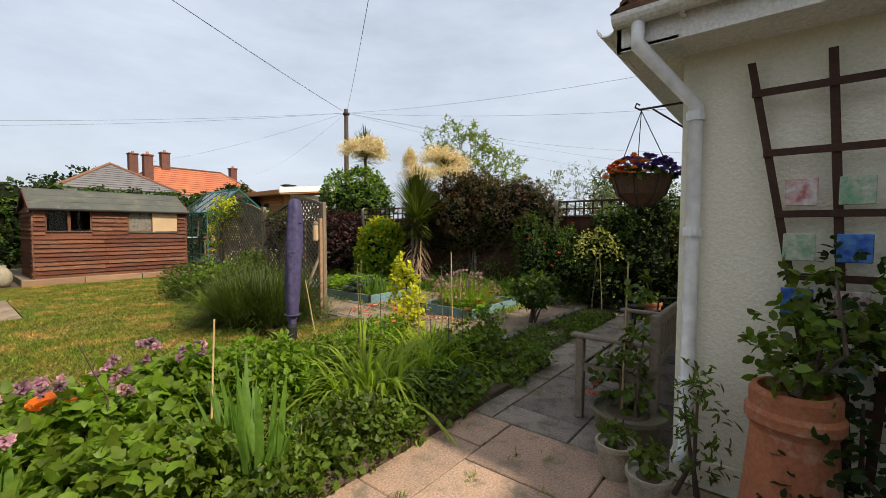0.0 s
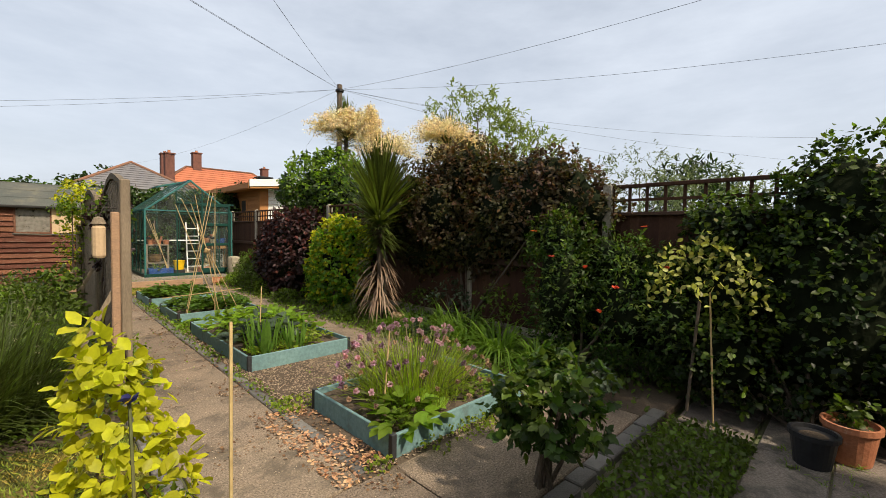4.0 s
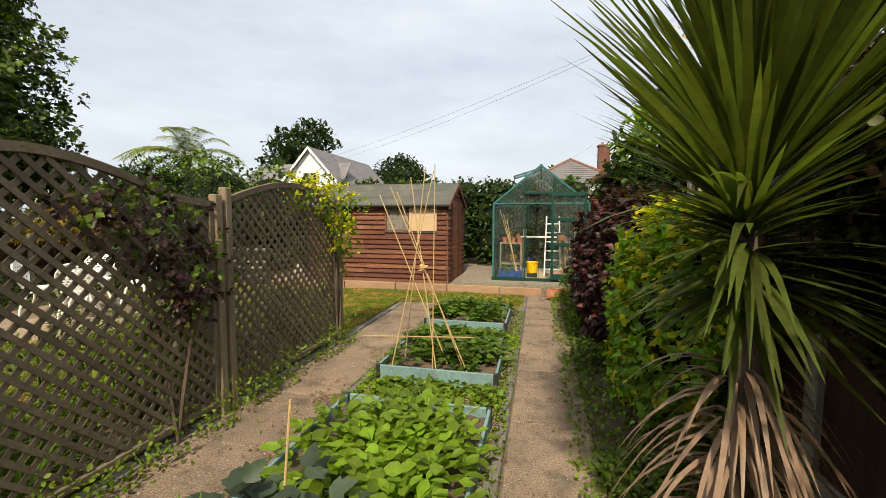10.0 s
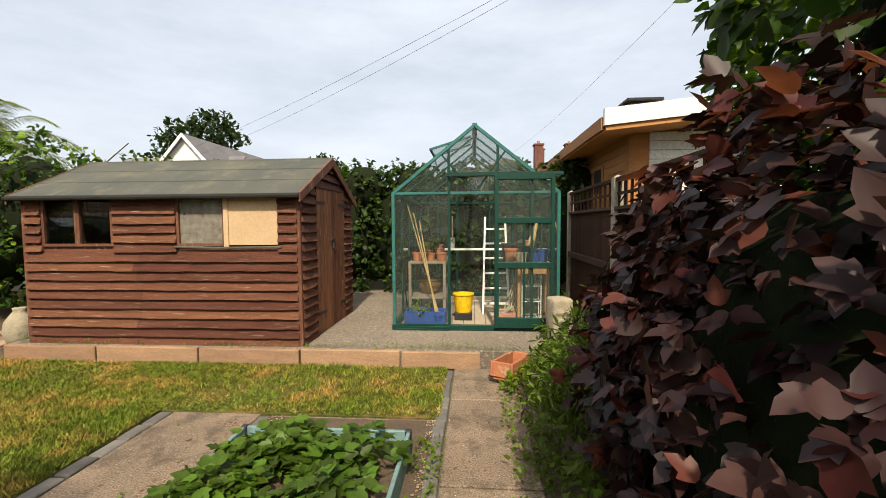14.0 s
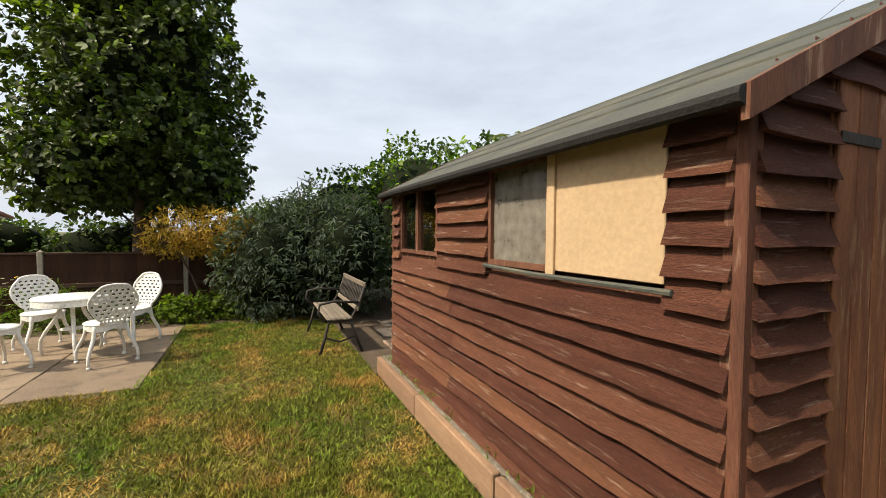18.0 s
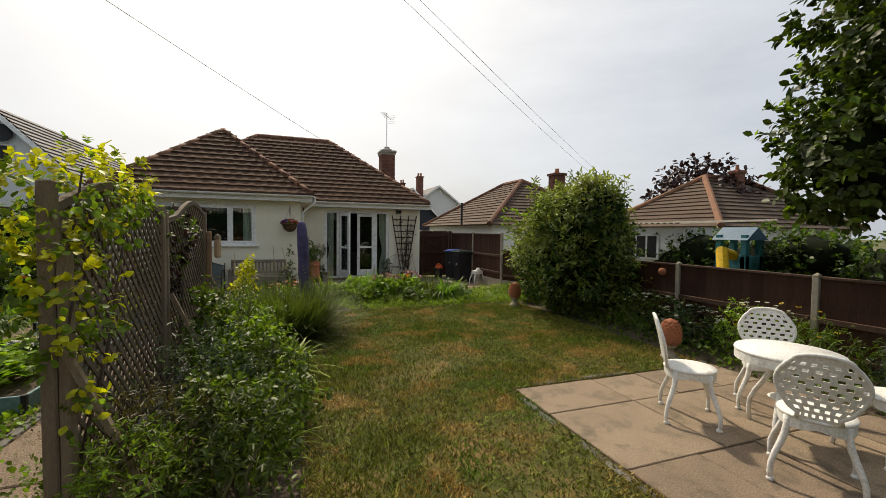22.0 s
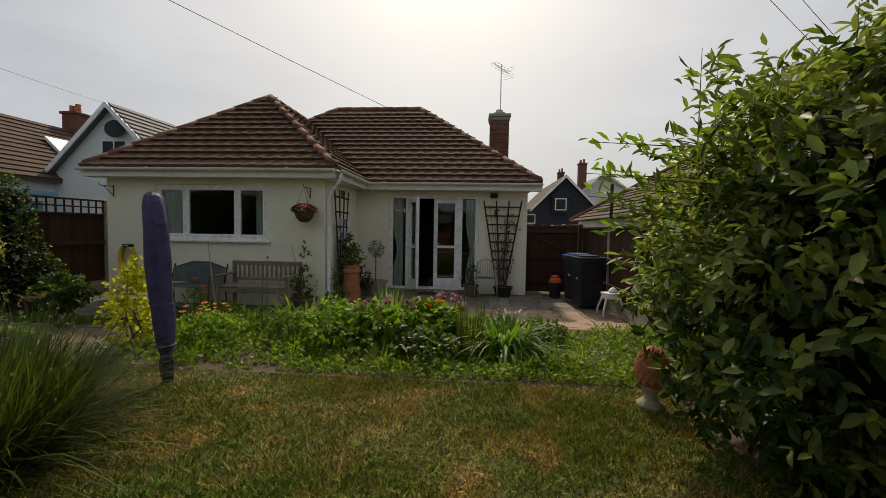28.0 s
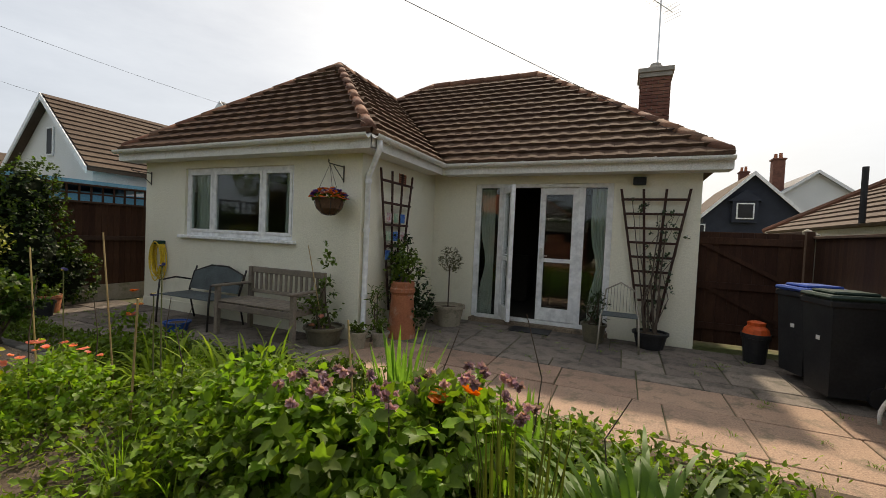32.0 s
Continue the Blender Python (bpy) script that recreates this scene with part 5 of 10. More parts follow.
# roof
for s in (-1, 1):
    ye = SYM + s * (SYM - SY0 + 0.14)
    ze = SE - 0.055
    part("roof_felt", Geo().prism([(SX0 - 0.08, SYM, SR), (SX0 - 0.08, ye, ze), (SX0 - 0.08, ye, ze + 0.03), (SX0 - 0.08, SYM, SR + 0.032)], (SX1 - SX0 + 0.16, 0, 0)), M_FELT, shed, "grey mineral felt roof")
    for k in (0.33, 0.66):
        yk, zk = SYM + (ye - SYM) * k, SR + 0.032 + (ze + 0.002 - SR) * k
        part("felt_lap", Geo().box(SX0 - 0.08, yk - 0.004, zk - 0.004, SX1 + 0.08, yk + 0.004, zk + 0.005), M_FELT, shed)
    for x in (SX0 - 0.09, SX1 + 0.068):
        part("barge_board", Geo().prism([(x, SYM, SR + 0.04), (x, ye, ze + 0.035), (x, ye, ze - 0.06), (x, SYM, SR - 0.07)], (0.022, 0, 0)), M_SHEDV, shed)
part("eave_roll", Geo().rod((SX0 - 0.08, SY0 - 0.145, SE - 0.05), (SX1 + 0.08, SY0 - 0.145, SE - 0.05), 0.028, seg=8), M_FELTEDGE, shed)
part("ridge_cap", Geo().rod((SX0 - 0.08, SYM, SR + 0.02), (SX1 + 0.08, SYM, SR + 0.02), 0.025, seg=8), M_FELT, shed)
def ring_frame(x0, x1, z0, z1, w, ya, yb):
    """A rectangular window frame in one piece."""
    g_ = Geo()
    for y in (ya, yb):
        for q in (0, w):
            g_.v += [(x0 + q, y, z0 + q), (x1 - q, y, z0 + q), (x1 - q, y, z1 - q), (x0 + q, y, z1 - q)]
    for i in range(4):
        j = (i + 1) % 4
        g_.f += [(i, j, 4 + j, 4 + i), (8 + j, 8 + i, 12 + i, 12 + j), (j, i, 8 + i, 8 + j), (4 + i, 4 + j, 12 + j, 12 + i)]
    return g_


# windows: two dark panes, then one clouded pane and a plywood sheet
for a, b, lab in ((SX0 + 0.21, SX0 + 0.64, "dark"), (SX0 + 0.64, SX0 + 1.07, "dark"), (SX0 + 1.82, SX0 + 2.38, "dusty")):
    w = part("shed_window", ring_frame(a, b, 1.27, 1.83, 0.03, SY0 - 0.03, SY0 + 0.02), M_SHEDV, shed)
    part("pane", Geo().box(a + 0.03, SY0 - 0.006, 1.30, b - 0.03, SY0, 1.80), M_GLASS if lab == "dark" else M_DIRTYGLASS, w)
part("plywood_panel", Geo().box(SX0 + 2.385, SY0 - 0.035, 1.28, SX0 + 2.98, SY0 - 0.022, 1.84, 0.003), M_PLY, shed, "pale plywood sheet over a window opening")
part("sill_strip", Geo().tube([(SX0 + 1.8, SY0 - 0.045, 1.262), (SX0 + 2.3, SY0 - 0.048, 1.252), (SX0 + 3.02, SY0 - 0.045, 1.258)], 0.012, 6), M_FELT, shed)
ybox = thing("yellow_box", (1.02, SY0 + 0.08, 1.28), "yellow cardboard box behind the dusty shed window", "box")
part("box", Geo().box(-0.08, 0, -0.055, 0.08, 0.06, 0.055, 0.004, pose(1.0, SY0 + 0.05, 1.37, 0, 22, 0)), M_YELLOW, ybox)
level = thing("spirit_level", (0.86, SY0 + 0.06, 1.3), "green spirit level standing behind the dusty shed window", "tool")
part("bar", Geo().box(0.845, SY0 + 0.04, 1.28, 0.875, SY0 + 0.06, 1.64, 0.004), mat("lime_plastic", (0.25, 0.5, 0.06), 0.4), level)
for k in range(6):
    part("mark", Geo().box(0.853, SY0 + 0.036, 1.33 + 0.045 * k, 0.867, SY0 + 0.04, 1.355 + 0.045 * k), M_OFFWHITE, level)
bag = thing("plastic_bag", (0.72, SY0 + 0.1, 1.28), "crumpled pale plastic bag behind the shed window", "bag")
rbag = random.Random(12)
part("bag", Geo().lathe([(0.05 + 0.03 * rbag.random(), 0.02 * i + 0.22 * i / 9) for i in range(10)], (0.72, SY0 + 0.12, 1.22), 9), mat("pale_polythene", (0.5, 0.55, 0.62), 0.35, var=(0.4, 0.44, 0.52), scale=12, fine=40, bump=0.6), bag)
part("window_stile", Geo().box(SX0 + 2.375, SY0 - 0.05, 1.24, SX0 + 2.43, SY0 - 0.034, 1.86, 0.003), M_PLY, shed, "strip of new pale timber")
# doors of upright planks on the end wall
sd = part("shed_door", Geo().box(SX1 + 0.012, SY0 + 0.40, BASE_Z, SX1 + 0.03, SY0 + 1.47, 1.99, 0.003), M_SHEDV, shed, "pair of dark plank doors")
for k in range(8):
    y = SY0 + 0.415 + k * 0.131
    part("plank", Geo().box(SX1 + 0.03, y, BASE_Z + 0.01, SX1 + 0.045, y + 0.122, 1.98 - (0.0 if k % 2 else 0.006), 0.003), M_SHEDDOOR, sd)
for y in (SY0 + 0.42, SY0 + 1.22):
    for z in (0.4, 1.75):
        part("hinge", Geo().box(SX1 + 0.045, y, z, SX1 + 0.052, y + 0.26, z + 0.035), M_IRON, sd)
part("hasp", Geo().box(SX1 + 0.045, SY0 + 0.88, 1.28, SX1 + 0.062, SY0 + 1.03, 1.32, 0.003).box(SX1 + 0.05, SY0 + 0.93, 1.19, SX1 + 0.075, SY0 + 0.98, 1.26, 0.006), M_IRON, sd, "black hasp and padlock")

# ---- greenhouse ----
GX0, GX1, GY0, GY1 = 2.88, 4.92, 13.98, 16.5
GE, GR = 1.88, 2.70
GM = (GX0 + GX1) / 2
gh = thing("greenhouse", (GM, 15.2, BASE_Z), "green aluminium-framed glass greenhouse with sliding door open", "greenhouse")
gb = BASE_Z


def bar(a, b, r=0.016, material=M_GHGREEN, name="glazing_bar", label=""):
    a, b = Vector(a), Vector(b)
    d = (b - a).normalized()
    q = d.to_track_quat("Z", "Y").to_matrix().to_4x4()
    return part(name, Geo().box(-r, -r, 0, r, r, (b - a).length, 0.003, Matrix.Translation(a) @ q), material, gh, label)


def pane(pts, name="pane"):
    p = [Vector(x) for x in pts]
    ob = part(name, Geo().poly(p), M_GHGLASS, gh)
    ob.visible_shadow = False
    return ob


part("base_rail", Geo().box(GX0 - 0.03, GY0 - 0.03, gb - 0.01, GX1 + 0.03, GY0 + 0.03, gb + 0.07, 0.006).box(GX0 - 0.03, GY1 - 0.03, gb - 0.01, GX1 + 0.03, GY1 + 0.03, gb + 0.07, 0.006)
     .box(GX0 - 0.03, GY0 + 0.03, gb - 0.01, GX0 + 0.03, GY1 - 0.03, gb + 0.07, 0.006).box(GX1 - 0.03, GY0 + 0.03, gb - 0.01, GX1 + 0.03, GY1 - 0.03, gb + 0.07, 0.006), M_GHGREEN, gh)
for x in (GX0, GX1):
    for k in range(5):
        y = GY0 + (GY1 - GY0) * k / 4
        bar((x, y, gb), (x, y, GE), 0.02 if k in (0, 4) else 0.013, M_GHPALE if k == 0 else M_GHGREEN)
        bar((x, y, GE), (GM, y, GR), 0.02 if k in (0, 4) else 0.013, M_GHPALE if k == 0 else M_GHGREEN, "rafter")
        if k < 4:
            y2 = GY0 + (GY1 - GY0) * (k + 1) / 4
            pane([(x, y, gb + 0.05), (x, y2, gb + 0.05), (x, y2, GE), (x, y, GE)])
            pane([(x, y, GE), (x, y2, GE), (GM, y2, GR), (GM, y, GR)], "roof_pane")
    bar((x, GY0, GE), (x, GY1, GE), 0.02, M_GHPALE, "eave_rail")
    bar((x, GY0, 1.0), (x, GY1, 1.0), 0.010)
    bar((x, GY0 + 0.1, GE - 0.02), (x, GY1 * 0.4 + GY0 * 0.6, gb + 0.1), 0.009, name="brace")
bar((GM, GY0, GR), (GM, GY1, GR), 0.03, M_GHPALE, "ridge_rail")
dx0, dx1 = GX0 + 0.70, GX0 + 1.30
for y in (GY0, GY1):
    bar((GX0, y, GE), (GX1, y, GE), 0.016, M_GHPALE if y == GY0 else M_GHGREEN)
    for x in (GX0 + 0.35, dx0, dx1, GX0 + 1.72):
        if y == GY0 and x == GX0 + 0.35:
            continue
        zt = GE + (GR - GE) * (1 - abs(x - GM) / (GX1 - GM))
        bar((x, y, gb + 0.05), (x, y, zt), 0.016)
    xs = [GX0, dx0, dx1, GX1]
    for i in range(3):
        if y == GY0 and i == 1:
            continue
        pane([(xs[i], y, gb + 0.06), (xs[i + 1], y, gb + 0.06), (xs[i + 1], y, GE), (xs[i], y, GE)])
    pane([(GX0, y, GE), (GX1, y, GE), (GM, y, GR)], "gable_pane")
for x in (GX0 + 0.6, GM + 0.38):
    bar((x, GY0, GE + (GR - GE) * (1 - abs(x - GM) / (GX1 - GM))), (GM, GY0, GE), 0.010, name="gable_brace")
# sliding door, pushed to the right, and its overhead track
bar((dx0 - 0.02, GY0 - 0.05, 2.10), (GX1 + 0.04, GY0 - 0.05, 2.10), 0.022, name="door_track")
sdz = (gb + 0.05, 2.08)
for x in (dx1 - 0.02, dx1 + 0.66):
    bar((x, GY0 - 0.055, sdz[0]), (x, GY0 - 0.055, sdz[1]), 0.022, name="door_stile")
for z, h in ((gb + 0.05, 0.13), (0.95, 0.075), (1.50, 0.075), (2.03, 0.08)):
    part("door_rail", Geo().box(dx1 - 0.02, GY0 - 0.075, z, dx1 + 0.68, GY0 - 0.035, z + h, 0.006), M_GHGREEN, gh)
pane([(dx1, GY0 - 0.055, sdz[0]), (dx1 + 0.66, GY0 - 0.055, sdz[0]), (dx1 + 0.66, GY0 - 0.055, sdz[1]), (dx1, GY0 - 0.055, sdz[1])], "door_pane")
bar((dx0, GY0, 2.10), (GM - 0.1, GY0, 2.06), 0.012)
bar((dx1 + 0.32, GY0 - 0.055, sdz[0] + 0.1), (dx1 + 0.32, GY0 - 0.055, 1.52), 0.011, name="door_bar")
for xa, xb in ((GX0 + 0.02, dx0), (dx1 + 0.68, GX1 - 0.02)):
    for k in range(3):
        part("sill_louvre", Geo().box(xa, GY0 - 0.05 + 0.008 * k, gb + 0.0 + 0.03 * k, xb, GY0 - 0.03, gb + 0.026 + 0.03 * k, 0.003), M_GHGREEN, gh)
# roof vent propped open on the left slope
pane([(GM - 0.05, GY0 + 0.7, GR + 0.01), (GM - 0.05, GY0 + 1.3, GR + 0.01), (GM - 0.62, GY0 + 1.3, GR - 0.16), (GM - 0.62, GY0 + 0.7, GR - 0.16)], "roof_vent")
bar((GM - 0.05, GY0 + 0.7, GR + 0.015), (GM - 0.62, GY0 + 0.7, GR - 0.155), 0.014, M_GHPALE)
bar((GM - 0.05, GY0 + 1.3, GR + 0.015), (GM - 0.62, GY0 + 1.3, GR - 0.155), 0.014, M_GHPALE)
bar((GM - 0.62, GY0 + 0.7, GR - 0.155), (GM - 0.62, GY0 + 1.3, GR - 0.155), 0.014, M_GHPALE)


# ---- raised beds ----
def raised_bed(x0, y0, x1, y1, h=0.15):
    th = thing("raised_bed", ((x0 + x1) / 2, (y0 + y1) / 2, 0), "timber raised vegetable bed painted sage blue", "planter", "raised beds")
    t = 0.025
    part("side_board", Geo().box(x0, y0, -0.01, x1, y0 + t, h, 0.004), M_SAGE, th)
    part("side_board", Geo().box(x0, y1 - t, -0.01, x1, y1, h, 0.004), M_SAGE, th)
    part("side_board", Geo().box(x0, y0 + t, -0.01, x0 + t, y1 - t, h, 0.004), M_SAGE, th)
    part("side_board", Geo().box(x1 - t, y0 + t, -0.01, x1, y1 - t, h, 0.004), M_SAGE, th)
    for x in (x0 - 0.004, x1 - 0.036):
        for y in (y0 - 0.004, y1 - 0.036):
            part("corner_block", Geo().box(x, y, -0.01, x + 0.04, y + 0.04, h + 0.006, 0.004), M_BLACK, th)
    # crumbly soil
    r = np.random.default_rng(int(y0 * 10))
    nx, ny = 18, 18
    g = Geo()
    for j in range(ny + 1):
        for i in range(nx + 1):
            g.v.append((x0 + t + (x1 - x0 - 2 * t) * i / nx, y0 + t + (y1 - y0 - 2 * t) * j / ny, h - 0.06 + r.uniform(-0.018, 0.018)))
    for j in range(ny):
        for i in range(nx):
            a = j * (nx + 1) + i
            g.f.append((a, a + 1, a + nx + 2, a + nx + 1))
    part("soil", g, M_SOIL, th)
    return th


BEDS = [(2.45, 3.26, 3.88, 4.3), (2.38, 5.5, 3.55, 7.65), (2.37, 8.3, 3.53, 9.5), (2.33, 10.15, 3.47, 11.45)]
for b in BEDS:
    raised_bed(*b)

# ---- lattice screen between lawn and path ----
def lattice_panel(y0, y1, x, z0, top, th):
    """Diagonal lattice in a frame with a swept top; top(s) gives the height for s from 0 to 1."""
    n = 24
    pts = [(x, y0 + (y1 - y0) * i / n, top(i / n)) for i in range(n + 1)]
    part("panel_frame", Geo().box(x - 0.02, y0, z0, x + 0.02, y0 + 0.045, pts[0][2], 0.004).box(x - 0.02, y1 - 0.045, z0, x + 0.02, y1, pts[-1][2], 0.004)
         .box(x - 0.02, y0 + 0.045, z0, x + 0.02, y1 - 0.045, z0 + 0.045, 0.004), M_LATTICE, th)
    cap = Geo()
    for (xa, ya, za) in pts:
        cap.v += [(x - 0.022, ya, za), (x + 0.022, ya, za), (x + 0.022, ya, za + 0.05), (x - 0.022, ya, za + 0.05)]
    for i in range(n):
        for q in range(4):
            a, b = 4 * i + q, 4 * i + (q + 1) % 4
            cap.f.append((a, b, b + 4, a + 4))
    cap.f += [(0, 1, 2, 3), tuple(4 * n + q for q in (3, 2, 1, 0))]
    part("panel_cap", cap, M_LATTICE, th)
    step = 0.108
    for sgn, off in ((1, -0.006), (-1, 0.006)):
        k = -40
        while k < 60:
            # the line z = z0 + sgn * (y - y0) + k * step, clipped to the panel
            seg = []
            for i in range(61):
                s = i / 60
                y = y0 + 0.03 + (y1 - y0 - 0.06) * s
                z = z0 + sgn * (y - y0) * 1.0 + k * step
                if z0 + 0.01 < z < top(s) + 0.02:
                    seg.append((y, z))
            if len(seg) > 1:
                (ya, za), (yb, zb) = seg[0], seg[-1]
                w = 0.021
                part("lath", Geo().prism([(x + off - 0.005, ya, za - w), (x + off - 0.005, yb, zb - w), (x + off - 0.005, yb, zb + w), (x + off - 0.005, ya, za + w)], (0.01, 0, 0)), M_LATTICE, th)
            k += 1


screen = thing("lattice_screen", (1.42, 7.4, 0), "weathered diagonal lattice fence panels with swept tops on timber posts", "fence")
TY = (5.53, 7.42, 9.42)
lattice_panel(TY[0] + 0.05, TY[1] - 0.06, 1.42, 0.08, lambda s: 1.76 + 0.12 * math.sin(math.pi * min(1, s * 1.25)) - 0.16 * max(0, s - 0.35) ** 1.0 * 1.2, screen)
lattice_panel(TY[1] + 0.06, TY[2] - 0.05, 1.42, 0.08, lambda s: 1.66 + 0.2 * math.sin(math.pi * s), screen)
for y, h in ((TY[0], 1.82), (TY[1] - 0.02, 1.74), (TY[1] + 0.085, 1.80), (TY[2], 1.82)):
    part("post", Geo().box(1.385, y - 0.036, -0.1, 1.455, y + 0.036, h, 0.008), M_TIMBER, screen)
part("short_post", Geo().box(1.325, TY[0] - 0.03, -0.1, 1.383, TY[0] + 0.03, 1.55, 0.008), M_SLEEPER, screen)
part("short_post", Geo().box(1.325, TY[2] - 0.03, -0.1, 1.383, TY[2] + 0.03, 1.45, 0.008), M_TIMBER, screen)
for y in TY:
    part("brace", Geo().tube([(1.36, y + 0.02, 0.95), (0.92, y + 0.05, -0.02)], 0.024, 4), M_TIMBER, screen)
feeder = thing("bird_feeder", (1.25, TY[0], 1.25), "cream tubular bird feeder hung on the screen post", "bird feeder")
part("tube", Geo().lathe([(0.035, 1.18), (0.045, 1.2), (0.045, 1.42), (0.03, 1.45)], (1.25, TY[0] - 0.02, 0), 12), M_PLY, feeder)
part("lid", Geo().lathe([(0.05, 1.45), (0.03, 1.5), (0.005, 1.51)], (1.25, TY[0] - 0.02, 0), 12), M_TIMBER, feeder)
part("hanger", Geo().tube([(1.25, TY[0] - 0.02, 1.5), (1.28, TY[0] - 0.02, 1.58), (1.37, TY[0] - 0.01, 1.58)], 0.004, 5), M_IRON, feeder)

# ---- furled parasol ----
par = thing("furled_parasol", (0.02, 4.18, 0), "closed garden parasol in a crumpled purple cloth cover", "parasol")
part("pole", Geo().rod((0.02, 4.18, -0.1), (0.02, 4.18, 0.5), 0.022), M_ALU, par)
part("ground_socket", Geo().lathe([(0.05, -0.05), (0.05, 0.1), (0.03, 0.13)], (0.02, 4.18, 0), 12), M_BLACK, par)
g = Geo()
r_ = np.random.default_rng(4)
prof = [(0.045, 0.10), (0.07, 0.14), (0.055, 0.26), (0.085, 0.34), (0.105, 0.55), (0.115, 0.8), (0.118, 1.1), (0.115, 1.4), (0.105, 1.6), (0.085, 1.70), (0.05, 1.735), (0.0, 1.74)]
seg = 22
for i, (rad, z) in enumerate(prof):
    for k in range(seg):
        t = 2 * math.pi * k / seg
        rr = 0.8 * rad * (1 + 0.10 * math.sin(5 * t + z * 3) + 0.06 * math.sin(3 * t - z * 7) + r_.uniform(-0.05, 0.05))
        g.v.append((0.02 + rr * math.cos(t) + 0.05 * z, 4.18 + rr * math.sin(t) + 0.02 * z, z + r_.uniform(-0.01, 0.01)))
for i in range(len(prof) - 1):
    for k in range(seg):
        j = (k + 1) % seg
        g.f.append((i * seg + k, i * seg + j, (i + 1) * seg + j, (i + 1) * seg + k))
part("cover", g, M_PURPLE, par, "purple weatherproof cover", smooth=True)
part("hem", Geo().lathe([(0.05, 0.06), (0.058, 0.12), (0.062, 0.2), (0.05, 0.24)], (0.03, 4.18, 0), 14), M_BLACK, par)
for z in (0.34, 0.72, 1.1, 1.45):
    part("strap", Geo().lathe([(0.094, z), (0.094, z + 0.012)], (0.02 + 0.05 * z, 4.18 + 0.02 * z, 0), 18), M_PURPLE, par)

# ---- white cast furniture on the lawn ----
def cast_leg(g, top, foot, bow, r=0.018):
    a, b = Vector(top), Vector(foot)
    out = Vector((b.x - a.x, b.y - a.y, 0))
    pts = []
    for i in range(8):
        t = i / 7
        p = a.lerp(b, t)
        p += out * (bow * math.sin(math.pi * t * 1.0) - 0.35 * math.sin(2 * math.pi * t) * 0.6)
        pts.append(p)
    return g.tube(pts, r * 1.25, 8, r * 0.8)


def lace_plate(th, name, outline, holes, place_fn, thick=0.012):
    """A pierced plate: a frame following the outline and a web of curls inside."""
    g = Geo()
    n = len(outline)
    g.tube([place_fn(*p) for p in outline] + [place_fn(*outline[0])], 0.013, 7)
    part(name, g, M_OFFWHITE, th, smooth=True)


def cast_chair_parts():
    th = thing("cast_chair", (0, 0, 0), "white cast aluminium garden chair with pierced floral back", "chair", "chairs round the table")
    seat = Geo().lathe([(0.16, 0.425), (0.195, 0.428), (0.205, 0.44), (0.20, 0.452), (0.15, 0.456), (0.0, 0.458)], (0, 0, 0), 28)
    part("seat", seat, M_OFFWHITE, th, smooth=True)
    # apron of scallops
    ap = Geo()
    for k in range(28):
        t0, t1 = 2 * math.pi * k / 28, 2 * math.pi * (k + 1) / 28
        d0, d1 = 0.04 + 0.03 * abs(math.sin(2 * t0)), 0.04 + 0.03 * abs(math.sin(2 * t1))
        n = len(ap.v)
        for rr in (0.190, 0.197):
            ap.v += [(rr * math.cos(t0), rr * math.sin(t0), 0.435), (rr * math.cos(t1), rr * math.sin(t1), 0.435), (rr * math.cos(t1), rr * math.sin(t1), 0.435 - d1), (rr * math.cos(t0), rr * math.sin(t0), 0.435 - d0)]
        ap.f += [(n, n + 1, n + 2, n + 3), (n + 4, n + 7, n + 6, n + 5), (n + 3, n + 2, n + 6, n + 7)]
    part("apron", ap, M_OFFWHITE, th)
    for ax, ay in ((0.15, 0.13), (-0.15, 0.13), (0.15, -0.13), (-0.15, -0.13)):
        leg = part("leg", cast_leg(Geo(), (ax * 0.95, ay * 0.95, 0.43), (ax * 1.45, ay * 1.45, 0.0), 0.12), M_OFFWHITE, th, smooth=True)
        part("foot", Geo().lathe([(0.018, 0.0), (0.024, 0.012), (0.016, 0.03)], (ax * 1.45, ay * 1.45, 0), 10), M_OFFWHITE, leg, smooth=True)
    # back: curved pierced plate behind (towards -y)
    def bp(u, v):
        return Vector((u, -0.185 - 0.10 * v + 0.9 * u * u * 0.35, 0.45 + v * 0.42))
    def half(v):
        return 0.10 + 0.115 * math.sin(math.pi * min(1, max(0, v)) ** 1.2) if v > 0.12 else 0.105 - 0.2 * v * 0.3
    out = [(half(v), v) for v in np.linspace(0, 0.92, 12)]
    full = out + [(half(0.92) * math.cos(a), 0.92 + 0.10 * math.sin(a)) for a in np.linspace(0.2, math.pi - 0.2, 8)] + [(-u, v) for u, v in reversed(out)]
    bk = Geo()
    bk.tube([bp(u, v) for u, v in full], 0.014, 8)
    part("back_frame", bk, M_OFFWHITE, th, smooth=True)
    # the pierced web: a plate with holes left open between cells
    web = Geo()
    nu, nv = 12, 20
    rr = random.Random(5)
    for j in range(nv):
        for i in range(nu):
            v0, v1 = j / nv * 0.99, (j + 1) / nv * 0.99
            u0, u1 = -1 + 2 * i / nu, -1 + 2 * (i + 1) / nu
            hole = (i + j // 2) % 2 == 0 and j % 2 == 1 and 0 < j < nv - 1
            if hole:
                continue
            q = []
            for u, v in ((u0, v0), (u1, v0), (u1, v1), (u0, v1)):
                hw = half(v) if v < 0.92 else half(0.92) * math.sqrt(max(0.02, 1 - ((v - 0.92) / 0.1) ** 2))
                q.append(bp(u * hw, v))
            web.prism(q, (0, -0.008, 0))
    part("back_web", web, M_OFFWHITE, th, "pierced floral casting")
    return th


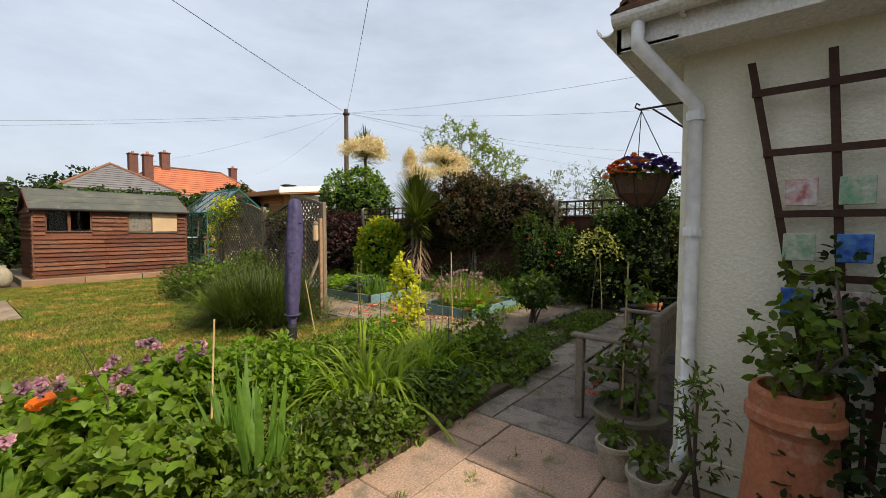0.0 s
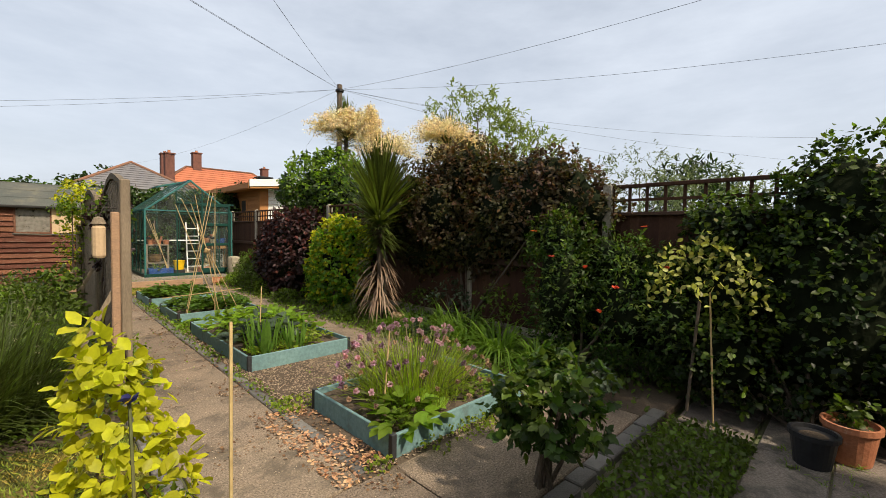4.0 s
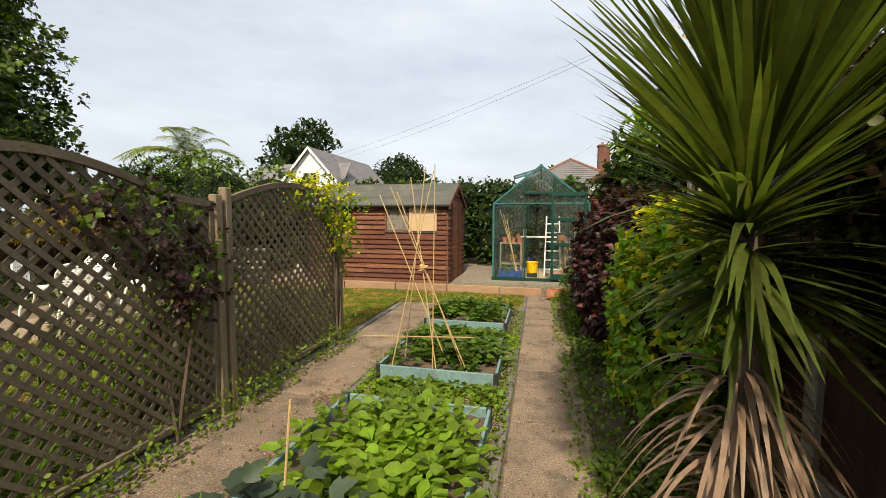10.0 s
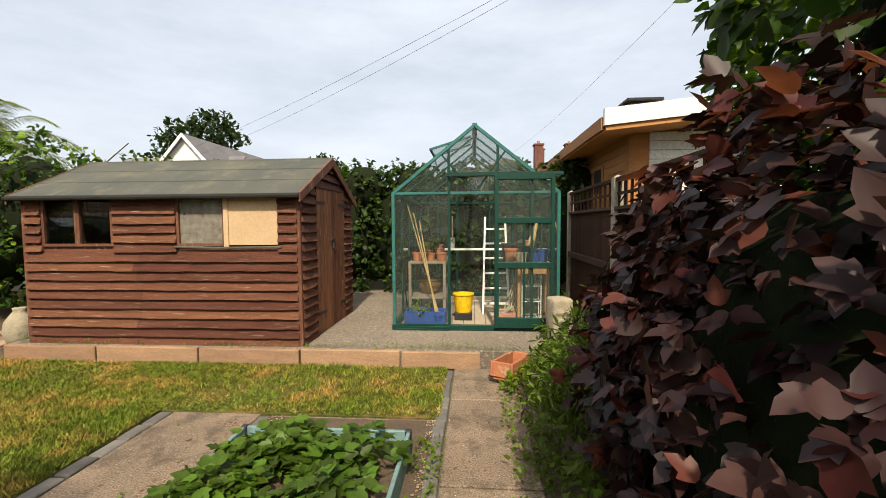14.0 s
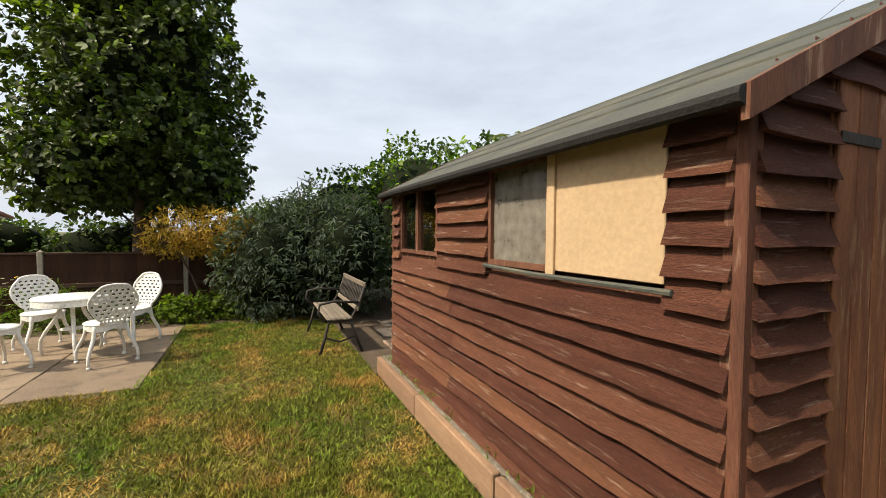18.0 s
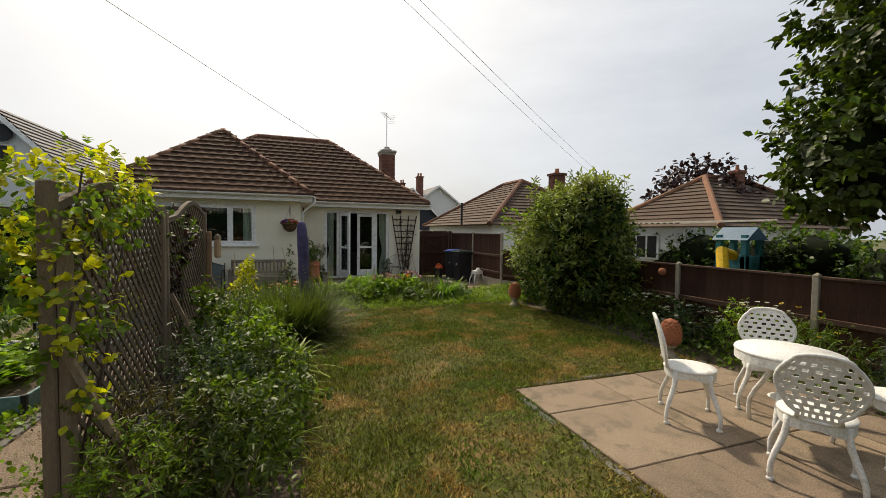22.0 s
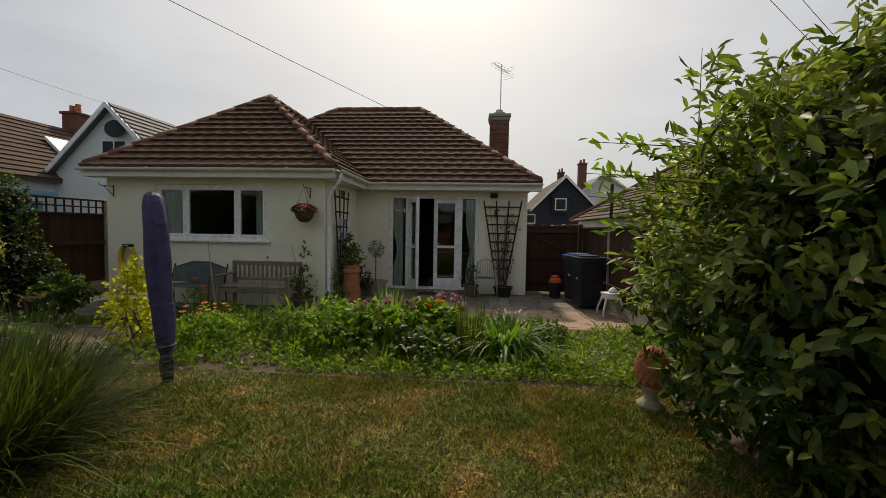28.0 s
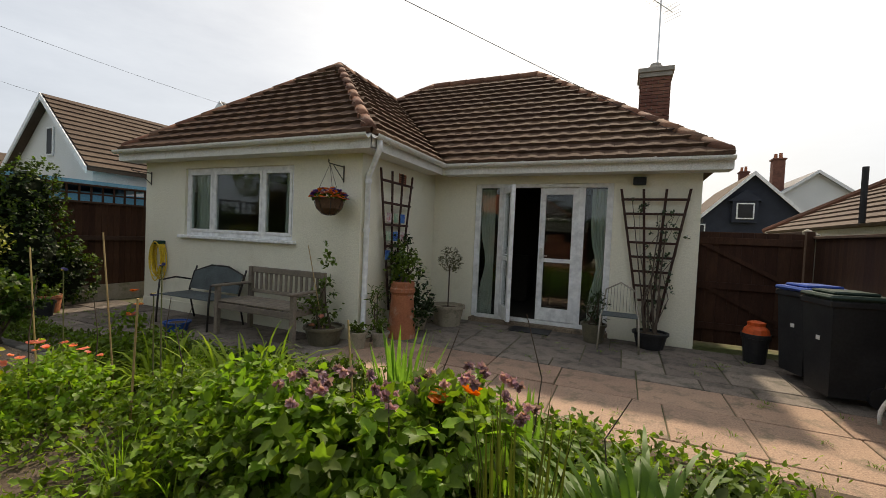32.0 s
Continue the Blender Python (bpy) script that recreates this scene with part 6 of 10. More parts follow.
TBL = Vector((-3.40, 10.0, 0))
chair0 = cast_chair_parts()
for k, (dx, dy) in enumerate(((0.42, -0.50), (0.46, 0.44), (-0.42, 0.48), (-0.46, -0.42))):
    ang = math.degrees(math.atan2(-dy, -dx)) - 90 + (8, -12, 14, -5)[k]
    m = pose(TBL.x + dx, TBL.y + dy, 0.0, 0, 0, ang)
    if k == 0:
        chair0.matrix_basis = m
    else:
        copy_thing(chair0, m)
table = thing("cast_table", (TBL.x, TBL.y, 0), "round white cast aluminium garden table with lace top", "table")
part("tabletop", Geo().lathe([(0.0, 0.655), (0.33, 0.655), (0.345, 0.662), (0.35, 0.675), (0.345, 0.688), (0.0, 0.69)], (TBL.x, TBL.y, 0), 36), M_OFFWHITE, table, smooth=True)
part("rim", Geo().lathe([(0.335, 0.60), (0.345, 0.60), (0.345, 0.66), (0.335, 0.66)], (TBL.x, TBL.y, 0), 36), M_OFFWHITE, table)
for k in range(3):
    a = radians(120 * k + 20)
    c, s = math.cos(a), math.sin(a)
    part("leg", cast_leg(Geo(), (TBL.x + 0.10 * c, TBL.y + 0.10 * s, 0.655), (TBL.x + 0.30 * c, TBL.y + 0.30 * s, 0.0), 0.15, 0.02), M_OFFWHITE, table, smooth=True)
part("stretcher", Geo().lathe([(0.10, 0.30), (0.115, 0.31), (0.10, 0.32)], (TBL.x, TBL.y, 0), 20), M_OFFWHITE, table)

# white stool by the bins
stool = thing("cast_stool", (-5.25, 0.15, PATIO_Z), "white cast aluminium stool with lace skirt", "stool")
part("top", Geo().lathe([(0.0, 0.40), (0.17, 0.40), (0.185, 0.415), (0.18, 0.43), (0.0, 0.435)], (-5.25, 0.15, PATIO_Z), 24), M_OFFWHITE, stool, smooth=True)
part("skirt", Geo().lathe([(0.165, 0.33), (0.172, 0.33), (0.172, 0.41), (0.165, 0.41)], (-5.25, 0.15, PATIO_Z), 24), M_OFFWHITE, stool)
for ax, ay in ((0.12, 0.12), (-0.12, 0.12), (0.12, -0.12), (-0.12, -0.12)):
    part("leg", cast_leg(Geo(), (-5.25 + ax, 0.15 + ay, 0.40 + PATIO_Z), (-5.25 + ax * 1.5, 0.15 + ay * 1.5, PATIO_Z), 0.12), M_OFFWHITE, stool, smooth=True)
part("shell_ornament", Geo().lathe([(0.06, 0.435), (0.08, 0.46), (0.05, 0.50), (0.02, 0.52), (0.0, 0.525)], (-5.27, 0.17, PATIO_Z), 10), M_OFFWHITE, stool)

# ---- iron and slat bench on the lawn ----
bench = thing("iron_bench", (-2.85, 12.9, 0), "garden bench with black iron ends, wooden slats and lattice back", "bench")
bx0, bx1 = -3.5, -2.25
for x in (bx0, bx1):
    part("iron_end", Geo().tube([(x, 12.62, 0.0), (x, 12.68, 0.2), (x, 12.72, 0.38), (x, 12.98, 0.40), (x, 13.08, 0.58), (x, 13.16, 0.82)], 0.018, 8)
         .tube([(x, 13.12, 0.0), (x, 13.04, 0.2), (x, 12.98, 0.40)], 0.018, 8).tube([(x, 12.70, 0.39), (x, 12.60, 0.50), (x, 12.62, 0.60), (x, 12.78, 0.63), (x, 13.09, 0.60)], 0.016, 8)
         .tube([(x, 12.68, 0.2), (x, 12.85, 0.14), (x, 13.04, 0.2)], 0.012, 6), M_IRON, bench, smooth=True)
for k in range(5):
    y = 12.70 + k * 0.062
    part("seat_slat", Geo().box(bx0 - 0.03, y, 0.405, bx1 + 0.03, y + 0.052, 0.425, 0.005), M_BENCHWOOD, bench)
part("back_slat", Geo().box(bx0 - 0.03, 13.14, 0.78, bx1 + 0.03, 13.165, 0.84, 0.005), M_BENCHWOOD, bench)
part("back_slat", Geo().box(bx0 - 0.03, 13.05, 0.50, bx1 + 0.03, 13.075, 0.55, 0.005), M_BENCHWOOD, bench)
bl = Geo()
for k in range(15):
    x = bx0 + 0.05 + (bx1 - bx0 - 0.1) * k / 14
    bl.tube([(x, 13.075, 0.55), (x + 0.045, 13.11, 0.66), (x, 13.145, 0.78)], 0.009, 5)
    bl.tube([(x, 13.075, 0.55), (x - 0.045, 13.11, 0.66), (x, 13.145, 0.78)], 0.009, 5)
part("back_lattice", bl, M_IRON, bench, "black iron scroll panel")

# ---- terracotta pine-cone finials ----
def pinecone(x, y, h, label):
    th = thing("pine_cone_finial", (x, y, 0), label, "garden ornament", "pine cone finials")
    part("pedestal", Geo().lathe([(0.11, 0), (0.11, 0.03), (0.07, 0.06), (0.045, 0.10), (0.06, 0.14), (0.085, 0.16), (0.085, 0.18)], (x, y, 0), 20), M_STONE, th, smooth=True)
    cone = part("cone", Geo().lathe([(0.06, 0.18), (0.11, 0.22), (0.125, 0.29), (0.12, 0.36), (0.095, 0.43), (0.055, 0.49), (0.0, 0.52)], (x, y, 0), 20), M_TERRA, th, smooth=True)
    sc = Geo().box(-0.022, -0.008, -0.022, 0.022, 0.012, 0.022, 0.007, pose(0, 0, 0, 0, 45, 0)).mesh("scale", M_TERRA)
    for j in range(9):
        z = 0.205 + j * 0.033
        rad = np.interp(z, [0.18, 0.22, 0.29, 0.36, 0.43, 0.49], [0.06, 0.11, 0.125, 0.12, 0.095, 0.055])
        n = max(6, int(rad * 120))
        for k in range(n):
            a = 2 * math.pi * (k + 0.5 * (j % 2)) / n
            piece("scale", sc, cone, (x + rad * math.cos(a), y + rad * math.sin(a), z), math.degrees(a) - 90)
    return th


pinecone(-4.28, 4.22, 0.5, "mossy terracotta pine-cone finial on a pedestal beside the lawn edge")
pinecone(-4.3, 8.15, 0.5, "terracotta pine-cone finial on a stone pedestal beside the slabs")

# ---- pots and ornaments ----
def pot(name, x, y, z, r, h, material, label, rim=True, category="plant pot", flare=0.75):
    th = thing(name, (x, y, z), label, category)
    prof = [(r * flare, 0), (r * flare * 1.02, 0.01), (r * 0.95, h * 0.85)]
    prof += [(r * 1.05, h * 0.86), (r * 1.05, h), (r * 0.92, h), (r * 0.9, h * 0.88), (0.0, h * 0.86)] if rim else [(r, h), (r * 0.9, h), (r * 0.85, h * 0.88), (0.0, h * 0.86)]
    part("bowl", Geo().lathe(prof, (x, y, z), 24), material, th, smooth=False)
    part("soil", Geo().lathe([(r * 0.88, h * 0.85), (r * 0.5, h * 0.88), (0.0, h * 0.89)], (x, y, z), 16), M_SOIL, th)
    return th


chpot = thing("chimney_pot", (-0.32, -0.42, PATIO_Z), "tall terracotta chimney pot used as a planter", "plant pot")
part("body", Geo().lathe([(0.20, 0), (0.19, 0.1), (0.15, 0.58), (0.16, 0.6), (0.175, 0.62), (0.175, 0.66), (0.16, 0.68), (0.16, 0.74), (0.15, 0.76), (0.13, 0.76), (0.13, 0.70), (0.0, 0.69)], (-0.32, -0.42, PATIO_Z), 28), M_TERRA, chpot, smooth=False)
pot("small_pot", -0.16, 0.36, PATIO_Z, 0.11, 0.2, M_STONE, "small grey stone-effect pot on the patio")
pot("square_pot", -0.34, 0.14, PATIO_Z, 0.11, 0.18, M_CONCPOST, "small grey pot beside the downpipe")
pot("wide_planter", 0.31, 0.42, PATIO_Z, 0.24, 0.22, M_GLAZE, "wide brown planter beside the wooden bench")
pot("olive_pot", -0.55, -1.5, PATIO_Z, 0.26, 0.32, M_STONE, "round carved stone-coloured pot")
pot("door_pot", -2.72, -1.7, PATIO_Z, 0.17, 0.26, M_GLAZE, "buff glazed pot beside the French doors")
pot("trellis_pot", -3.45, -1.78, PATIO_Z, 0.22, 0.22, M_BLACK, "black pot at the foot of the fan trellis")
pot("wall_pot", -0.25, -0.95, PATIO_Z, 0.2, 0.2, M_STONE, "low stone pot beside the wing wall")
pot("terracotta_pot", 4.75, 1.25, PATIO_Z, 0.15, 0.26, M_TERRA, "terracotta pot beside the climber")
pot("black_pot", 4.5, 1.42, PATIO_Z, 0.13, 0.22, M_BLACK, "black plastic pot beside the climber")
pot("stone_trough", 5.1, 12.75, 0.0, 0.22, 0.28, M_STONE, "weathered stone pot in the border")
pot("mossy_ball_pot", 4.75, 6.1, 0.0, 0.10, 0.2, M_PLY, "pale terracotta ornament among the border plants")
pot("orange_tub", -4.62, -1.75, PATIO_Z, 0.15, 0.36, M_BLACK, "dark tub holding an orange bag")
bag = tagged(part("orange_bag", Geo().lathe([(0.10, 0.30), (0.15, 0.34), (0.13, 0.42), (0.09, 0.46), (0.10, 0.5), (0.03, 0.52)], (-4.62, -1.75, PATIO_Z), 11), mat("orange_plastic", (0.7, 0.12, 0.03), 0.45, fine=30)), "crumpled orange plastic bag in a dark tub", "bag")
vase = thing("garden_vase", (-1.72, 13.5, 0), "tall buff earthenware vase standing beside the shed", "vase")
part("body", Geo().lathe([(0.08, 0), (0.13, 0.06), (0.17, 0.2), (0.15, 0.33), (0.09, 0.42), (0.06, 0.46), (0.07, 0.50), (0.05, 0.5), (0.0, 0.46)], (-1.72, 13.5, 0), 24), M_STONE, vase, smooth=True)
def stone_head(x, y, z, turn):
    """A worn block carved as a long face: brow, nose and mouth on one side."""
    g_ = Geo()
    nu, nv = 32, 30
    for j in range(nv + 1):
        v = j / nv
        for i in range(nu):
            a = 2 * math.pi * i / nu
            # rounded rectangle, broadest at the brow
            c, s_ = math.cos(a), math.sin(a)
            q = 0.128 / max(abs(c), abs(s_)) ** 0.62 * (0.97 + 0.05 * math.sin(3.1 * v))
            if v > 0.9:
                q *= math.sqrt(max(0.0, 1 - ((v - 0.9) / 0.1) ** 2)) * 0.7 + 0.3 * (v < 1)
            f_ = max(0.0, c) ** 3
            u = s_ * q
            brow = 0.026 * math.exp(-((v - 0.68) / 0.035) ** 2)
            nose = 0.042 * math.exp(-(u / 0.026) ** 2) * (0.36 < v < 0.66) * (0.4 + (0.66 - v) / 0.3)
            eyes = -0.022 * math.exp(-((v - 0.59) / 0.04) ** 2) * math.exp(-((abs(u) - 0.06) / 0.03) ** 2)
            mouth = -0.014 * math.exp(-((v - 0.27) / 0.018) ** 2) * (abs(u) < 0.075)
            q += f_ * (brow + nose + eyes + mouth) + 0.004 * math.sin(17 * v + 5 * a) * math.sin(9 * a)
            g_.v.append((q * c, q * s_, 0.53 * v))
    for j in range(nv):
        for i in range(nu):
            g_.f.append((j * nu + i, j * nu + (i + 1) % nu, (j + 1) * nu + (i + 1) % nu, (j + 1) * nu + i))
    g_.f.append(tuple(nv * nu + i for i in range(nu)))
    m = pose(x, y, z, 0, 0, turn)
    g_.v = [tuple(m @ Vector(p)) for p in g_.v]
    return g_


stonehead = tagged(part("stone_figure", stone_head(4.86, 13.6, BASE_Z - 0.02, -75), M_STONE, smooth=True), "weathered carved stone head standing beside the greenhouse", "garden ornament")
trough = thing("terracotta_trough", (4.25, 12.85, 0), "terracotta trough planter tipped at the path end", "plant pot")
tm = pose(4.25, 12.85, 0.02, 0, 6, 65)
part("trough", Geo().box(-0.27, -0.09, 0, 0.27, 0.09, 0.03, 0.006, tm).box(-0.29, -0.11, 0.03, 0.29, -0.085, 0.17, 0.006, tm).box(-0.29, 0.085, 0.03, 0.29, 0.11, 0.17, 0.006, tm)
     .box(-0.29, -0.085, 0.03, -0.265, 0.085, 0.17, 0.006, tm).box(0.265, -0.085, 0.03, 0.29, 0.085, 0.17, 0.006, tm), M_TERRA, trough)
for x, y in ((1.03, 2.12), (1.22, 2.06)):
    lt = thing("solar_lantern", (x, y, 0), "small black solar lantern set in the border", "lantern", "solar lanterns")
    part("body", Geo().lathe([(0.05, 0), (0.06, 0.02), (0.055, 0.09), (0.075, 0.10), (0.07, 0.13), (0.0, 0.15)], (x, y, 0), 12), M_BLACK, lt)

# ---- wooden bench and metal seat against the wing wall ----
wb = thing("wooden_bench", (1.05, 0.5, PATIO_Z), "silvered wooden slatted garden bench against the cream wall", "bench")
b0, b1, z0 = 0.42, 1.75, PATIO_Z
for x in (b0, b1 - 0.06):
    part("leg", Geo().box(x, 0.78, z0, x + 0.06, 0.84, z0 + 0.62, 0.006), M_BENCHWOOD, wb)
    part("leg", Geo().box(x, 0.26, z0, x + 0.06, 0.32, z0 + 0.86, 0.006), M_BENCHWOOD, wb)
    part("armrest", Geo().box(x - 0.01, 0.30, z0 + 0.62, x + 0.07, 0.88, z0 + 0.65, 0.008), M_BENCHWOOD, wb)
    part("side_rail", Geo().box(x + 0.01, 0.32, z0 + 0.36, x + 0.05, 0.78, z0 + 0.43, 0.005), M_BENCHWOOD, wb)
part("front_rail", Geo().box(b0 + 0.06, 0.79, z0 + 0.34, b1 - 0.06, 0.83, z0 + 0.42, 0.005), M_BENCHWOOD, wb)
for k in range(6):
    y = 0.34 + k * 0.085
    part("seat_slat", Geo().box(b0 + 0.005, y, z0 + 0.43, b1 - 0.005, y + 0.062, z0 + 0.452, 0.006), M_BENCHWOOD, wb)
part("top_rail", Geo().box(b0 + 0.06, 0.265, z0 + 0.78, b1 - 0.06, 0.305, z0 + 0.86, 0.008), M_BENCHWOOD, wb)
part("lower_rail", Geo().box(b0 + 0.06, 0.27, z0 + 0.50, b1 - 0.06, 0.30, z0 + 0.55, 0.005), M_BENCHWOOD, wb)
for k in range(13):
    x = b0 + 0.11 + k * (b1 - b0 - 0.26) / 12
    part("back_slat", Geo().box(x, 0.275, z0 + 0.55, x + 0.042, 0.292, z0 + 0.78, 0.004), M_BENCHWOOD, wb)

ms = thing("garden_settee", (2.4, 0.5, PATIO_Z), "dark metal two-seat garden bench with mesh seat", "bench")
M_MESH = mat("dark_mesh", (0.10, 0.12, 0.12), 0.6, var=(0.07, 0.08, 0.08), fine=180, bump=0.6)
for x in (1.9, 2.95):
    part("side_frame", Geo().tube([(x, 0.82, z0), (x, 0.80, z0 + 0.4), (x, 0.78, z0 + 0.60), (x, 0.55, z0 + 0.63), (x, 0.32, z0 + 0.58)], 0.013, 8).tube([(x, 0.25, z0), (x, 0.34, z0 + 0.4), (x, 0.22, z0 + 0.78)], 0.013, 8), M_IRON, ms, smooth=True)
part("seat_mesh", Geo().box(1.9, 0.33, z0 + 0.40, 2.95, 0.80, z0 + 0.412, 0.004), M_MESH, ms)
part("back_mesh", Geo().prism([(1.92, 0.34, z0 + 0.45), (2.93, 0.34, z0 + 0.45), (2.93, 0.26, z0 + 0.70), (2.6, 0.235, z0 + 0.80), (2.25, 0.235, z0 + 0.80), (1.92, 0.26, z0 + 0.70)], (0, 0.006, 0)), M_MESH, ms)
part("back_frame", Geo().tube([(1.9, 0.34, z0 + 0.42), (1.9, 0.26, z0 + 0.70), (2.25, 0.233, z0 + 0.81), (2.6, 0.233, z0 + 0.81), (2.95, 0.26, z0 + 0.70), (2.95, 0.34, z0 + 0.42)], 0.013, 8), M_IRON, ms, smooth=True)
bp_ = pot("blue_bowl", 2.3, 0.95, PATIO_Z, 0.16, 0.12, M_BLUEPOT, "blue plastic bowl under the metal seat")

# metal chair by the doors
mc = thing("metal_chair", (-3.05, -1.5, PATIO_Z), "grey metal bistro chair with rounded mesh back", "chair")
part("frame", Geo().tube([(-3.3, -1.28, z0), (-3.28, -1.3, z0 + 0.44), (-3.27, -1.68, z0 + 0.46), (-3.24, -1.78, z0 + 0.75), (-3.05, -1.8, z0 + 0.86), (-2.86, -1.78, z0 + 0.75), (-2.83, -1.68, z0 + 0.46), (-2.82, -1.3, z0 + 0.44), (-2.8, -1.28, z0)], 0.012, 8)
     .tube([(-3.3, -1.78, z0), (-3.27, -1.66, z0 + 0.46)], 0.012, 8).tube([(-2.8, -1.78, z0), (-2.83, -1.66, z0 + 0.46)], 0.012, 8), M_CONCPOST, mc, smooth=True)
part("seat_mesh", Geo().box(-3.27, -1.68, z0 + 0.445, -2.83, -1.3, z0 + 0.455, 0.003), M_MESH, mc)
for k in range(9):
    u = -0.16 + 0.04 * k
    part("back_rod", Geo().tube([(-3.05 + u * 1.05, -1.69, z0 + 0.47), (-3.05 + u, -1.78, z0 + 0.845 - 2.2 * u * u)], 0.004, 5), M_CONCPOST, mc)

# hose reel on the wall
hose = thing("hose_reel", (3.98, 0.2, 0.75), "coil of yellow garden hose hung on the wall", "hose")
part("bracket", Geo().box(3.9, WY, 1.0, 4.06, WY + 0.12, 1.06, 0.01), M_GHGREEN, hose)
rh = random.Random(2)
for k in range(9):
    pts = []
    wx, hz, yy = rh.uniform(0.10, 0.15), rh.uniform(0.24, 0.32), WY + 0.03 + 0.012 * k
    for i in range(25):
        a = 2 * math.pi * i / 24
        pts.append((3.98 + wx * math.sin(a), yy, 1.04 - hz + hz * math.cos(a)))
    part("hose_loop", Geo().tube(pts, 0.009, 6), mat("yellow_hose", (0.72, 0.50, 0.04), 0.5, fine=30), hose, smooth=True)

# hanging basket and brackets on the wing wall
def bracket(x):
    th = thing("wall_bracket", (x, WY, 2.1), "black scrolled iron bracket on the cream wall", "bracket")
    part("bar", Geo().tube([(x, WY + 0.01, 1.98), (x, WY + 0.01, 2.2)], 0.008, 6).tube([(x, WY + 0.01, 2.18), (x, WY + 0.30, 2.18)], 0.007, 6).tube([(x, WY + 0.01, 2.0), (x, WY + 0.22, 2.17)], 0.006, 6)
         .tube([(x, WY + 0.30, 2.18), (x, WY + 0.33, 2.20), (x, WY + 0.32, 2.225), (x, WY + 0.30, 2.21)], 0.006, 6), M_IRON, th, smooth=True)
    return th


bracket(0.33)
bracket(4.3)
hb = thing("hanging_basket", (0.33, WY + 0.28, 1.6), "hanging basket of violet and orange flowers in a fibre liner", "hanging basket")
part("basket", Geo().lathe([(0.0, 1.54), (0.08, 1.555), (0.15, 1.62), (0.18, 1.72), (0.185, 1.74), (0.0, 1.735)], (0.33, WY + 0.28, 0), 22), mat("coir_liner", (0.13, 0.075, 0.045), 0.95, var=(0.09, 0.055, 0.035), scale=14, fine=80, bump=0.9), hb)
for k in range(8):
    a = 2 * math.pi * k / 8
    part("wire_rib", Geo().tube([(0.33 + q * math.cos(a), WY + 0.28 + q * math.sin(a), z) for q, z in ((0.02, 1.535), (0.085, 1.55), (0.155, 1.62), (0.187, 1.72), (0.19, 1.745))], 0.004, 5), M_IRON, hb)
for k in range(3):
    a = 2 * math.pi * k / 3 + 0.4
    part("chain", Geo().rod((0.33 + 0.185 * math.cos(a), WY + 0.28 + 0.185 * math.sin(a), 1.74), (0.33, WY + 0.29, 2.17), 0.003, seg=5), M_IRON, hb)
rb = np.random.default_rng(31)


def weld(me):
    """Joins the petals of one bloom at its eye."""
    bm = bmesh.new()
    bm.from_mesh(me)
    bmesh.ops.remove_doubles(bm, verts=bm.verts, dist=0.0004)
    bm.to_mesh(me)
    bm.free()
    return me


def blossoms(parent, centres, size, material, seed, name="blossom", petals=7, up=0.6):
    """Small open flowers: a ring of petals round each centre."""
    r = np.random.default_rng(seed)
    c = np.repeat(np.asarray(centres, float), petals, 0)
    n = len(c)
    a = np.tile(np.arange(petals) * 2 * math.pi / petals, len(centres)) + np.repeat(r.uniform(0, 6, len(centres)), petals)
    d = np.stack([np.cos(a), np.sin(a), np.full(n, 0.25)], 1) + np.repeat(r.normal(size=(len(centres), 3)) * 0.35, petals, 0)
    upv = np.repeat(np.stack([r.normal(size=len(centres)) * 0.4, r.normal(size=len(centres)) * 0.4, np.ones(len(centres))], 1), petals, 0)
    me = leaves_mesh(name, c, d, upv, size * r.uniform(0.8, 1.2, n), "round", material)
    return mesh_part(name, weld(me) if len(centres) == 1 else me, parent)


def heads(parent, centres, size, material, seed, name="flower_head", n_each=26):
    """Round flower heads of many small florets."""
    r = np.random.default_rng(seed)
    c = np.repeat(np.asarray(centres, float), n_each, 0)
    d = r.normal(size=(len(c), 3))
    d /= np.linalg.norm(d, axis=1, keepdims=True)
    one = len(centres) == 1
    me = leaves_mesh(name, c if one else c + d * size * 0.25, d, r.normal(size=d.shape), size * (1.0 if one else 0.8) * r.uniform(0.8, 1.2, len(c)), "oval", material)
    return mesh_part(name, weld(me) if one else me, parent)


def dome(n, cx, cy, cz, rx, ry, rz, r):
    d = r.normal(size=(n, 3))
    d /= np.linalg.norm(d, axis=1, keepdims=True)
    d[:, 2] = np.abs(d[:, 2])
    return np.array([cx, cy, cz]) + d * np.array([rx, ry, rz])


pts = dome(150, 0.33, WY + 0.28, 1.74, 0.22, 0.22, 0.13, rb)
side_ = 0.6 * (pts[:, 0] - 0.33) - 0.8 * (pts[:, 1] - WY - 0.28) + rb.normal(size=len(pts)) * 0.07 > -0.06
for k, q in enumerate(pts):
    blossoms(hb, [q], 0.032, F_BLUE if side_[k] else (F_ORANGE if k % 3 else F_CORAL), 700 + k, "violet_bloom" if side_[k] else "orange_bloom", 6)
p = dome(160, 0.33, WY + 0.28, 1.73, 0.2, 0.2, 0.07, rb)
mesh_part("foliage", leaves_mesh("foliage", p, rb.normal(size=p.shape), rb.normal(size=p.shape) + np.array([0, 0, 1]), 0.045, "oval", L_MID), hb)

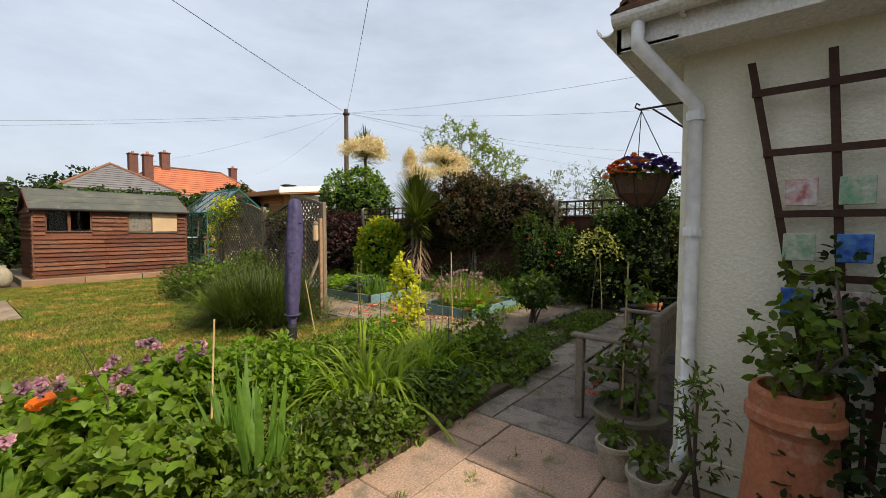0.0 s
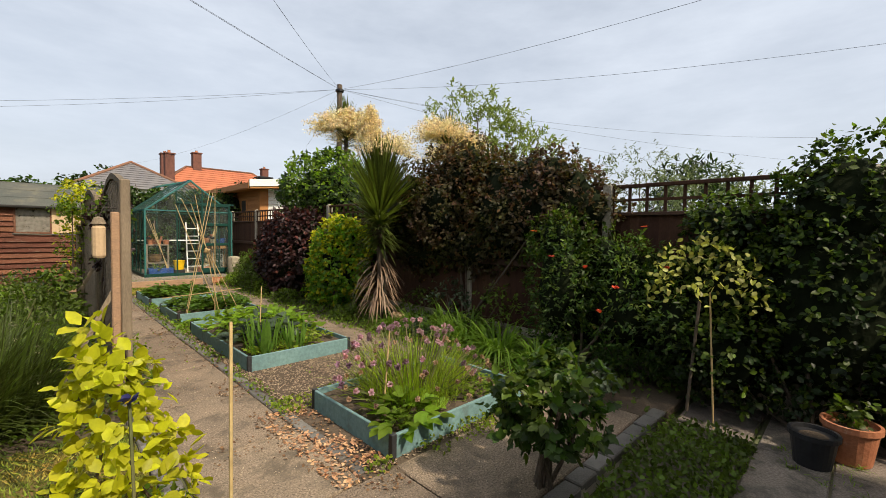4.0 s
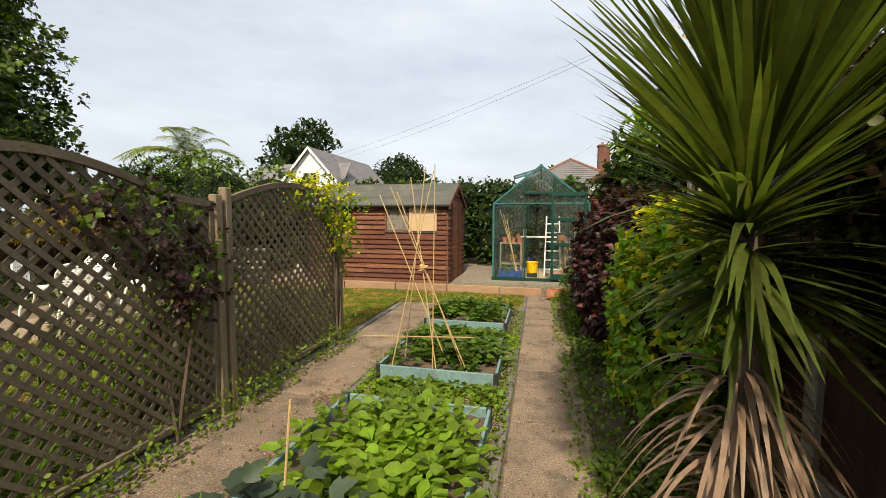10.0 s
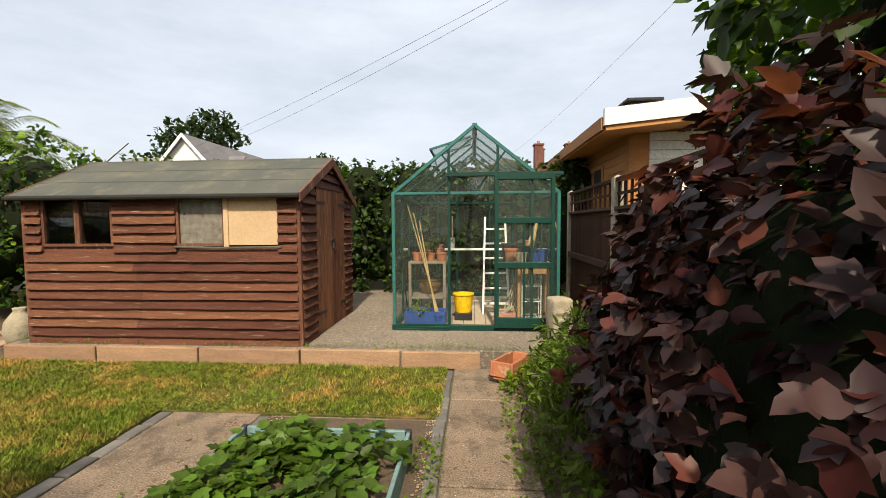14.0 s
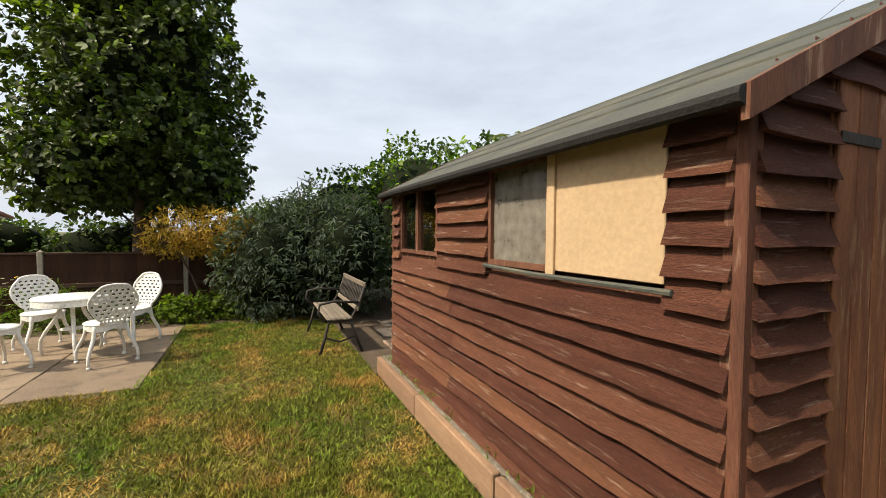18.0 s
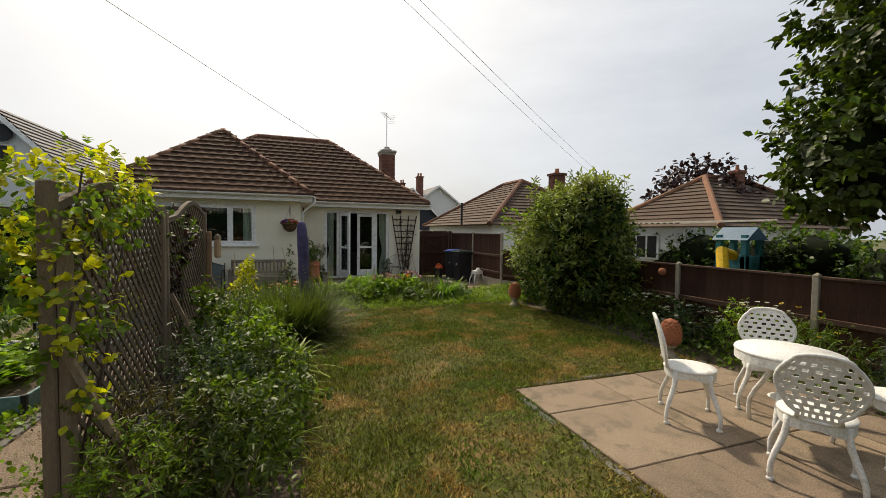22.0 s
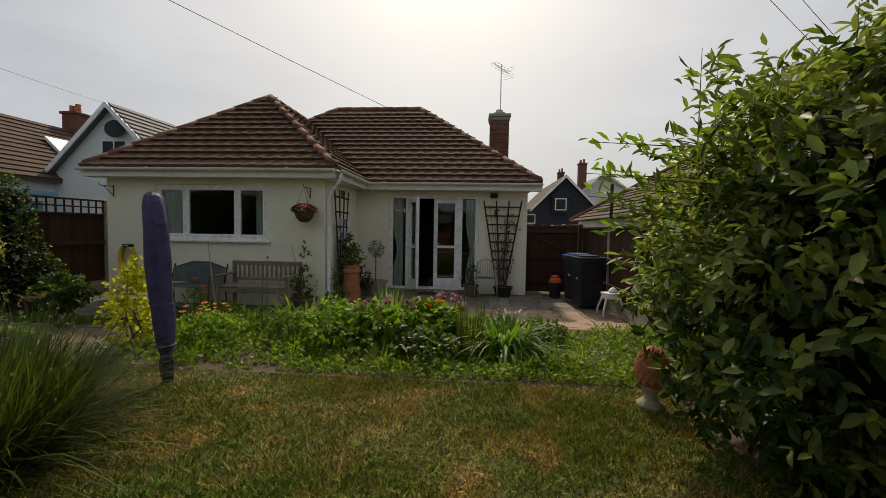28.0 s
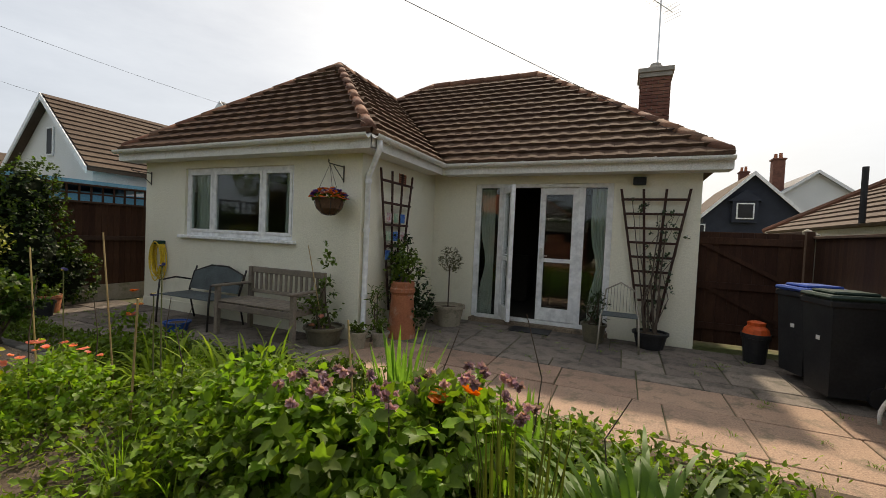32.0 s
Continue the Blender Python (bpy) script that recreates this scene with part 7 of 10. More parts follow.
# fan trellises
def fan_trellis(origin, across, normal, top_w, bot_w, z0_, z1_, n_up, n_cross, label):
    th = thing("fan_trellis", origin, label, "trellis", "fan trellises")
    o, a, nrm = Vector(origin), Vector(across), Vector(normal)
    H = z1_ - z0_
    def pt(s, t):
        w = bot_w + (top_w - bot_w) * t
        return o + a * (s * w / 2) + Vector((0, 0, z0_ - origin[2] + H * t))
    for k in range(n_up):
        s = -1 + 2 * k / (n_up - 1)
        p, q = pt(s, 0), pt(s, 1)
        part("upright", Geo().prism([p - a * 0.017, p + a * 0.017, q + a * 0.017, q - a * 0.017], nrm * 0.018), M_TRELLIS, th)
    for k in range(n_cross):
        t = 0.16 + 0.76 * k / (n_cross - 1)
        p, q = pt(-1.05, t), pt(1.05, t)
        part("crosspiece", Geo().prism([p + nrm * 0.018 - Vector((0, 0, 0.017)), q + nrm * 0.018 - Vector((0, 0, 0.017)), q + nrm * 0.018 + Vector((0, 0, 0.017)), p + nrm * 0.018 + Vector((0, 0, 0.017))], nrm * 0.014), M_TRELLIS, th)
    return th


fan_trellis((-0.02, -0.66, 0.2), (0, 1, 0), (-1, 0, 0), 0.90, 0.22, 0.25, 2.22, 4, 6, "dark brown wooden fan trellis on the wing side wall")
fan_trellis((-3.42, DY + 0.05, 0.2), (1, 0, 0), (0, 1, 0), 0.88, 0.24, 0.25, 2.14, 4, 8, "dark brown wooden fan trellis beside the French doors")
# coloured plaques hung in the side-wall trellis
rp = random.Random(8)
plq = thing("wall_plaques", (-0.06, -0.66, 1.2), "set of small painted tiles hung in the trellis", "wall plaque")
cols = [mat("plaque_blue", (0.03, 0.08, 0.35), 0.3, var=(0.1, 0.25, 0.5), scale=18, fine=60), mat("plaque_green", (0.15, 0.32, 0.2), 0.3, var=(0.5, 0.5, 0.4), scale=18, fine=60), mat("plaque_white", (0.6, 0.6, 0.58), 0.3, var=(0.4, 0.12, 0.12), scale=18, fine=60)]
for j, z in enumerate((0.72, 0.98, 1.24, 1.5)):
    for i in range(3 if j != 0 else 2):
        y = -0.86 + i * 0.19
        part("plaque", Geo().box(-0.062, y, z, -0.052, y + 0.12, z + 0.13, 0.004, None), cols[(i + j) % 3], plq)

# ---- wheelie bins ----
def bin_(x, y, lid, label, rz):
    th = thing("wheelie_bin", (x, y, PATIO_Z), label, "bin", "wheelie bins")
    m = pose(x, y, PATIO_Z, 0, 0, rz) @ Matrix.Diagonal((0.82, 0.84, 1.03, 1))
    body = [(-0.21, -0.26), (0.21, -0.26), (0.21, 0.24), (-0.21, 0.24)]
    g_ = Geo()
    lo = [m @ Vector((a, b, 0.07)) for a, b in body]
    hi = [m @ Vector((a * 1.25, b * 1.18, 0.92)) for a, b in body]
    g_.v += [tuple(p) for p in lo + hi]
    g_.f += [(3, 2, 1, 0), (4, 5, 6, 7)] + [(i, (i + 1) % 4, 4 + (i + 1) % 4, 4 + i) for i in range(4)]
    part("body", g_, M_BLACK, th)
    part("rim", Geo().box(-0.28, -0.33, 0.88, 0.28, 0.31, 0.94, 0.012, m), M_BLACK, th)
    part("lid", Geo().box(-0.285, -0.34, 0.945, 0.285, 0.32, 0.99, 0.02, m).box(-0.2, -0.2, 0.99, 0.2, 0.24, 1.02, 0.015, m), lid, th)
    part("handle", Geo().tube([m @ Vector((-0.22, -0.34, 0.9)), m @ Vector((-0.22, -0.4, 0.94)), m @ Vector((0.22, -0.4, 0.94)), m @ Vector((0.22, -0.34, 0.9))], 0.014, 6), M_BLACK, th)
    for s in (-0.24, 0.20):
        part("wheel", Geo().rod(m @ Vector((s, -0.24, 0.1)), m @ Vector((s + 0.04, -0.24, 0.1)), 0.1, seg=16), M_BLACK, th)
    part("label_panel", Geo().box(-0.09, 0.285, 0.56, -0.03, 0.292, 0.60, 0, m), M_OFFWHITE, th, "white printed marks")
    return th


bin_(-5.0, -1.25, M_BINBLUE, "black wheelie bin with a blue lid on the patio", -72)
bin_(-5.02, -0.6, mat("dark_green_lid", (0.025, 0.04, 0.03), 0.4, var=(0.03, 0.05, 0.04), fine=20), "black wheelie bin with a dark lid on the patio", -78)

# ---- bamboo cane wigwam in a bed ----
wig = thing("cane_wigwam", (2.8, 8.5, 0.14), "crossed bamboo canes tied as a plant support", "plant support")
for a, b in (((2.5, 8.36, 0.1), (2.90, 8.45, 2.0)), ((2.95, 8.36, 0.1), (2.66, 8.5, 1.95)), ((3.25, 8.38, 0.1), (2.47, 8.45, 1.86)), ((2.55, 8.62, 0.1), (2.84, 8.38, 2.03)), ((3.15, 8.6, 0.1), (2.57, 8.36, 1.8)), ((2.9, 8.4, 0.1), (2.92, 8.42, 2.06)), ((3.0, 8.62, 0.1), (2.38, 8.4, 1.78))):
    part("cane", Geo().rod(a, b, 0.0065, 0.005, seg=6), M_CANE, wig)
part("cross_cane", Geo().rod((2.2, 8.38, 0.40), (3.3, 8.40, 0.45), 0.0065, seg=6), M_CANE, wig)
part("tie", Geo().lathe([(0.018, 1.08), (0.024, 1.09), (0.024, 1.11), (0.018, 1.12)], (2.79, 8.43, 0), 8), M_CANE, wig)
for k in range(3):
    part("twine", Geo().lathe([(0.030, 0.0), (0.034, 0.006), (0.030, 0.012)], (0, 0, 0), 10, pose(2.78 + 0.02 * k, 8.43, 1.05 + 0.02 * k, 14 * k - 10, 12 - 9 * k, 0)), M_ROPE, wig, "pale twine binding")

# garden stakes in the borders
for k, (x, y, h, lean) in enumerate(((0.55, 2.6, 1.25, 0.1), (-0.35, 3.0, 0.9, -0.15), (1.35, 2.75, 1.1, 0.02), (-1.6, 2.4, 0.8, 0.06), (2.62, 3.6, 0.7, 0.1), (4.6, 2.0, 1.0, -0.04), (2.75, 6.2, 0.75, 0.05), (0.25, 0.45, 1.15, 0.28))):
    st = thing("plant_stake", (x, y, 0), "thin bamboo stake pushed into the soil", "stake", "stakes")
    part("cane", Geo().rod((x, y, PATIO_Z), (x + lean, y + 0.05, h), 0.007, 0.006, seg=6), M_CANE, st)

# ---- things in the greenhouse ----
def stage(x0, y0, x1, y1, h, label):
    th = thing("greenhouse_staging", ((x0 + x1) / 2, (y0 + y1) / 2, BASE_Z), label, "shelf")
    for k in range(5):
        y = y0 + (y1 - y0) * k / 5
        part("slat", Geo().box(x0, y, h - 0.03, x1, y + (y1 - y0) / 6, h, 0.003), M_BENCHWOOD, th)
    for x in (x0, x1 - 0.04):
        for y in (y0, y1 - 0.04):
            part("leg", Geo().box(x, y, BASE_Z, x + 0.04, y + 0.04, h - 0.03, 0.003), M_BENCHWOOD, th)
    part("lower_shelf", Geo().box(x0, y0, BASE_Z + 0.3, x1, y1, BASE_Z + 0.32, 0.003), M_BENCHWOOD, th)
    return th


stage(2.98, 14.5, 3.5, 15.6, 0.98, "slatted wooden staging inside the greenhouse")
stage(4.42, 14.4, 4.86, 15.5, 0.98, "wooden potting bench inside the greenhouse")
rq = random.Random(3)
for x, y, zz, s, m_ in ((3.1, 14.6, 0.98, 0.08, M_TERRA), (3.28, 14.62, 0.98, 0.07, M_TERRA), (3.2, 14.9, 0.98, 0.09, M_TERRA), (3.42, 14.7, 0.98, 0.07, M_BLACK), (3.12, 15.2, 0.98, 0.09, M_BLACK), (3.35, 15.2, 0.98, 0.09, M_TERRA),
                        (4.5, 14.5, 0.98, 0.09, M_TERRA), (4.64, 14.6, 0.98, 0.09, M_BLACK), (4.55, 14.9, 0.98, 0.1, M_TERRA), (4.76, 14.7, 0.98, 0.09, M_BLUEPOT), (4.78, 14.48, 0.98, 0.07, M_BLUEPOT), (3.15, 14.3, BASE_Z, 0.13, M_BLUEPOT), (3.42, 14.2, BASE_Z, 0.10, M_BLUEPOT), (4.35, 14.35, BASE_Z, 0.12, M_TERRA)):
    pot("greenhouse_pot", x, y, zz, s, s * 1.6, m_, {"terracotta": "terracotta flower pot inside the greenhouse", "black_plastic": "black plastic pot inside the greenhouse"}.get(m_.name, "blue plastic pot inside the greenhouse"))
yb = thing("yellow_bucket", (3.74, 14.55, BASE_Z), "bright yellow plastic bucket on the greenhouse floor", "bucket")
part("bucket", Geo().lathe([(0.11, 0.12), (0.14, 0.36), (0.15, 0.36), (0.15, 0.375), (0.135, 0.375), (0.1, 0.15), (0.0, 0.14)], (3.74, 14.55, BASE_Z), 22), M_YELLOW, yb)
part("crate_below", Geo().box(3.62, 14.43, BASE_Z, 3.86, 14.67, BASE_Z + 0.12, 0.01), M_BLACK, yb)
for k in range(4):
    fl = part("floor_plank", Geo().box(3.60 + 0.15 * k, 14.05, BASE_Z + 0.002, 3.74 + 0.15 * k, 16.0, BASE_Z + 0.018, 0.003), mat("pale_floor_slab", (0.42, 0.35, 0.26), 0.9, var=(0.34, 0.28, 0.2), scale=4, fine=60, bump=0.7, grit=0.5), shed_plinth)
lad = thing("step_ladder", (4.2, 15.1, BASE_Z), "white-painted step ladder inside the greenhouse", "ladder")
for x in (4.02, 4.40):
    part("stile", Geo().tube([(x, 14.85, BASE_Z), (x + (0.04 if x < 4.2 else -0.04), 15.2, 1.6)], 0.02, 4), M_OFFWHITE, lad)
for k in range(6):
    t = (k + 0.7) / 6.5
    part("rung", Geo().box(4.03 + 0.04 * t, 14.83 + 0.35 * t, BASE_Z + 1.42 * t, 4.39 - 0.04 * t, 14.90 + 0.35 * t, BASE_Z + 1.42 * t + 0.025, 0.003), M_OFFWHITE, lad)
for k in range(7):
    st = thing("garden_cane", (4.3 + 0.04 * k, 14.3, BASE_Z), "bamboo cane leaning inside the greenhouse", "cane", "canes in the greenhouse")
    part("cane", Geo().rod((4.2 + 0.05 * k, 14.2 + 0.02 * k, BASE_Z), (4.7 + 0.02 * k, 14.9, 1.3 + 0.05 * k), 0.008, seg=6), M_CANE, st)
for k in range(3):
    st = thing("garden_cane", (3.4, 14.15, BASE_Z), "bamboo cane leaning inside the greenhouse", "cane", "canes in the greenhouse")
    part("cane", Geo().rod((3.48 - 0.03 * k, 14.12, BASE_Z), (2.98 + 0.08 * k, 14.5, 1.75 - 0.1 * k), 0.008, seg=6), M_CANE, st)

# more greenhouse clutter
wick = thing("wicker_basket", (3.24, 14.9, BASE_Z + 0.32), "brown wicker basket on the lower staging shelf", "basket")
M_WICKER = mat("wicker", (0.22, 0.13, 0.06), 0.8, var=(0.15, 0.09, 0.045), scale=30, fine=120, bump=0.9)
part("bowl", Geo().lathe([(0.12, 0.0), (0.17, 0.12), (0.18, 0.22), (0.17, 0.22), (0.15, 0.1), (0.0, 0.02)], (3.24, 14.9, BASE_Z + 0.32), 20), M_WICKER, wick)
for k in range(5):
    part("band", Geo().lathe([(0.135 + 0.012 * k, 0.03 + 0.04 * k), (0.145 + 0.012 * k, 0.045 + 0.04 * k), (0.135 + 0.012 * k, 0.06 + 0.04 * k)], (3.24, 14.9, BASE_Z + 0.32), 20), M_WICKER, wick)
rack = thing("wire_rack", (4.6, 14.25, BASE_Z), "white wire basket rack beside the potting bench", "rack")
for x in (4.5, 4.74):
    for y in (14.14, 14.32):
        part("upright", Geo().rod((x, y, BASE_Z), (x, y, 0.9), 0.007, seg=6), M_OFFWHITE, rack)
for z in (0.3, 0.5, 0.7, 0.88):
    part("tray", Geo().tube([(4.5, 14.14, z), (4.74, 14.14, z), (4.74, 14.32, z), (4.5, 14.32, z), (4.5, 14.14, z)], 0.006, 5), M_OFFWHITE, rack)
    for k in range(4):
        part("wire", Geo().rod((4.54 + 0.05 * k, 14.14, z), (4.54 + 0.05 * k, 14.32, z), 0.004, seg=5), M_OFFWHITE, rack)
crate = thing("pink_crate", (4.28, 14.2, BASE_Z), "faded pink plastic crate with a grey offcut in it", "crate")
M_PINKPL = mat("pink_plastic", (0.55, 0.24, 0.17), 0.6, fine=30)
part("crate", Geo().box(4.15, 14.1, BASE_Z, 4.42, 14.34, BASE_Z + 0.02, 0.004), M_PINKPL, crate)
for a in ((4.15, 14.1, 4.42, 14.115), (4.15, 14.325, 4.42, 14.34), (4.15, 14.115, 4.165, 14.325), (4.405, 14.115, 4.42, 14.325)):
    part("side", Geo().box(a[0], a[1], BASE_Z + 0.02, a[2], a[3], BASE_Z + 0.2, 0.004), M_PINKPL, crate)
part("offcut", Geo().box(-0.13, -0.05, -0.012, 0.13, 0.05, 0.012, 0.003, pose(4.28, 14.2, BASE_Z + 0.2, 0, -28, 15)), M_CONCPOST, crate)
for k, (x, y, n) in enumerate(((3.36, 14.95, 4), (4.52, 14.72, 3), (4.68, 14.9, 4), (3.2, 15.05, 3))):
    for j in range(n):
        pot("stacked_pot", x, y, 0.98 + 0.055 * j, 0.075, 0.11, M_TERRA if (k + j) % 3 else M_BLACK, "terracotta pots stacked on the greenhouse shelf" if (k + j) % 3 else "black plastic pot in a stack on the greenhouse shelf")
rail_ = thing("shelf_rail", (3.9, 16.2, 1.05), "pale metal shelf rail at the greenhouse back", "shelf")
part("rail", Geo().box(3.0, 16.15, 1.03, 4.85, 16.2, 1.065, 0.003), M_OFFWHITE, rail_)
M_NEWWOOD = mat("orange_softwood", (0.42, 0.23, 0.11), 0.75, var=(0.34, 0.18, 0.085), scale=3, fine=40, bump=0.3, stretch=(5, 5, 1))
stand = thing("timber_stand", (4.72, 14.2, BASE_Z), "orange softwood stand holding wire trays in the greenhouse", "shelf")
for x in (4.44, 4.80):
    for y in (14.1, 14.36):
        part("leg", Geo().box(x, y, BASE_Z, x + 0.045, y + 0.03, 0.97, 0.003), M_NEWWOOD, stand)
part("top_board", Geo().box(4.42, 14.08, 0.97, 4.87, 14.41, 1.0, 0.004), M_NEWWOOD, stand)
part("apron", Geo().box(4.485, 14.1, 0.86, 4.80, 14.12, 0.955, 0.003), M_NEWWOOD, stand)
for k, (x, y, z, r_2, h_, m_, lab) in enumerate(((4.5, 14.22, 1.0, 0.075, 0.13, M_STONE, "stone-coloured flower pot on the timber stand"), (4.66, 14.2, 1.0, 0.07, 0.12, M_BLUEPOT, "bright blue plastic pot on the timber stand"), (4.78, 14.3, 1.0, 0.085, 0.16, M_BLUEPOT, "bright blue plastic pot on the timber stand"), (4.56, 14.34, 1.0, 0.09, 0.2, M_BLACK, "dark plastic pot on the timber stand"), (4.4, 14.5, 0.98, 0.1, 0.18, M_TERRA, "terracotta flower pot on the potting bench"), (4.38, 14.75, 0.98, 0.1, 0.24, M_BLACK, "tall dark pot on the potting bench"), (3.06, 14.75, 0.98, 0.1, 0.2, M_BLACK, "dark plastic pot on the staging"), (3.44, 14.56, 0.98, 0.075, 0.12, M_TERRA, "terracotta flower pot on the staging"))):
    pot("greenhouse_pot", x, y, z, r_2, h_, m_, lab)
gt = thing("blue_trough", (3.2, 14.3, BASE_Z), "faded blue plastic trough behind the greenhouse glass", "planter")
part("trough", Geo().box(2.98, 14.12, BASE_Z, 3.52, 14.14, BASE_Z + 0.2, 0.006).box(2.98, 14.36, BASE_Z, 3.52, 14.38, BASE_Z + 0.2, 0.006).box(2.98, 14.14, BASE_Z, 3.0, 14.36, BASE_Z + 0.2, 0.006).box(3.5, 14.14, BASE_Z, 3.52, 14.36, BASE_Z + 0.2, 0.006).box(3.0, 14.14, BASE_Z, 3.5, 14.36, BASE_Z + 0.03), M_BLUEPOT, gt)
hd = thing("garden_hand_tools", (3.45, 15.9, 1.2), "hand tools hung on the greenhouse back frame", "tool")
part("handle", Geo().rod((3.5, 16.4, 1.25), (3.5, 16.4, 1.65), 0.015), M_BENCHWOOD, hd)
part("blade", Geo().box(3.46, 16.39, 1.05, 3.54, 16.41, 1.25, 0.004), M_ALU, hd)

# ---- trees and large shrubs ----
bt = shrub("bay_tree", (-7.0, 9.95, -0.1), [(-7.0, 10.0, 3.2, 1.85, 1.85, 1.35), (-7.0, 10.0, 4.4, 1.9, 1.9, 1.6), (-7.0, 9.95, 5.8, 1.55, 1.6, 1.5), (-7.0, 9.9, 7.0, 1.1, 1.15, 1.1), (-7.0, 9.9, 7.9, 0.6, 0.6, 0.7), (-5.9, 9.2, 2.5, 0.8, 0.8, 0.75), (-8.1, 9.4, 2.6, 0.85, 0.9, 0.8), (-6.1, 11.0, 2.55, 0.85, 0.8, 0.75), (-7.9, 10.9, 2.5, 0.85, 0.8, 0.75)],
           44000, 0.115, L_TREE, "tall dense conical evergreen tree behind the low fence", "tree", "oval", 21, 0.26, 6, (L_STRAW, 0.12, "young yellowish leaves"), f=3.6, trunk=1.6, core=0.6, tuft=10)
part("trunk", Geo().tube([(-7.0, 9.95, -0.1), (-6.95, 9.95, 1.2), (-7.0, 10.0, 3.0), (-7.0, 10, 6.5)], 0.2, 10, 0.06), M_BARK, bt, smooth=True)
part("trunk", Geo().tube([(-6.75, 10.25, -0.1), (-6.7, 10.35, 1.4), (-6.9, 10.3, 3.4)], 0.14, 10, 0.05), M_BARK, bt, smooth=True)

shrub("laurel_hedge", (-5.5, 15.2, 0), [(-7.6, 15.2, 1.7, 1.7, 1.5, 1.75), (-5.6, 15.3, 1.8, 1.6, 1.4, 1.75), (-3.9, 15.6, 1.6, 1.5, 1.3, 1.45), (-2.5, 16.2, 1.5, 1.1, 1.0, 1.4), (-6.6, 13.9, 1.5, 1.0, 1.2, 1.5)], 18000, 0.105, L_LAUREL,
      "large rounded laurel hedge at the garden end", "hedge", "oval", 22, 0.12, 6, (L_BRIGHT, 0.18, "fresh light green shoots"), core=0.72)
for k in range(8):
    x = -1.6 + k * 1.02
    # lighter leaves paint the sunlight on the hedge top over dark ivy
    shrub("boundary_hedge", (x, 16.95, 0.1), [(x, 16.95, 1.35, 0.72, 0.5, 1.36), (x + 0.3, 16.9, 2.2, 0.55, 0.45, 0.55)], 2800, 0.075, L_IVY, "leafy ivy-grown boundary hedge behind the shed and greenhouse", "hedge", "round", 40 + k, 0.10, 2, (L_HEDGE, 0.42, "yellowish upper leaves with sunlight painted into their colour"), group="boundary hedge", zmin=0.1, core=0.74)
shrub("grey_leaved_shrub", (-4.5, 12.9, 0), [(-4.75, 12.25, 0.95, 0.85, 0.9, 0.95), (-4.5, 13.3, 1.05, 0.9, 0.85, 1.05), (-5.3, 12.9, 1.3, 0.8, 1.0, 1.0)], 13000, 0.105, L_GREY, "grey-green shrub with long pointed leaves beside the lawn", "shrub", "narrow", 23, 0.16, 6, droop=0.75, core=0.68)
shrub("amber_acer", (-5.4, 11.2, 0), [(-5.4, 11.15, 1.5, 0.75, 0.9, 0.36), (-5.35, 11.6, 1.3, 0.65, 0.65, 0.3), (-5.5, 10.8, 1.25, 0.6, 0.6, 0.25)], 5200, 0.085, L_ORANGE, "small acer with feathery amber foliage by the fence", "shrub", "narrow", 24, 0.2, 5)
shrub("variegated_shrub", (-4.95, 5.3, 0), [(-4.95, 5.2, 1.0, 1.1, 1.2, 1.0), (-4.95, 5.5, 1.75, 0.85, 0.95, 0.75), (-5.1, 4.9, 2.1, 0.55, 0.55, 0.55), (-4.9, 6.0, 2.15, 0.5, 0.5, 0.55)], 22000, 0.098, L_LAUREL, "big bushy shrub with cream-variegated leaves beside the lawn", "shrub", "lance", 25, 0.24, 7, (L_VARIEG, 0.8, "cream-edged leaves"), f=4.0, core=0.6)
for k in range(26):
    rk = random.Random(60 + k)
    x, y = -4.95 + rk.uniform(-0.8, 0.8), 5.4 + rk.uniform(-0.9, 0.9)
    top = 2.45 + rk.uniform(-0.3, 0.5) - 0.35 * abs(x + 4.95)
    n = 26
    rr = np.random.default_rng(k)
    t = rr.uniform(0, 1, n)
    p = np.stack([x + rr.normal(size=n) * 0.04, y + rr.normal(size=n) * 0.04, top - 0.55 + 0.55 * t], 1)
    d = rr.normal(size=(n, 3)) + np.array([0, 0, 0.7])
    sp = thing("shrub_sprig", (x, y, top - 0.7), "upright leafy sprig of the variegated shrub", "branch", "sprigs")
    mesh_part("leaves", leaves_mesh("leaves", p, d, rr.normal(size=(n, 3)) + np.array([0, 0, 1]), 0.125, "narrow", L_VARIEG), sp)
    part("twig", Geo().tube([(x, y, top - 0.9), (x, y, top)], 0.006, 5, 0.002), M_BARK, sp)
shrub("purple_plum_tree", (-16.4, -1.2, 0), [(-16.4, -1.2, 3.5, 1.9, 1.9, 1.4), (-16.8, -0.6, 2.8, 1.7, 1.7, 1.5)], 3500, 0.24, L_PURPLE, "dark purple-leaved plum tree beyond the roofs", "tree", "oval", 26, 0.2, 3, trunk=1.5)
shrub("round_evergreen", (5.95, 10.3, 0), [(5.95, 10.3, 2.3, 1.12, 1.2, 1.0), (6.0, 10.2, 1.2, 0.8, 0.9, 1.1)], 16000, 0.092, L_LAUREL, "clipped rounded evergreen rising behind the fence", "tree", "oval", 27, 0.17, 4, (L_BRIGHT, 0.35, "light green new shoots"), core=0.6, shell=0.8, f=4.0)
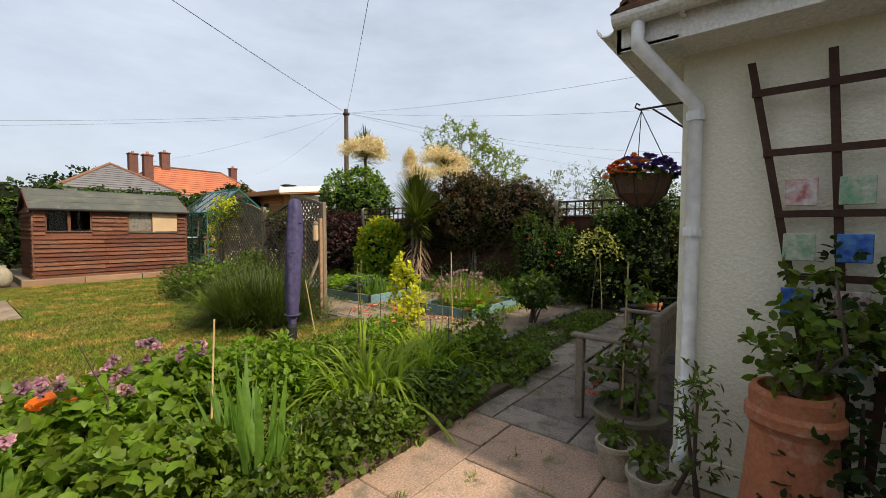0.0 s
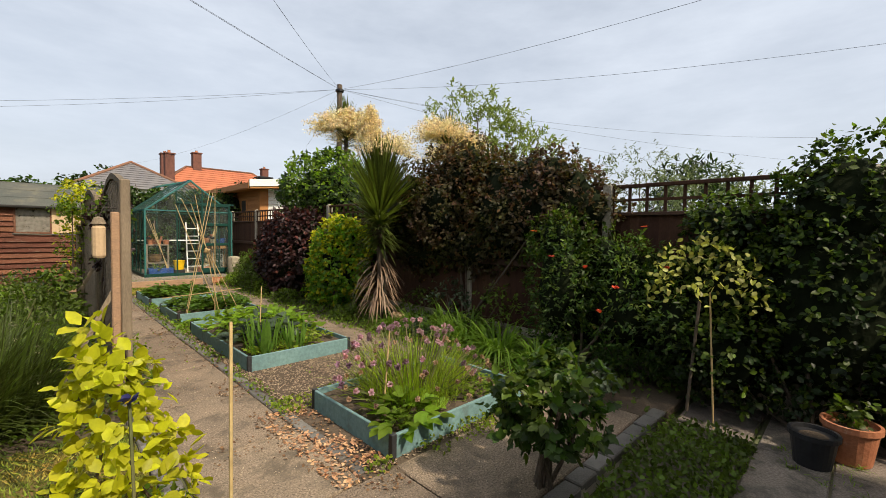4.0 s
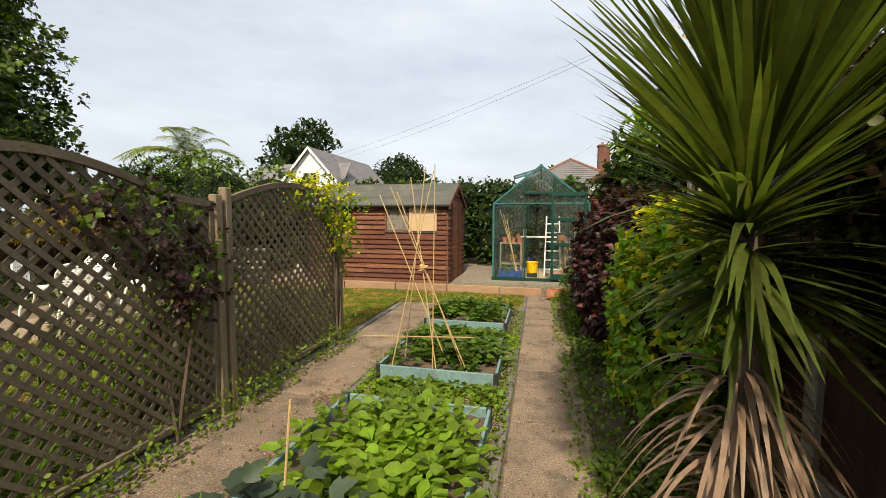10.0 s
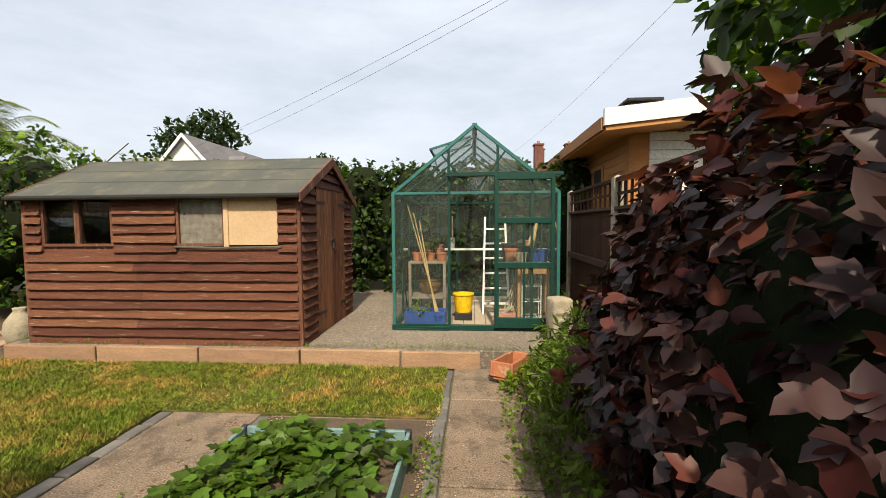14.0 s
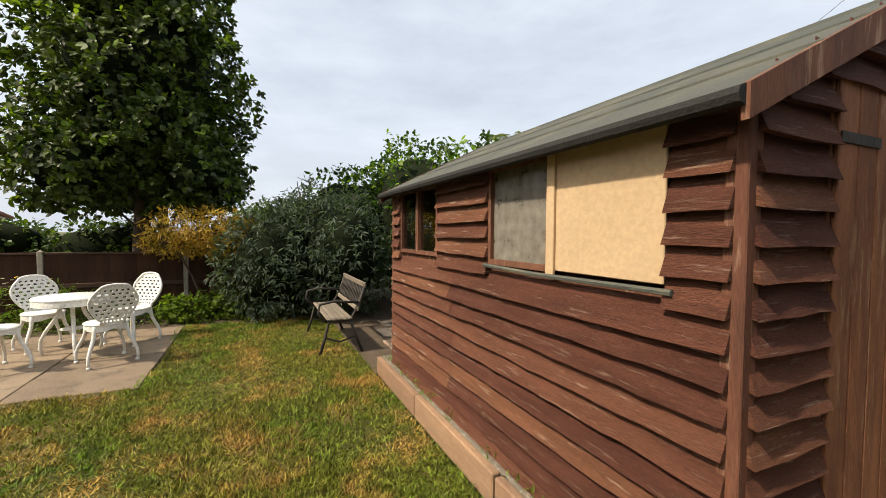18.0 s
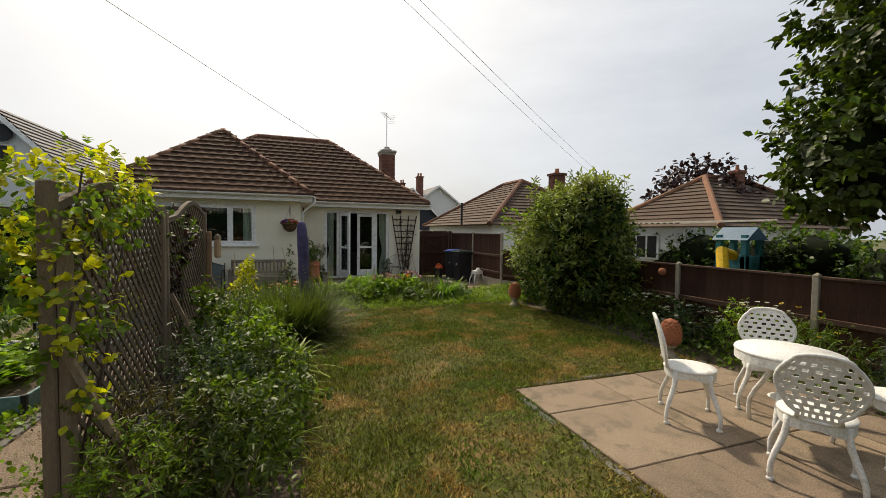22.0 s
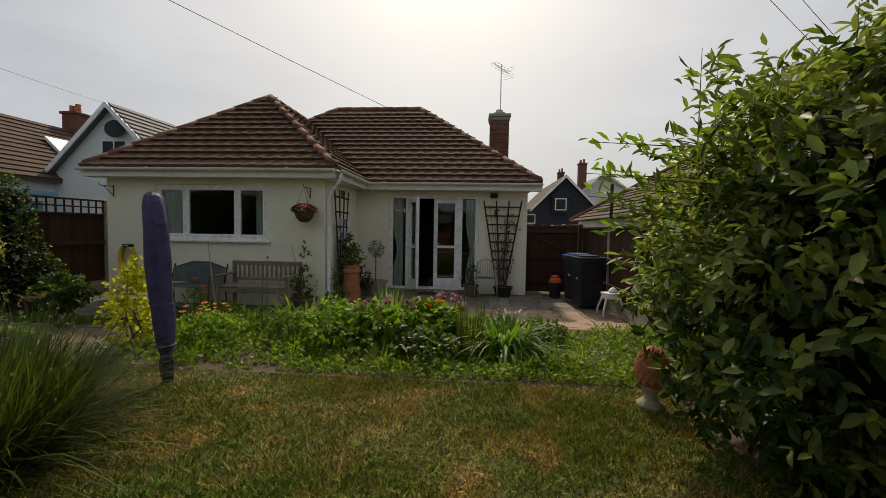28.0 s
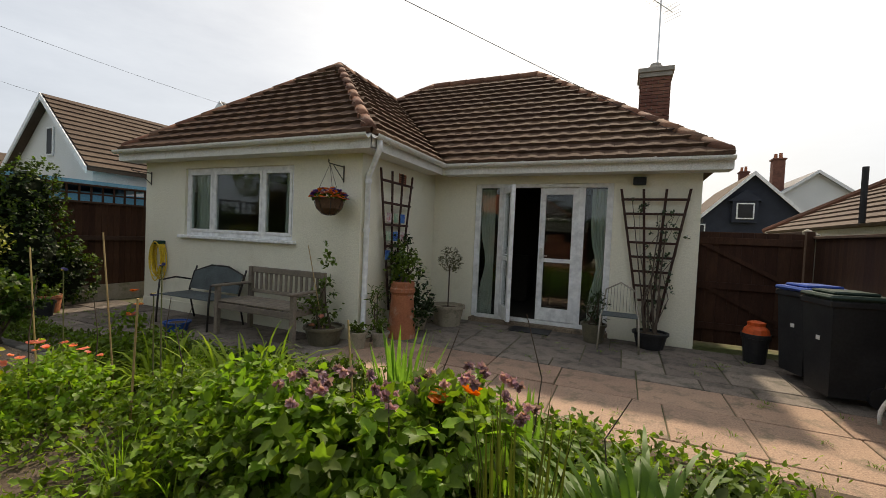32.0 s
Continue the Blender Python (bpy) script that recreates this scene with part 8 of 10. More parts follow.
shrub("bronze_climber", (5.25, 5.2, 0), [(5.35, 5.6, 1.8, 0.62, 0.8, 0.85), (5.4, 4.5, 1.75, 0.55, 0.9, 0.72), (5.4, 6.7, 1.75, 0.55, 0.8, 0.75), (5.33, 5.2, 1.25, 0.24, 1.3, 0.45), (5.5, 5.4, 2.3, 0.5, 0.7, 0.45), (5.5, 4.2, 2.15, 0.4, 0.7, 0.3), (5.35, 3.6, 1.7, 0.36, 0.55, 0.5), (5.3, 6.2, 1.1, 0.2, 0.6, 0.4)], 42000, 0.051, L_CLIMB, "dense dark climber with bronze tips smothering the fence", "climber", "oval", 28, 0.36, 7, (leafmat("bronze_tip", (0.12, 0.062, 0.028), var=(0.085, 0.040, 0.022)), 0.26, "reddish brown young tips"), droop=0.7, f=4.0, core=0.66)
shrub("ash_tree", (9.7, 8.6, 0), [(9.6, 8.6, 4.3, 1.25, 1.3, 1.05), (10.1, 7.4, 3.5, 1.1, 1.1, 0.9)], 3600, 0.15, leafmat("ash_leaf", (0.20, 0.25, 0.09), var=(0.14, 0.19, 0.06)), "light green tree in the next garden", "tree", "narrow", 29, 0.45, 8, trunk=2.0, f=5, tuft=12)
shrub("willow_tree", (12.5, 5.5, 0), [(12.5, 5.5, 2.6, 1.5, 1.5, 1.1), (13.5, 4.0, 2.2, 1.3, 1.3, 1.0), (14.0, 2.8, 2.2, 1.2, 1.0, 0.9)], 6500, 0.11, leafmat("pale_willow_leaf", (0.17, 0.21, 0.11)), "pale feathery tree beyond the fence", "tree", "narrow", 30, 0.3, 5, trunk=1.2, f=5)
shrub("dark_cedar", (19.5, 6.2, 0), [(19.5, 6.2, 3.6, 1.6, 1.6, 0.9), (20, 5.5, 2.4, 2.2, 2.2, 1.2)], 3000, 0.3, L_DARK, "dark spreading conifer in the distance", "tree", "narrow", 31, 0.4, 3, trunk=2.0, f=5)
for k, (x, y, z, s) in enumerate(((-24, 50, 10.4, 3.8), (-16.5, 63, 8.6, 3.0), (-9.5, 45, 5.0, 2.6), (5.5, 48, 4.5, 3.0), (10.5, 30, 3.2, 1.8))):
    shrub("far_pine", (x, y, 0), [(x, y, z, s, s, s * 0.45), (x + s * 0.3, y, z + s * 0.4, s * 0.55, s * 0.5, s * 0.3), (x - s * 0.4, y, z - s * 0.5, s * 0.8, s * 0.8, s * 0.4)], 3600, s * 0.125, L_DARK, "dark pine crown far beyond the hedge", "tree", "oval", 70 + k, 0.4, 2, group="far pines", f=6, trunk=z * 0.8)
    part("trunk", Geo().rod((x, y, -0.1), (x, y, z), s * 0.06, s * 0.03), M_BARK, bpy.data.objects["far_pine" if k == 0 else "far_pine.%03d" % k])
for k, (x, y, rx, h) in enumerate(((-9, 22, 4, 2.9), (-2.5, 24, 3.5, 2.6), (3.5, 22, 3.0, 2.7), (9, 26, 3.5, 3.0), (-14, 18, 3, 3.0), (13, 20, 3, 3.2), (-13, 12, 2.5, 2.2), (-10.5, 6.5, 1.6, 1.5), (11, 10.5, 2.4, 2.2), (10, 1.5, 2.2, 1.9))):
    shrub("neighbouring_hedge", (x, y, 0), [(x, y, h * 0.5, rx, 1.2, h * 0.52), (x + rx * 0.5, y + 0.4, h * 0.7, rx * 0.4, 1.0, h * 0.4)], 2600, 0.17, L_HEDGE, "mixed green hedging in the gardens beyond", "hedge", "oval", 90 + k, 0.2, 0, group="neighbouring hedges", core=0.75)

for k in range(4):
    y = 4.6 + k * 2.1
    shrub("next_garden_hedge", (-8.7, y, 0), [(-8.7, y, 0.85, 0.6, 1.25, 0.9), (-8.6, y + 0.6, 1.25, 0.5, 0.8, 0.5)], 2600, 0.09, L_HEDGE, "informal green hedge in the next garden", "hedge", "oval", 110 + k, 0.2, 0, (L_MID, 0.3, "lighter leaves"), group="next garden hedge", core=0.7)


# ---- cordylines and palm ----
def cordyline(x, y, z_head, n, length, plumes, label, seed, skirt=True, width=0.045, petal=0.04):
    th = thing("cordyline", (x, y, 0), label, "palm tree", "cordylines")
    r = np.random.default_rng(seed)
    part("trunk", Geo().tube([(x, y, -0.05), (x + 0.03, y, z_head * 0.5), (x, y, z_head)], 0.06, 10, 0.055), M_BARK, th, smooth=True)
    a = r.uniform(0, 2 * math.pi, n)
    el = -0.3 + 1.8 * r.uniform(0, 1, n) ** 0.75
    d = np.stack([np.cos(el) * np.cos(a), np.cos(el) * np.sin(a), np.sin(el)], 1)
    base = np.array([x, y, z_head]) + d * 0.06 + np.stack([0 * a, 0 * a, (el - 0.6) * 0.4], 1)
    mesh_part("crown", blades_mesh("crown", base, d, length * r.uniform(0.75, 1.1, n) * np.clip(0.62 + 0.5 * el, 0.5, 1.0) * np.where((d[:, 0] < -0.72) & (el < 0.8), 0.66, 1.0), width * r.uniform(0.8, 1.15, n), np.where(el < 0.5, 0.35, 0.10) * r.uniform(0.3, 1.5, n), L_CORD, 6), th)
    if skirt:
        m = n // 5
        a = r.uniform(0, 2 * math.pi, m)
        zz = z_head * (0.22 + 0.42 * r.uniform(0, 1, m)) if z_head < 2.5 else z_head - r.uniform(0.2, 0.8, m)
        d = np.stack([np.cos(a) * 0.8, np.sin(a) * 0.8, r.uniform(-0.5, 0.35, m)], 1)
        base = np.stack([x + 0.07 * np.cos(a), y + 0.07 * np.sin(a), zz], 1)
        dl, dd = length * r.uniform(0.22, 0.42, m), r.uniform(0.9, 1.7, m)
        for q in range(m):
            mesh_part("dead_leaf", blades_mesh("dead_leaf", base[q:q + 1], d[q:q + 1], dl[q:q + 1], width * 0.75, dd[q:q + 1], L_DEAD, 6), th, "dry brown hanging leaf")
    for px, py, pz, R, H in plumes:
        hub = np.array([px, py, pz])
        part("plume_stalk", Geo().tube([(x, y, z_head), ((x + px) / 2, (y + py) / 2, (z_head + pz) / 2 + 0.05), (px, py, pz)], 0.018, 6, 0.01), M_STEM, th)
        for k, m_ in enumerate((F_CREAM, F_CREAM2)):
            nb, sub_n = 130, 26
            a, e = r.uniform(0, 6.283, nb), np.arcsin(r.uniform(-0.15, 1, nb))
            d = np.stack([np.cos(e) * np.cos(a) * R, np.cos(e) * np.sin(a) * R, np.sin(e) * H], 1) * r.uniform(0.6, 1.05, (nb, 1))
            s = np.linspace(0.35, 1, sub_n)[None, :, None]
            p = hub + d[:, None] * s - np.array([0, 0, 1.0]) * 0.18 * H * s ** 3 + r.normal(size=(nb, sub_n, 3)) * 0.02
            p = p.reshape(-1, 3)
            mesh_part("flower_plume", leaves_mesh("flower_plume", p, r.normal(size=p.shape), r.normal(size=p.shape), petal, "petal", m_), th, "cream panicle of tiny flowers")
    return th


cordyline(4.62, 6.4, 1.6, 900, 0.95, [(4.76, 6.42, 2.66, 0.58, 0.36), (4.5, 6.5, 2.95, 0.2, 0.5)], "cordyline palm with a sword-leaf head, dead skirt and cream plumes", 31, petal=0.026, width=0.031)
cordyline(6.6, 10.6, 3.75, 200, 0.8, [(6.25, 10.5, 3.95, 0.8, 0.55), (6.95, 10.7, 3.9, 0.8, 0.55), (6.6, 10.3, 4.1, 0.6, 0.5)], "tall cordyline with drooping cream flower heads behind the fence", 32, width=0.035)
cordyline(7.9, 8.2, 3.35, 170, 0.7, [(7.55, 8.1, 3.65, 0.8, 0.55), (8.3, 8.2, 3.55, 0.75, 0.5), (7.9, 8.0, 3.15, 0.95, 0.45)], "cordyline smothered in buff flower plumes behind the fence", 33, width=0.035)


def fan_palm(x, y, z, n, L, label, seed):
    th = thing("date_palm", (x, y, 0), label, "palm tree", "palms")
    r = np.random.default_rng(seed)
    part("trunk", Geo().rod((x, y, -0.1), (x, y, z), 0.3, 0.22, seg=12), M_BARK, th)
    allp, alld = [], []
    for k in range(n):
        a, el = r.uniform(0, 6.283), r.uniform(-0.1, 1.3)
        d = np.array([math.cos(el) * math.cos(a), math.cos(el) * math.sin(a), math.sin(el)])
        t = np.linspace(0.12, 1, 46)
        pth = np.array([x, y, z]) + d * (L * t)[:, None] - np.array([0, 0, 1]) * (L * 0.55 * t ** 2.3)[:, None]
        side = np.cross(d, [0, 0, 1])
        side /= np.linalg.norm(side) + 1e-9
        for s in (-1, 1):
            allp.append(pth)
            alld.append(side * s + d * 0.6 - np.array([0, 0, 0.25]) + r.normal(size=(46, 3)) * 0.08)
    p, d = np.concatenate(allp), np.concatenate(alld)
    mesh_part("fronds", blades_mesh("fronds", p, d, L * 0.16, 0.045, 0.5, leafmat("palm_leaf", (0.20, 0.24, 0.075), var=(0.13, 0.16, 0.05)), 3), th)
    return th


fan_palm(-14.8, 23.6, 4.9, 34, 3.2, "feathery date palm in a neighbouring garden", 34)

# ---- the right-hand border ----
shrub("golden_ninebark", (4.75, 8.05, 0), [(4.88, 8.0, 0.84, 0.46, 0.76, 0.86), (4.84, 8.45, 0.58, 0.38, 0.42, 0.58), (4.95, 7.7, 1.15, 0.36, 0.48, 0.5)], 13500, 0.06, L_NINEBARK, "golden-leaved shrub spilling over the path edge", "shrub", "lobed", 35, 0.17, 6, (L_GOLDTIP, 0.42, "yellow lobed young leaves"), droop=0.55, core=0.62)
shrub("purple_ninebark", (4.8, 9.95, 0), [(4.8, 9.8, 0.95, 0.52, 0.85, 0.95), (4.85, 10.5, 0.8, 0.5, 0.6, 0.8), (4.9, 9.4, 1.35, 0.4, 0.45, 0.5)], 10500, 0.074, L_PURPLE, "dark purple-leaved shrub beside the fence", "shrub", "lobed", 36, 0.18, 6, (leafmat("wine_leaf", (0.13, 0.035, 0.03)), 0.15, "wine-red leaves"), droop=0.55, core=0.66)
shrub("feathery_shrub", (4.55, 11.3, 0), [(4.55, 11.2, 0.55, 0.35, 0.5, 0.55), (4.7, 11.9, 0.35, 0.4, 0.4, 0.35)], 2600, 0.07, L_MID, "feathery light green shrub at the path side", "shrub", "narrow", 37, 0.25, 4)
shrub("dark_rose_bush", (4.85, 3.3, 0), [(5.0, 2.85, 0.66, 0.36, 0.5, 0.66), (5.0, 2.4, 0.62, 0.36, 0.4, 0.62), (5.08, 3.3, 0.5, 0.26, 0.28, 0.5), (5.08, 3.0, 1.12, 0.28, 0.42, 0.34), (5.1, 2.4, 1.05, 0.26, 0.35, 0.3), (4.92, 3.5, 0.8, 0.36, 0.42, 0.78), (5.0, 3.6, 1.35, 0.28, 0.38, 0.34)], 16000, 0.05, L_LAUREL, "dense dark shrub rose with a few red blooms", "shrub", "lance", 38, 0.34, 7, (L_MID, 0.34, "fresh lighter leaves"), core=0.6)
blossoms(bpy.data.objects["dark_rose_bush"], [(4.64, 3.1, 1.1), (4.62, 2.8, 0.95), (4.6, 3.45, 1.2), (4.66, 2.4, 1.15), (4.62, 2.95, 0.7), (4.66, 3.7, 1.45), (4.72, 2.6, 1.5)], 0.036, F_RED, 3, "red_bloom", 9)
shrub("fence_climber", (5.0, 1.5, PATIO_Z), [(5.08, 1.45, 0.9, 0.32, 0.6, 0.95), (5.14, 1.4, 1.7, 0.26, 0.42, 0.55), (4.95, 2.05, 0.45, 0.36, 0.4, 0.45), (5.08, 2.05, 1.0, 0.3, 0.4, 0.5), (5.12, 0.9, 0.45, 0.24, 0.42, 0.5), (5.16, 2.1, 1.5, 0.22, 0.35, 0.35)], 15000, 0.05, L_DARK, "thick dark green climber covering the fence corner", "climber", "oval", 39, 0.2, 5, (L_MID, 0.4, "mid-green leaves"), core=0.6)
pv = dome(60, 4.72, 2.15, 0.9, 0.25, 0.35, 0.5, rb)
vf = thing("variegated_euonymus", (4.6, 2.2, 0), "cream and green variegated shrub in the border", "shrub")
mesh_part("foliage", leaves_mesh("foliage", np.repeat(pv, 6, 0) + rb.normal(size=(360, 3)) * 0.05, rb.normal(size=(360, 3)), rb.normal(size=(360, 3)) + np.array([0, 0, 1]), 0.055, "oval", leafmat("cream_leaf", (0.42, 0.42, 0.2))), vf)
part("stem", Geo().tube([(4.65, 2.2, 0), (4.7, 2.15, 0.9)], 0.012, 6), M_BARK, vf)
for k, (x, y, L, n) in enumerate(((4.62, 4.6, 0.78, 190), (4.7, 5.1, 0.6, 120), (4.7, 5.55, 0.6, 120), (4.58, 6.0, 0.45, 80), (4.58, 4.05, 0.8, 200), (4.85, 5.9, 0.55, 80), (4.55, 3.5, 0.7, 150), (4.72, 4.95, 0.7, 150), (4.95, 5.35, 0.65, 120))):
    clump("day_lily", (x, y, 0), n, L * 1.2, 0.024, 0.85, L_LILY, "arching clump of strap-leaved lilies", "plant", 0.12, 120 + k, 0.62, "day lilies")
for k, (x, y, rx, h, m_) in enumerate(((4.85, 4.9, 0.35, 0.35, L_MID), (4.55, 5.3, 0.22, 0.25, L_GREY), (4.75, 6.9, 0.35, 0.3, L_MID), (4.42, 7.1, 0.2, 0.18, L_MID), (4.42, 9.2, 0.2, 0.25, L_MID), (4.45, 10.5, 0.2, 0.3, L_STRAW), (4.7, 12.2, 0.35, 0.25, L_MID), (4.5, 12.55, 0.3, 0.22, L_BRIGHT), (5.0, 13.0, 0.3, 0.4, L_MID), (4.45, 2.9, 0.2, 0.25, L_GREY), (4.4, 3.4, 0.15, 0.2, L_MID), (4.95, 13.7, 0.25, 0.45, L_IVY), (5.08, 4.5, 0.3, 0.75, L_MID), (5.08, 5.3, 0.3, 0.7, L_GREY), (5.1, 6.0, 0.28, 0.55, L_MID), (5.1, 13.4, 0.26, 0.55, L_MID), (4.75, 13.05, 0.28, 0.25, L_STRAW), (4.95, 12.55, 0.25, 0.3, L_MID))):
    shrub("border_plant", (x, y, 0), [(x, y, h * 0.5, rx, rx * 1.2, h * 0.6)], 700, 0.045, m_, "low leafy perennial in the fence border", "plant", "oval", 140 + k, 0.25, 2, group="border plants")
pot("stone_bowl", 5.05, 12.85, 0.0, 0.19, 0.2, M_CONCPOST, "weathered grey stone bowl planter among weeds by the fence")

# ---- the front border between lawn and patio ----
def mound(name, x, y, rx, ry, h, n, size, m_, label, seed, shape="oval", second=None, group="", z=0.0, stems=3):
    return shrub(name, (x, y, z), [(x, y, z + h * 0.45, rx, ry, h * 0.55), (x + rx * 0.3, y - ry * 0.3, z + h * 0.6, rx * 0.6, ry * 0.6, h * 0.42)], n, size, m_, label, "plant", shape, seed, 0.3, stems, second, group=group, f=4.0, bark=M_STEM)


clump("lily_clump", (-0.45, 2.2, 0), 270, 0.92, 0.027, 0.9, L_STRAP, "big arching clump of bright green lily leaves", "plant", 0.28, 151, 0.6)
clump("lily_clump", (0.35, 2.3, 0), 200, 0.78, 0.025, 0.9, L_STRAP, "arching clump of bright green lily leaves", "plant", 0.25, 152, 0.6)
clump("lily_clump", (-3.2, 2.92, 0), 300, 1.0, 0.034, 0.85, L_LILY, "large fountain of strap leaves at the border front", "plant", 0.2, 153, 0.55)
clump("lily_clump", (0.95, 2.75, 0), 150, 0.62, 0.02, 0.9, L_STRAP, "arching clump of narrow lily leaves", "plant", 0.2, 154, 0.6)
clump("iris_clump", (-1.6, 1.85, 0), 44, 0.68, 0.042, 0.12, L_IRIS, "upright fan of broad iris leaves", "plant", 0.16, 155, 0.22)
clump("lily_clump", (-2.85, 2.35, 0), 120, 0.7, 0.024, 0.9, L_STRAP, "arching clump of yellow-green lily leaves", "plant", 0.18, 158, 0.6)
clump("iris_clump", (-2.6, 2.15, 0), 26, 0.5, 0.035, 0.15, L_IRIS, "upright fan of broad iris leaves", "plant", 0.14, 156, 0.25)
clump("iris_clump", (-2.75, 3.05, 0), 60, 0.75, 0.012, 0.05, leafmat("rush_leaf", (0.085, 0.10, 0.035)), "tall thin upright rush stems", "plant", 0.14, 157, 0.15)
M_HYD = (L_BRIGHT, 0.35, "lighter young leaves")
mound("pink_perennial", -2.3, 2.62, 0.42, 0.42, 0.5, 1500, 0.082, L_STRAW, "leafy perennial with clusters of pink flowers", 160, "lobed", M_HYD)
mound("pink_perennial", -1.72, 2.9, 0.42, 0.38, 0.5, 1500, 0.082, L_STRAW, "leafy perennial with clusters of pink flowers", 161, "lobed", M_HYD)
rf = np.random.default_rng(77)
for nm, cx, cy in (("pink_perennial", -2.35, 2.4), ("pink_perennial.001", -1.75, 2.85)):
    for k, q in enumerate(dome(22, cx, cy, 0.46, 0.34, 0.3, 0.16, rf)):
        heads(bpy.data.objects[nm], [q], 0.034, F_PINK, 900 + k, "pink_flower", 26)
blossoms(bpy.data.objects["pink_perennial"], [(-2.35, 2.45, 0.5), (-2.2, 2.5, 0.46)], 0.07, F_ORANGE, 9, "orange_poppy", 6)
mound("leafy_perennial", -1.1, 2.75, 0.42, 0.4, 0.5, 1900, 0.06, L_BRIGHT, "bushy bright green perennial in the border", 162)
mound("leafy_perennial", -0.55, 2.85, 0.32, 0.3, 0.42, 1500, 0.042, L_STRAW, "bushy mid-green perennial in the border", 163)
mound("leafy_perennial", -1.3, 3.15, 0.38, 0.32, 0.36, 1400, 0.05, L_STRAW, "leafy green perennial near the lawn edge", 164, "lobed")
mound("leafy_perennial", 0.35, 3.1, 0.4, 0.32, 0.42, 1700, 0.045, L_BRIGHT, "bushy green perennial with red blooms", 165)
for k, q in enumerate(dome(18, 0.38, 3.12, 0.38, 0.36, 0.28, 0.16, rf)):
    blossoms(bpy.data.objects["leafy_perennial.003"], [q], 0.028, F_CORAL, 930 + k, "coral_bloom", 8)
mound("leafy_perennial", 0.75, 2.15, 0.4, 0.3, 0.35, 1000, 0.055, L_STRAW, "low spreading green perennial by the patio", 166)
mound("leafy_perennial", -3.7, 2.4, 0.4, 0.4, 0.3, 900, 0.06, L_MID, "low green perennial by the patio", 167)
mound("leafy_perennial", -2.3, 3.3, 0.4, 0.25, 0.3, 800, 0.06, L_MID, "low green perennial near the lawn edge", 168)
mound("leafy_perennial", 1.15, 2.2, 0.3, 0.25, 0.5, 800, 0.05, L_STRAW, "green marigold plant with orange blooms", 169)
blossoms(bpy.data.objects["leafy_perennial.007"], [(1.05, 2.15, 0.58), (1.2, 2.1, 0.68), (0.98, 2.25, 0.5)], 0.045, F_ORANGE, 11, "orange_bloom", 11)
mound("leafy_perennial", -0.1, 1.75, 0.35, 0.2, 0.22, 700, 0.04, L_IVY, "low ground cover at the patio edge", 170)
mound("leafy_perennial", -1.0, 1.8, 0.35, 0.22, 0.3, 700, 0.05, L_MID, "low ground cover at the patio edge", 171)
mound("leafy_perennial", -2.1, 2.05, 0.4, 0.32, 0.4, 900, 0.075, L_STRAW, "leafy ground cover at the patio edge", 172, "lobed")
mound("leafy_perennial", -2.95, 2.2, 0.3, 0.3, 0.3, 600, 0.06, L_STRAW, "leafy ground cover at the patio edge", 173)
ys = shrub("golden_shrub", (1.12, 3.33, 0), [(1.12, 3.33, 0.34, 0.27, 0.27, 0.34), (1.1, 3.34, 0.66, 0.19, 0.19, 0.3), (1.08, 3.34, 0.9, 0.12, 0.12, 0.17)], 900, 0.068, L_GOLDTIP, "small upright shrub with golden leaves", "shrub", "oval", 174, 0.25, 4)


def ground_cover(name, x0, y0, x1, y1, n, size, m_, label, seed, shape="oval", h=0.08, z=0.0, cat="ground cover"):
    r = np.random.default_rng(seed)
    p = np.stack([r.uniform(x0, x1, n), r.uniform(y0, y1, n), np.zeros(n)], 1)
    q = lumps(p, seed, 3.0)
    p = p[q > -0.55]
    n = len(p)
    p[:, 2] = z + r.uniform(0.0, 1, n) ** 1.5 * h * (1 + 0.6 * lumps(p, seed + 1, 4.0))
    p[:, 2] = np.maximum(p[:, 2], z + 0.004)
    d = r.normal(size=(n, 3)) + np.array([0, 0, 0.5])
    me = leaves_mesh(name, p, d, r.normal(size=(n, 3)) * 0.5 + np.array([0, 0, 1]), size * r.uniform(0.6, 1.2, n), shape, m_)
    return tagged(new(name, me), label, cat, kind="stuff")


ground_cover("border_ground_cover", -5.7, 1.5, 1.4, 3.8, 15000, 0.05, L_STRAW, "low weedy ground cover between the border plants", 180, "lobed", h=0.12)
ground_cover("border_seedlings", -5.7, 1.6, 1.4, 3.8, 9000, 0.03, L_COVER, "pale seedlings among the border plants", 177, "narrow", h=0.16)
ground_cover("patio_edge_ivy", -2.9, 1.45, 1.45, 2.05, 5200, 0.05, L_MID, "creeping ivy and weeds lapping over the patio edge", 179, "lobed", h=0.17, z=-0.03)
ground_cover("border_edge_weeds", -4.5, 3.25, -0.8, 3.8, 6500, 0.026, L_COVER, "fine bright weeds along the lawn edge", 181, h=0.06)
ground_cover("patio_side_weeds", 1.3, 1.7, 4.5, 2.28, 5200, 0.042, L_MID, "dark ivy and weeds along the raised path edge", 182, h=0.1, z=PATIO_Z)
ground_cover("screen_foot_weeds", 0.2, 4.95, 1.35, 9.7, 4500, 0.045, L_MID, "mixed weeds at the foot of the lattice screen", 183, h=0.14)
ground_cover("path_screen_weeds", 1.46, 5.6, 1.68, 9.5, 1500, 0.04, L_STRAW, "straggly weeds between screen and path", 184, h=0.28)
ground_cover("fence_border_weeds", 4.28, 2.4, 5.3, 13.0, 6500, 0.05, L_MID, "leafy ground cover along the tall fence", 185, h=0.14)
ground_cover("left_border_weeds", -5.95, 2.5, -4.55, 12.6, 7500, 0.06, L_MID, "leafy ground cover under the low fence", 186, h=0.2)
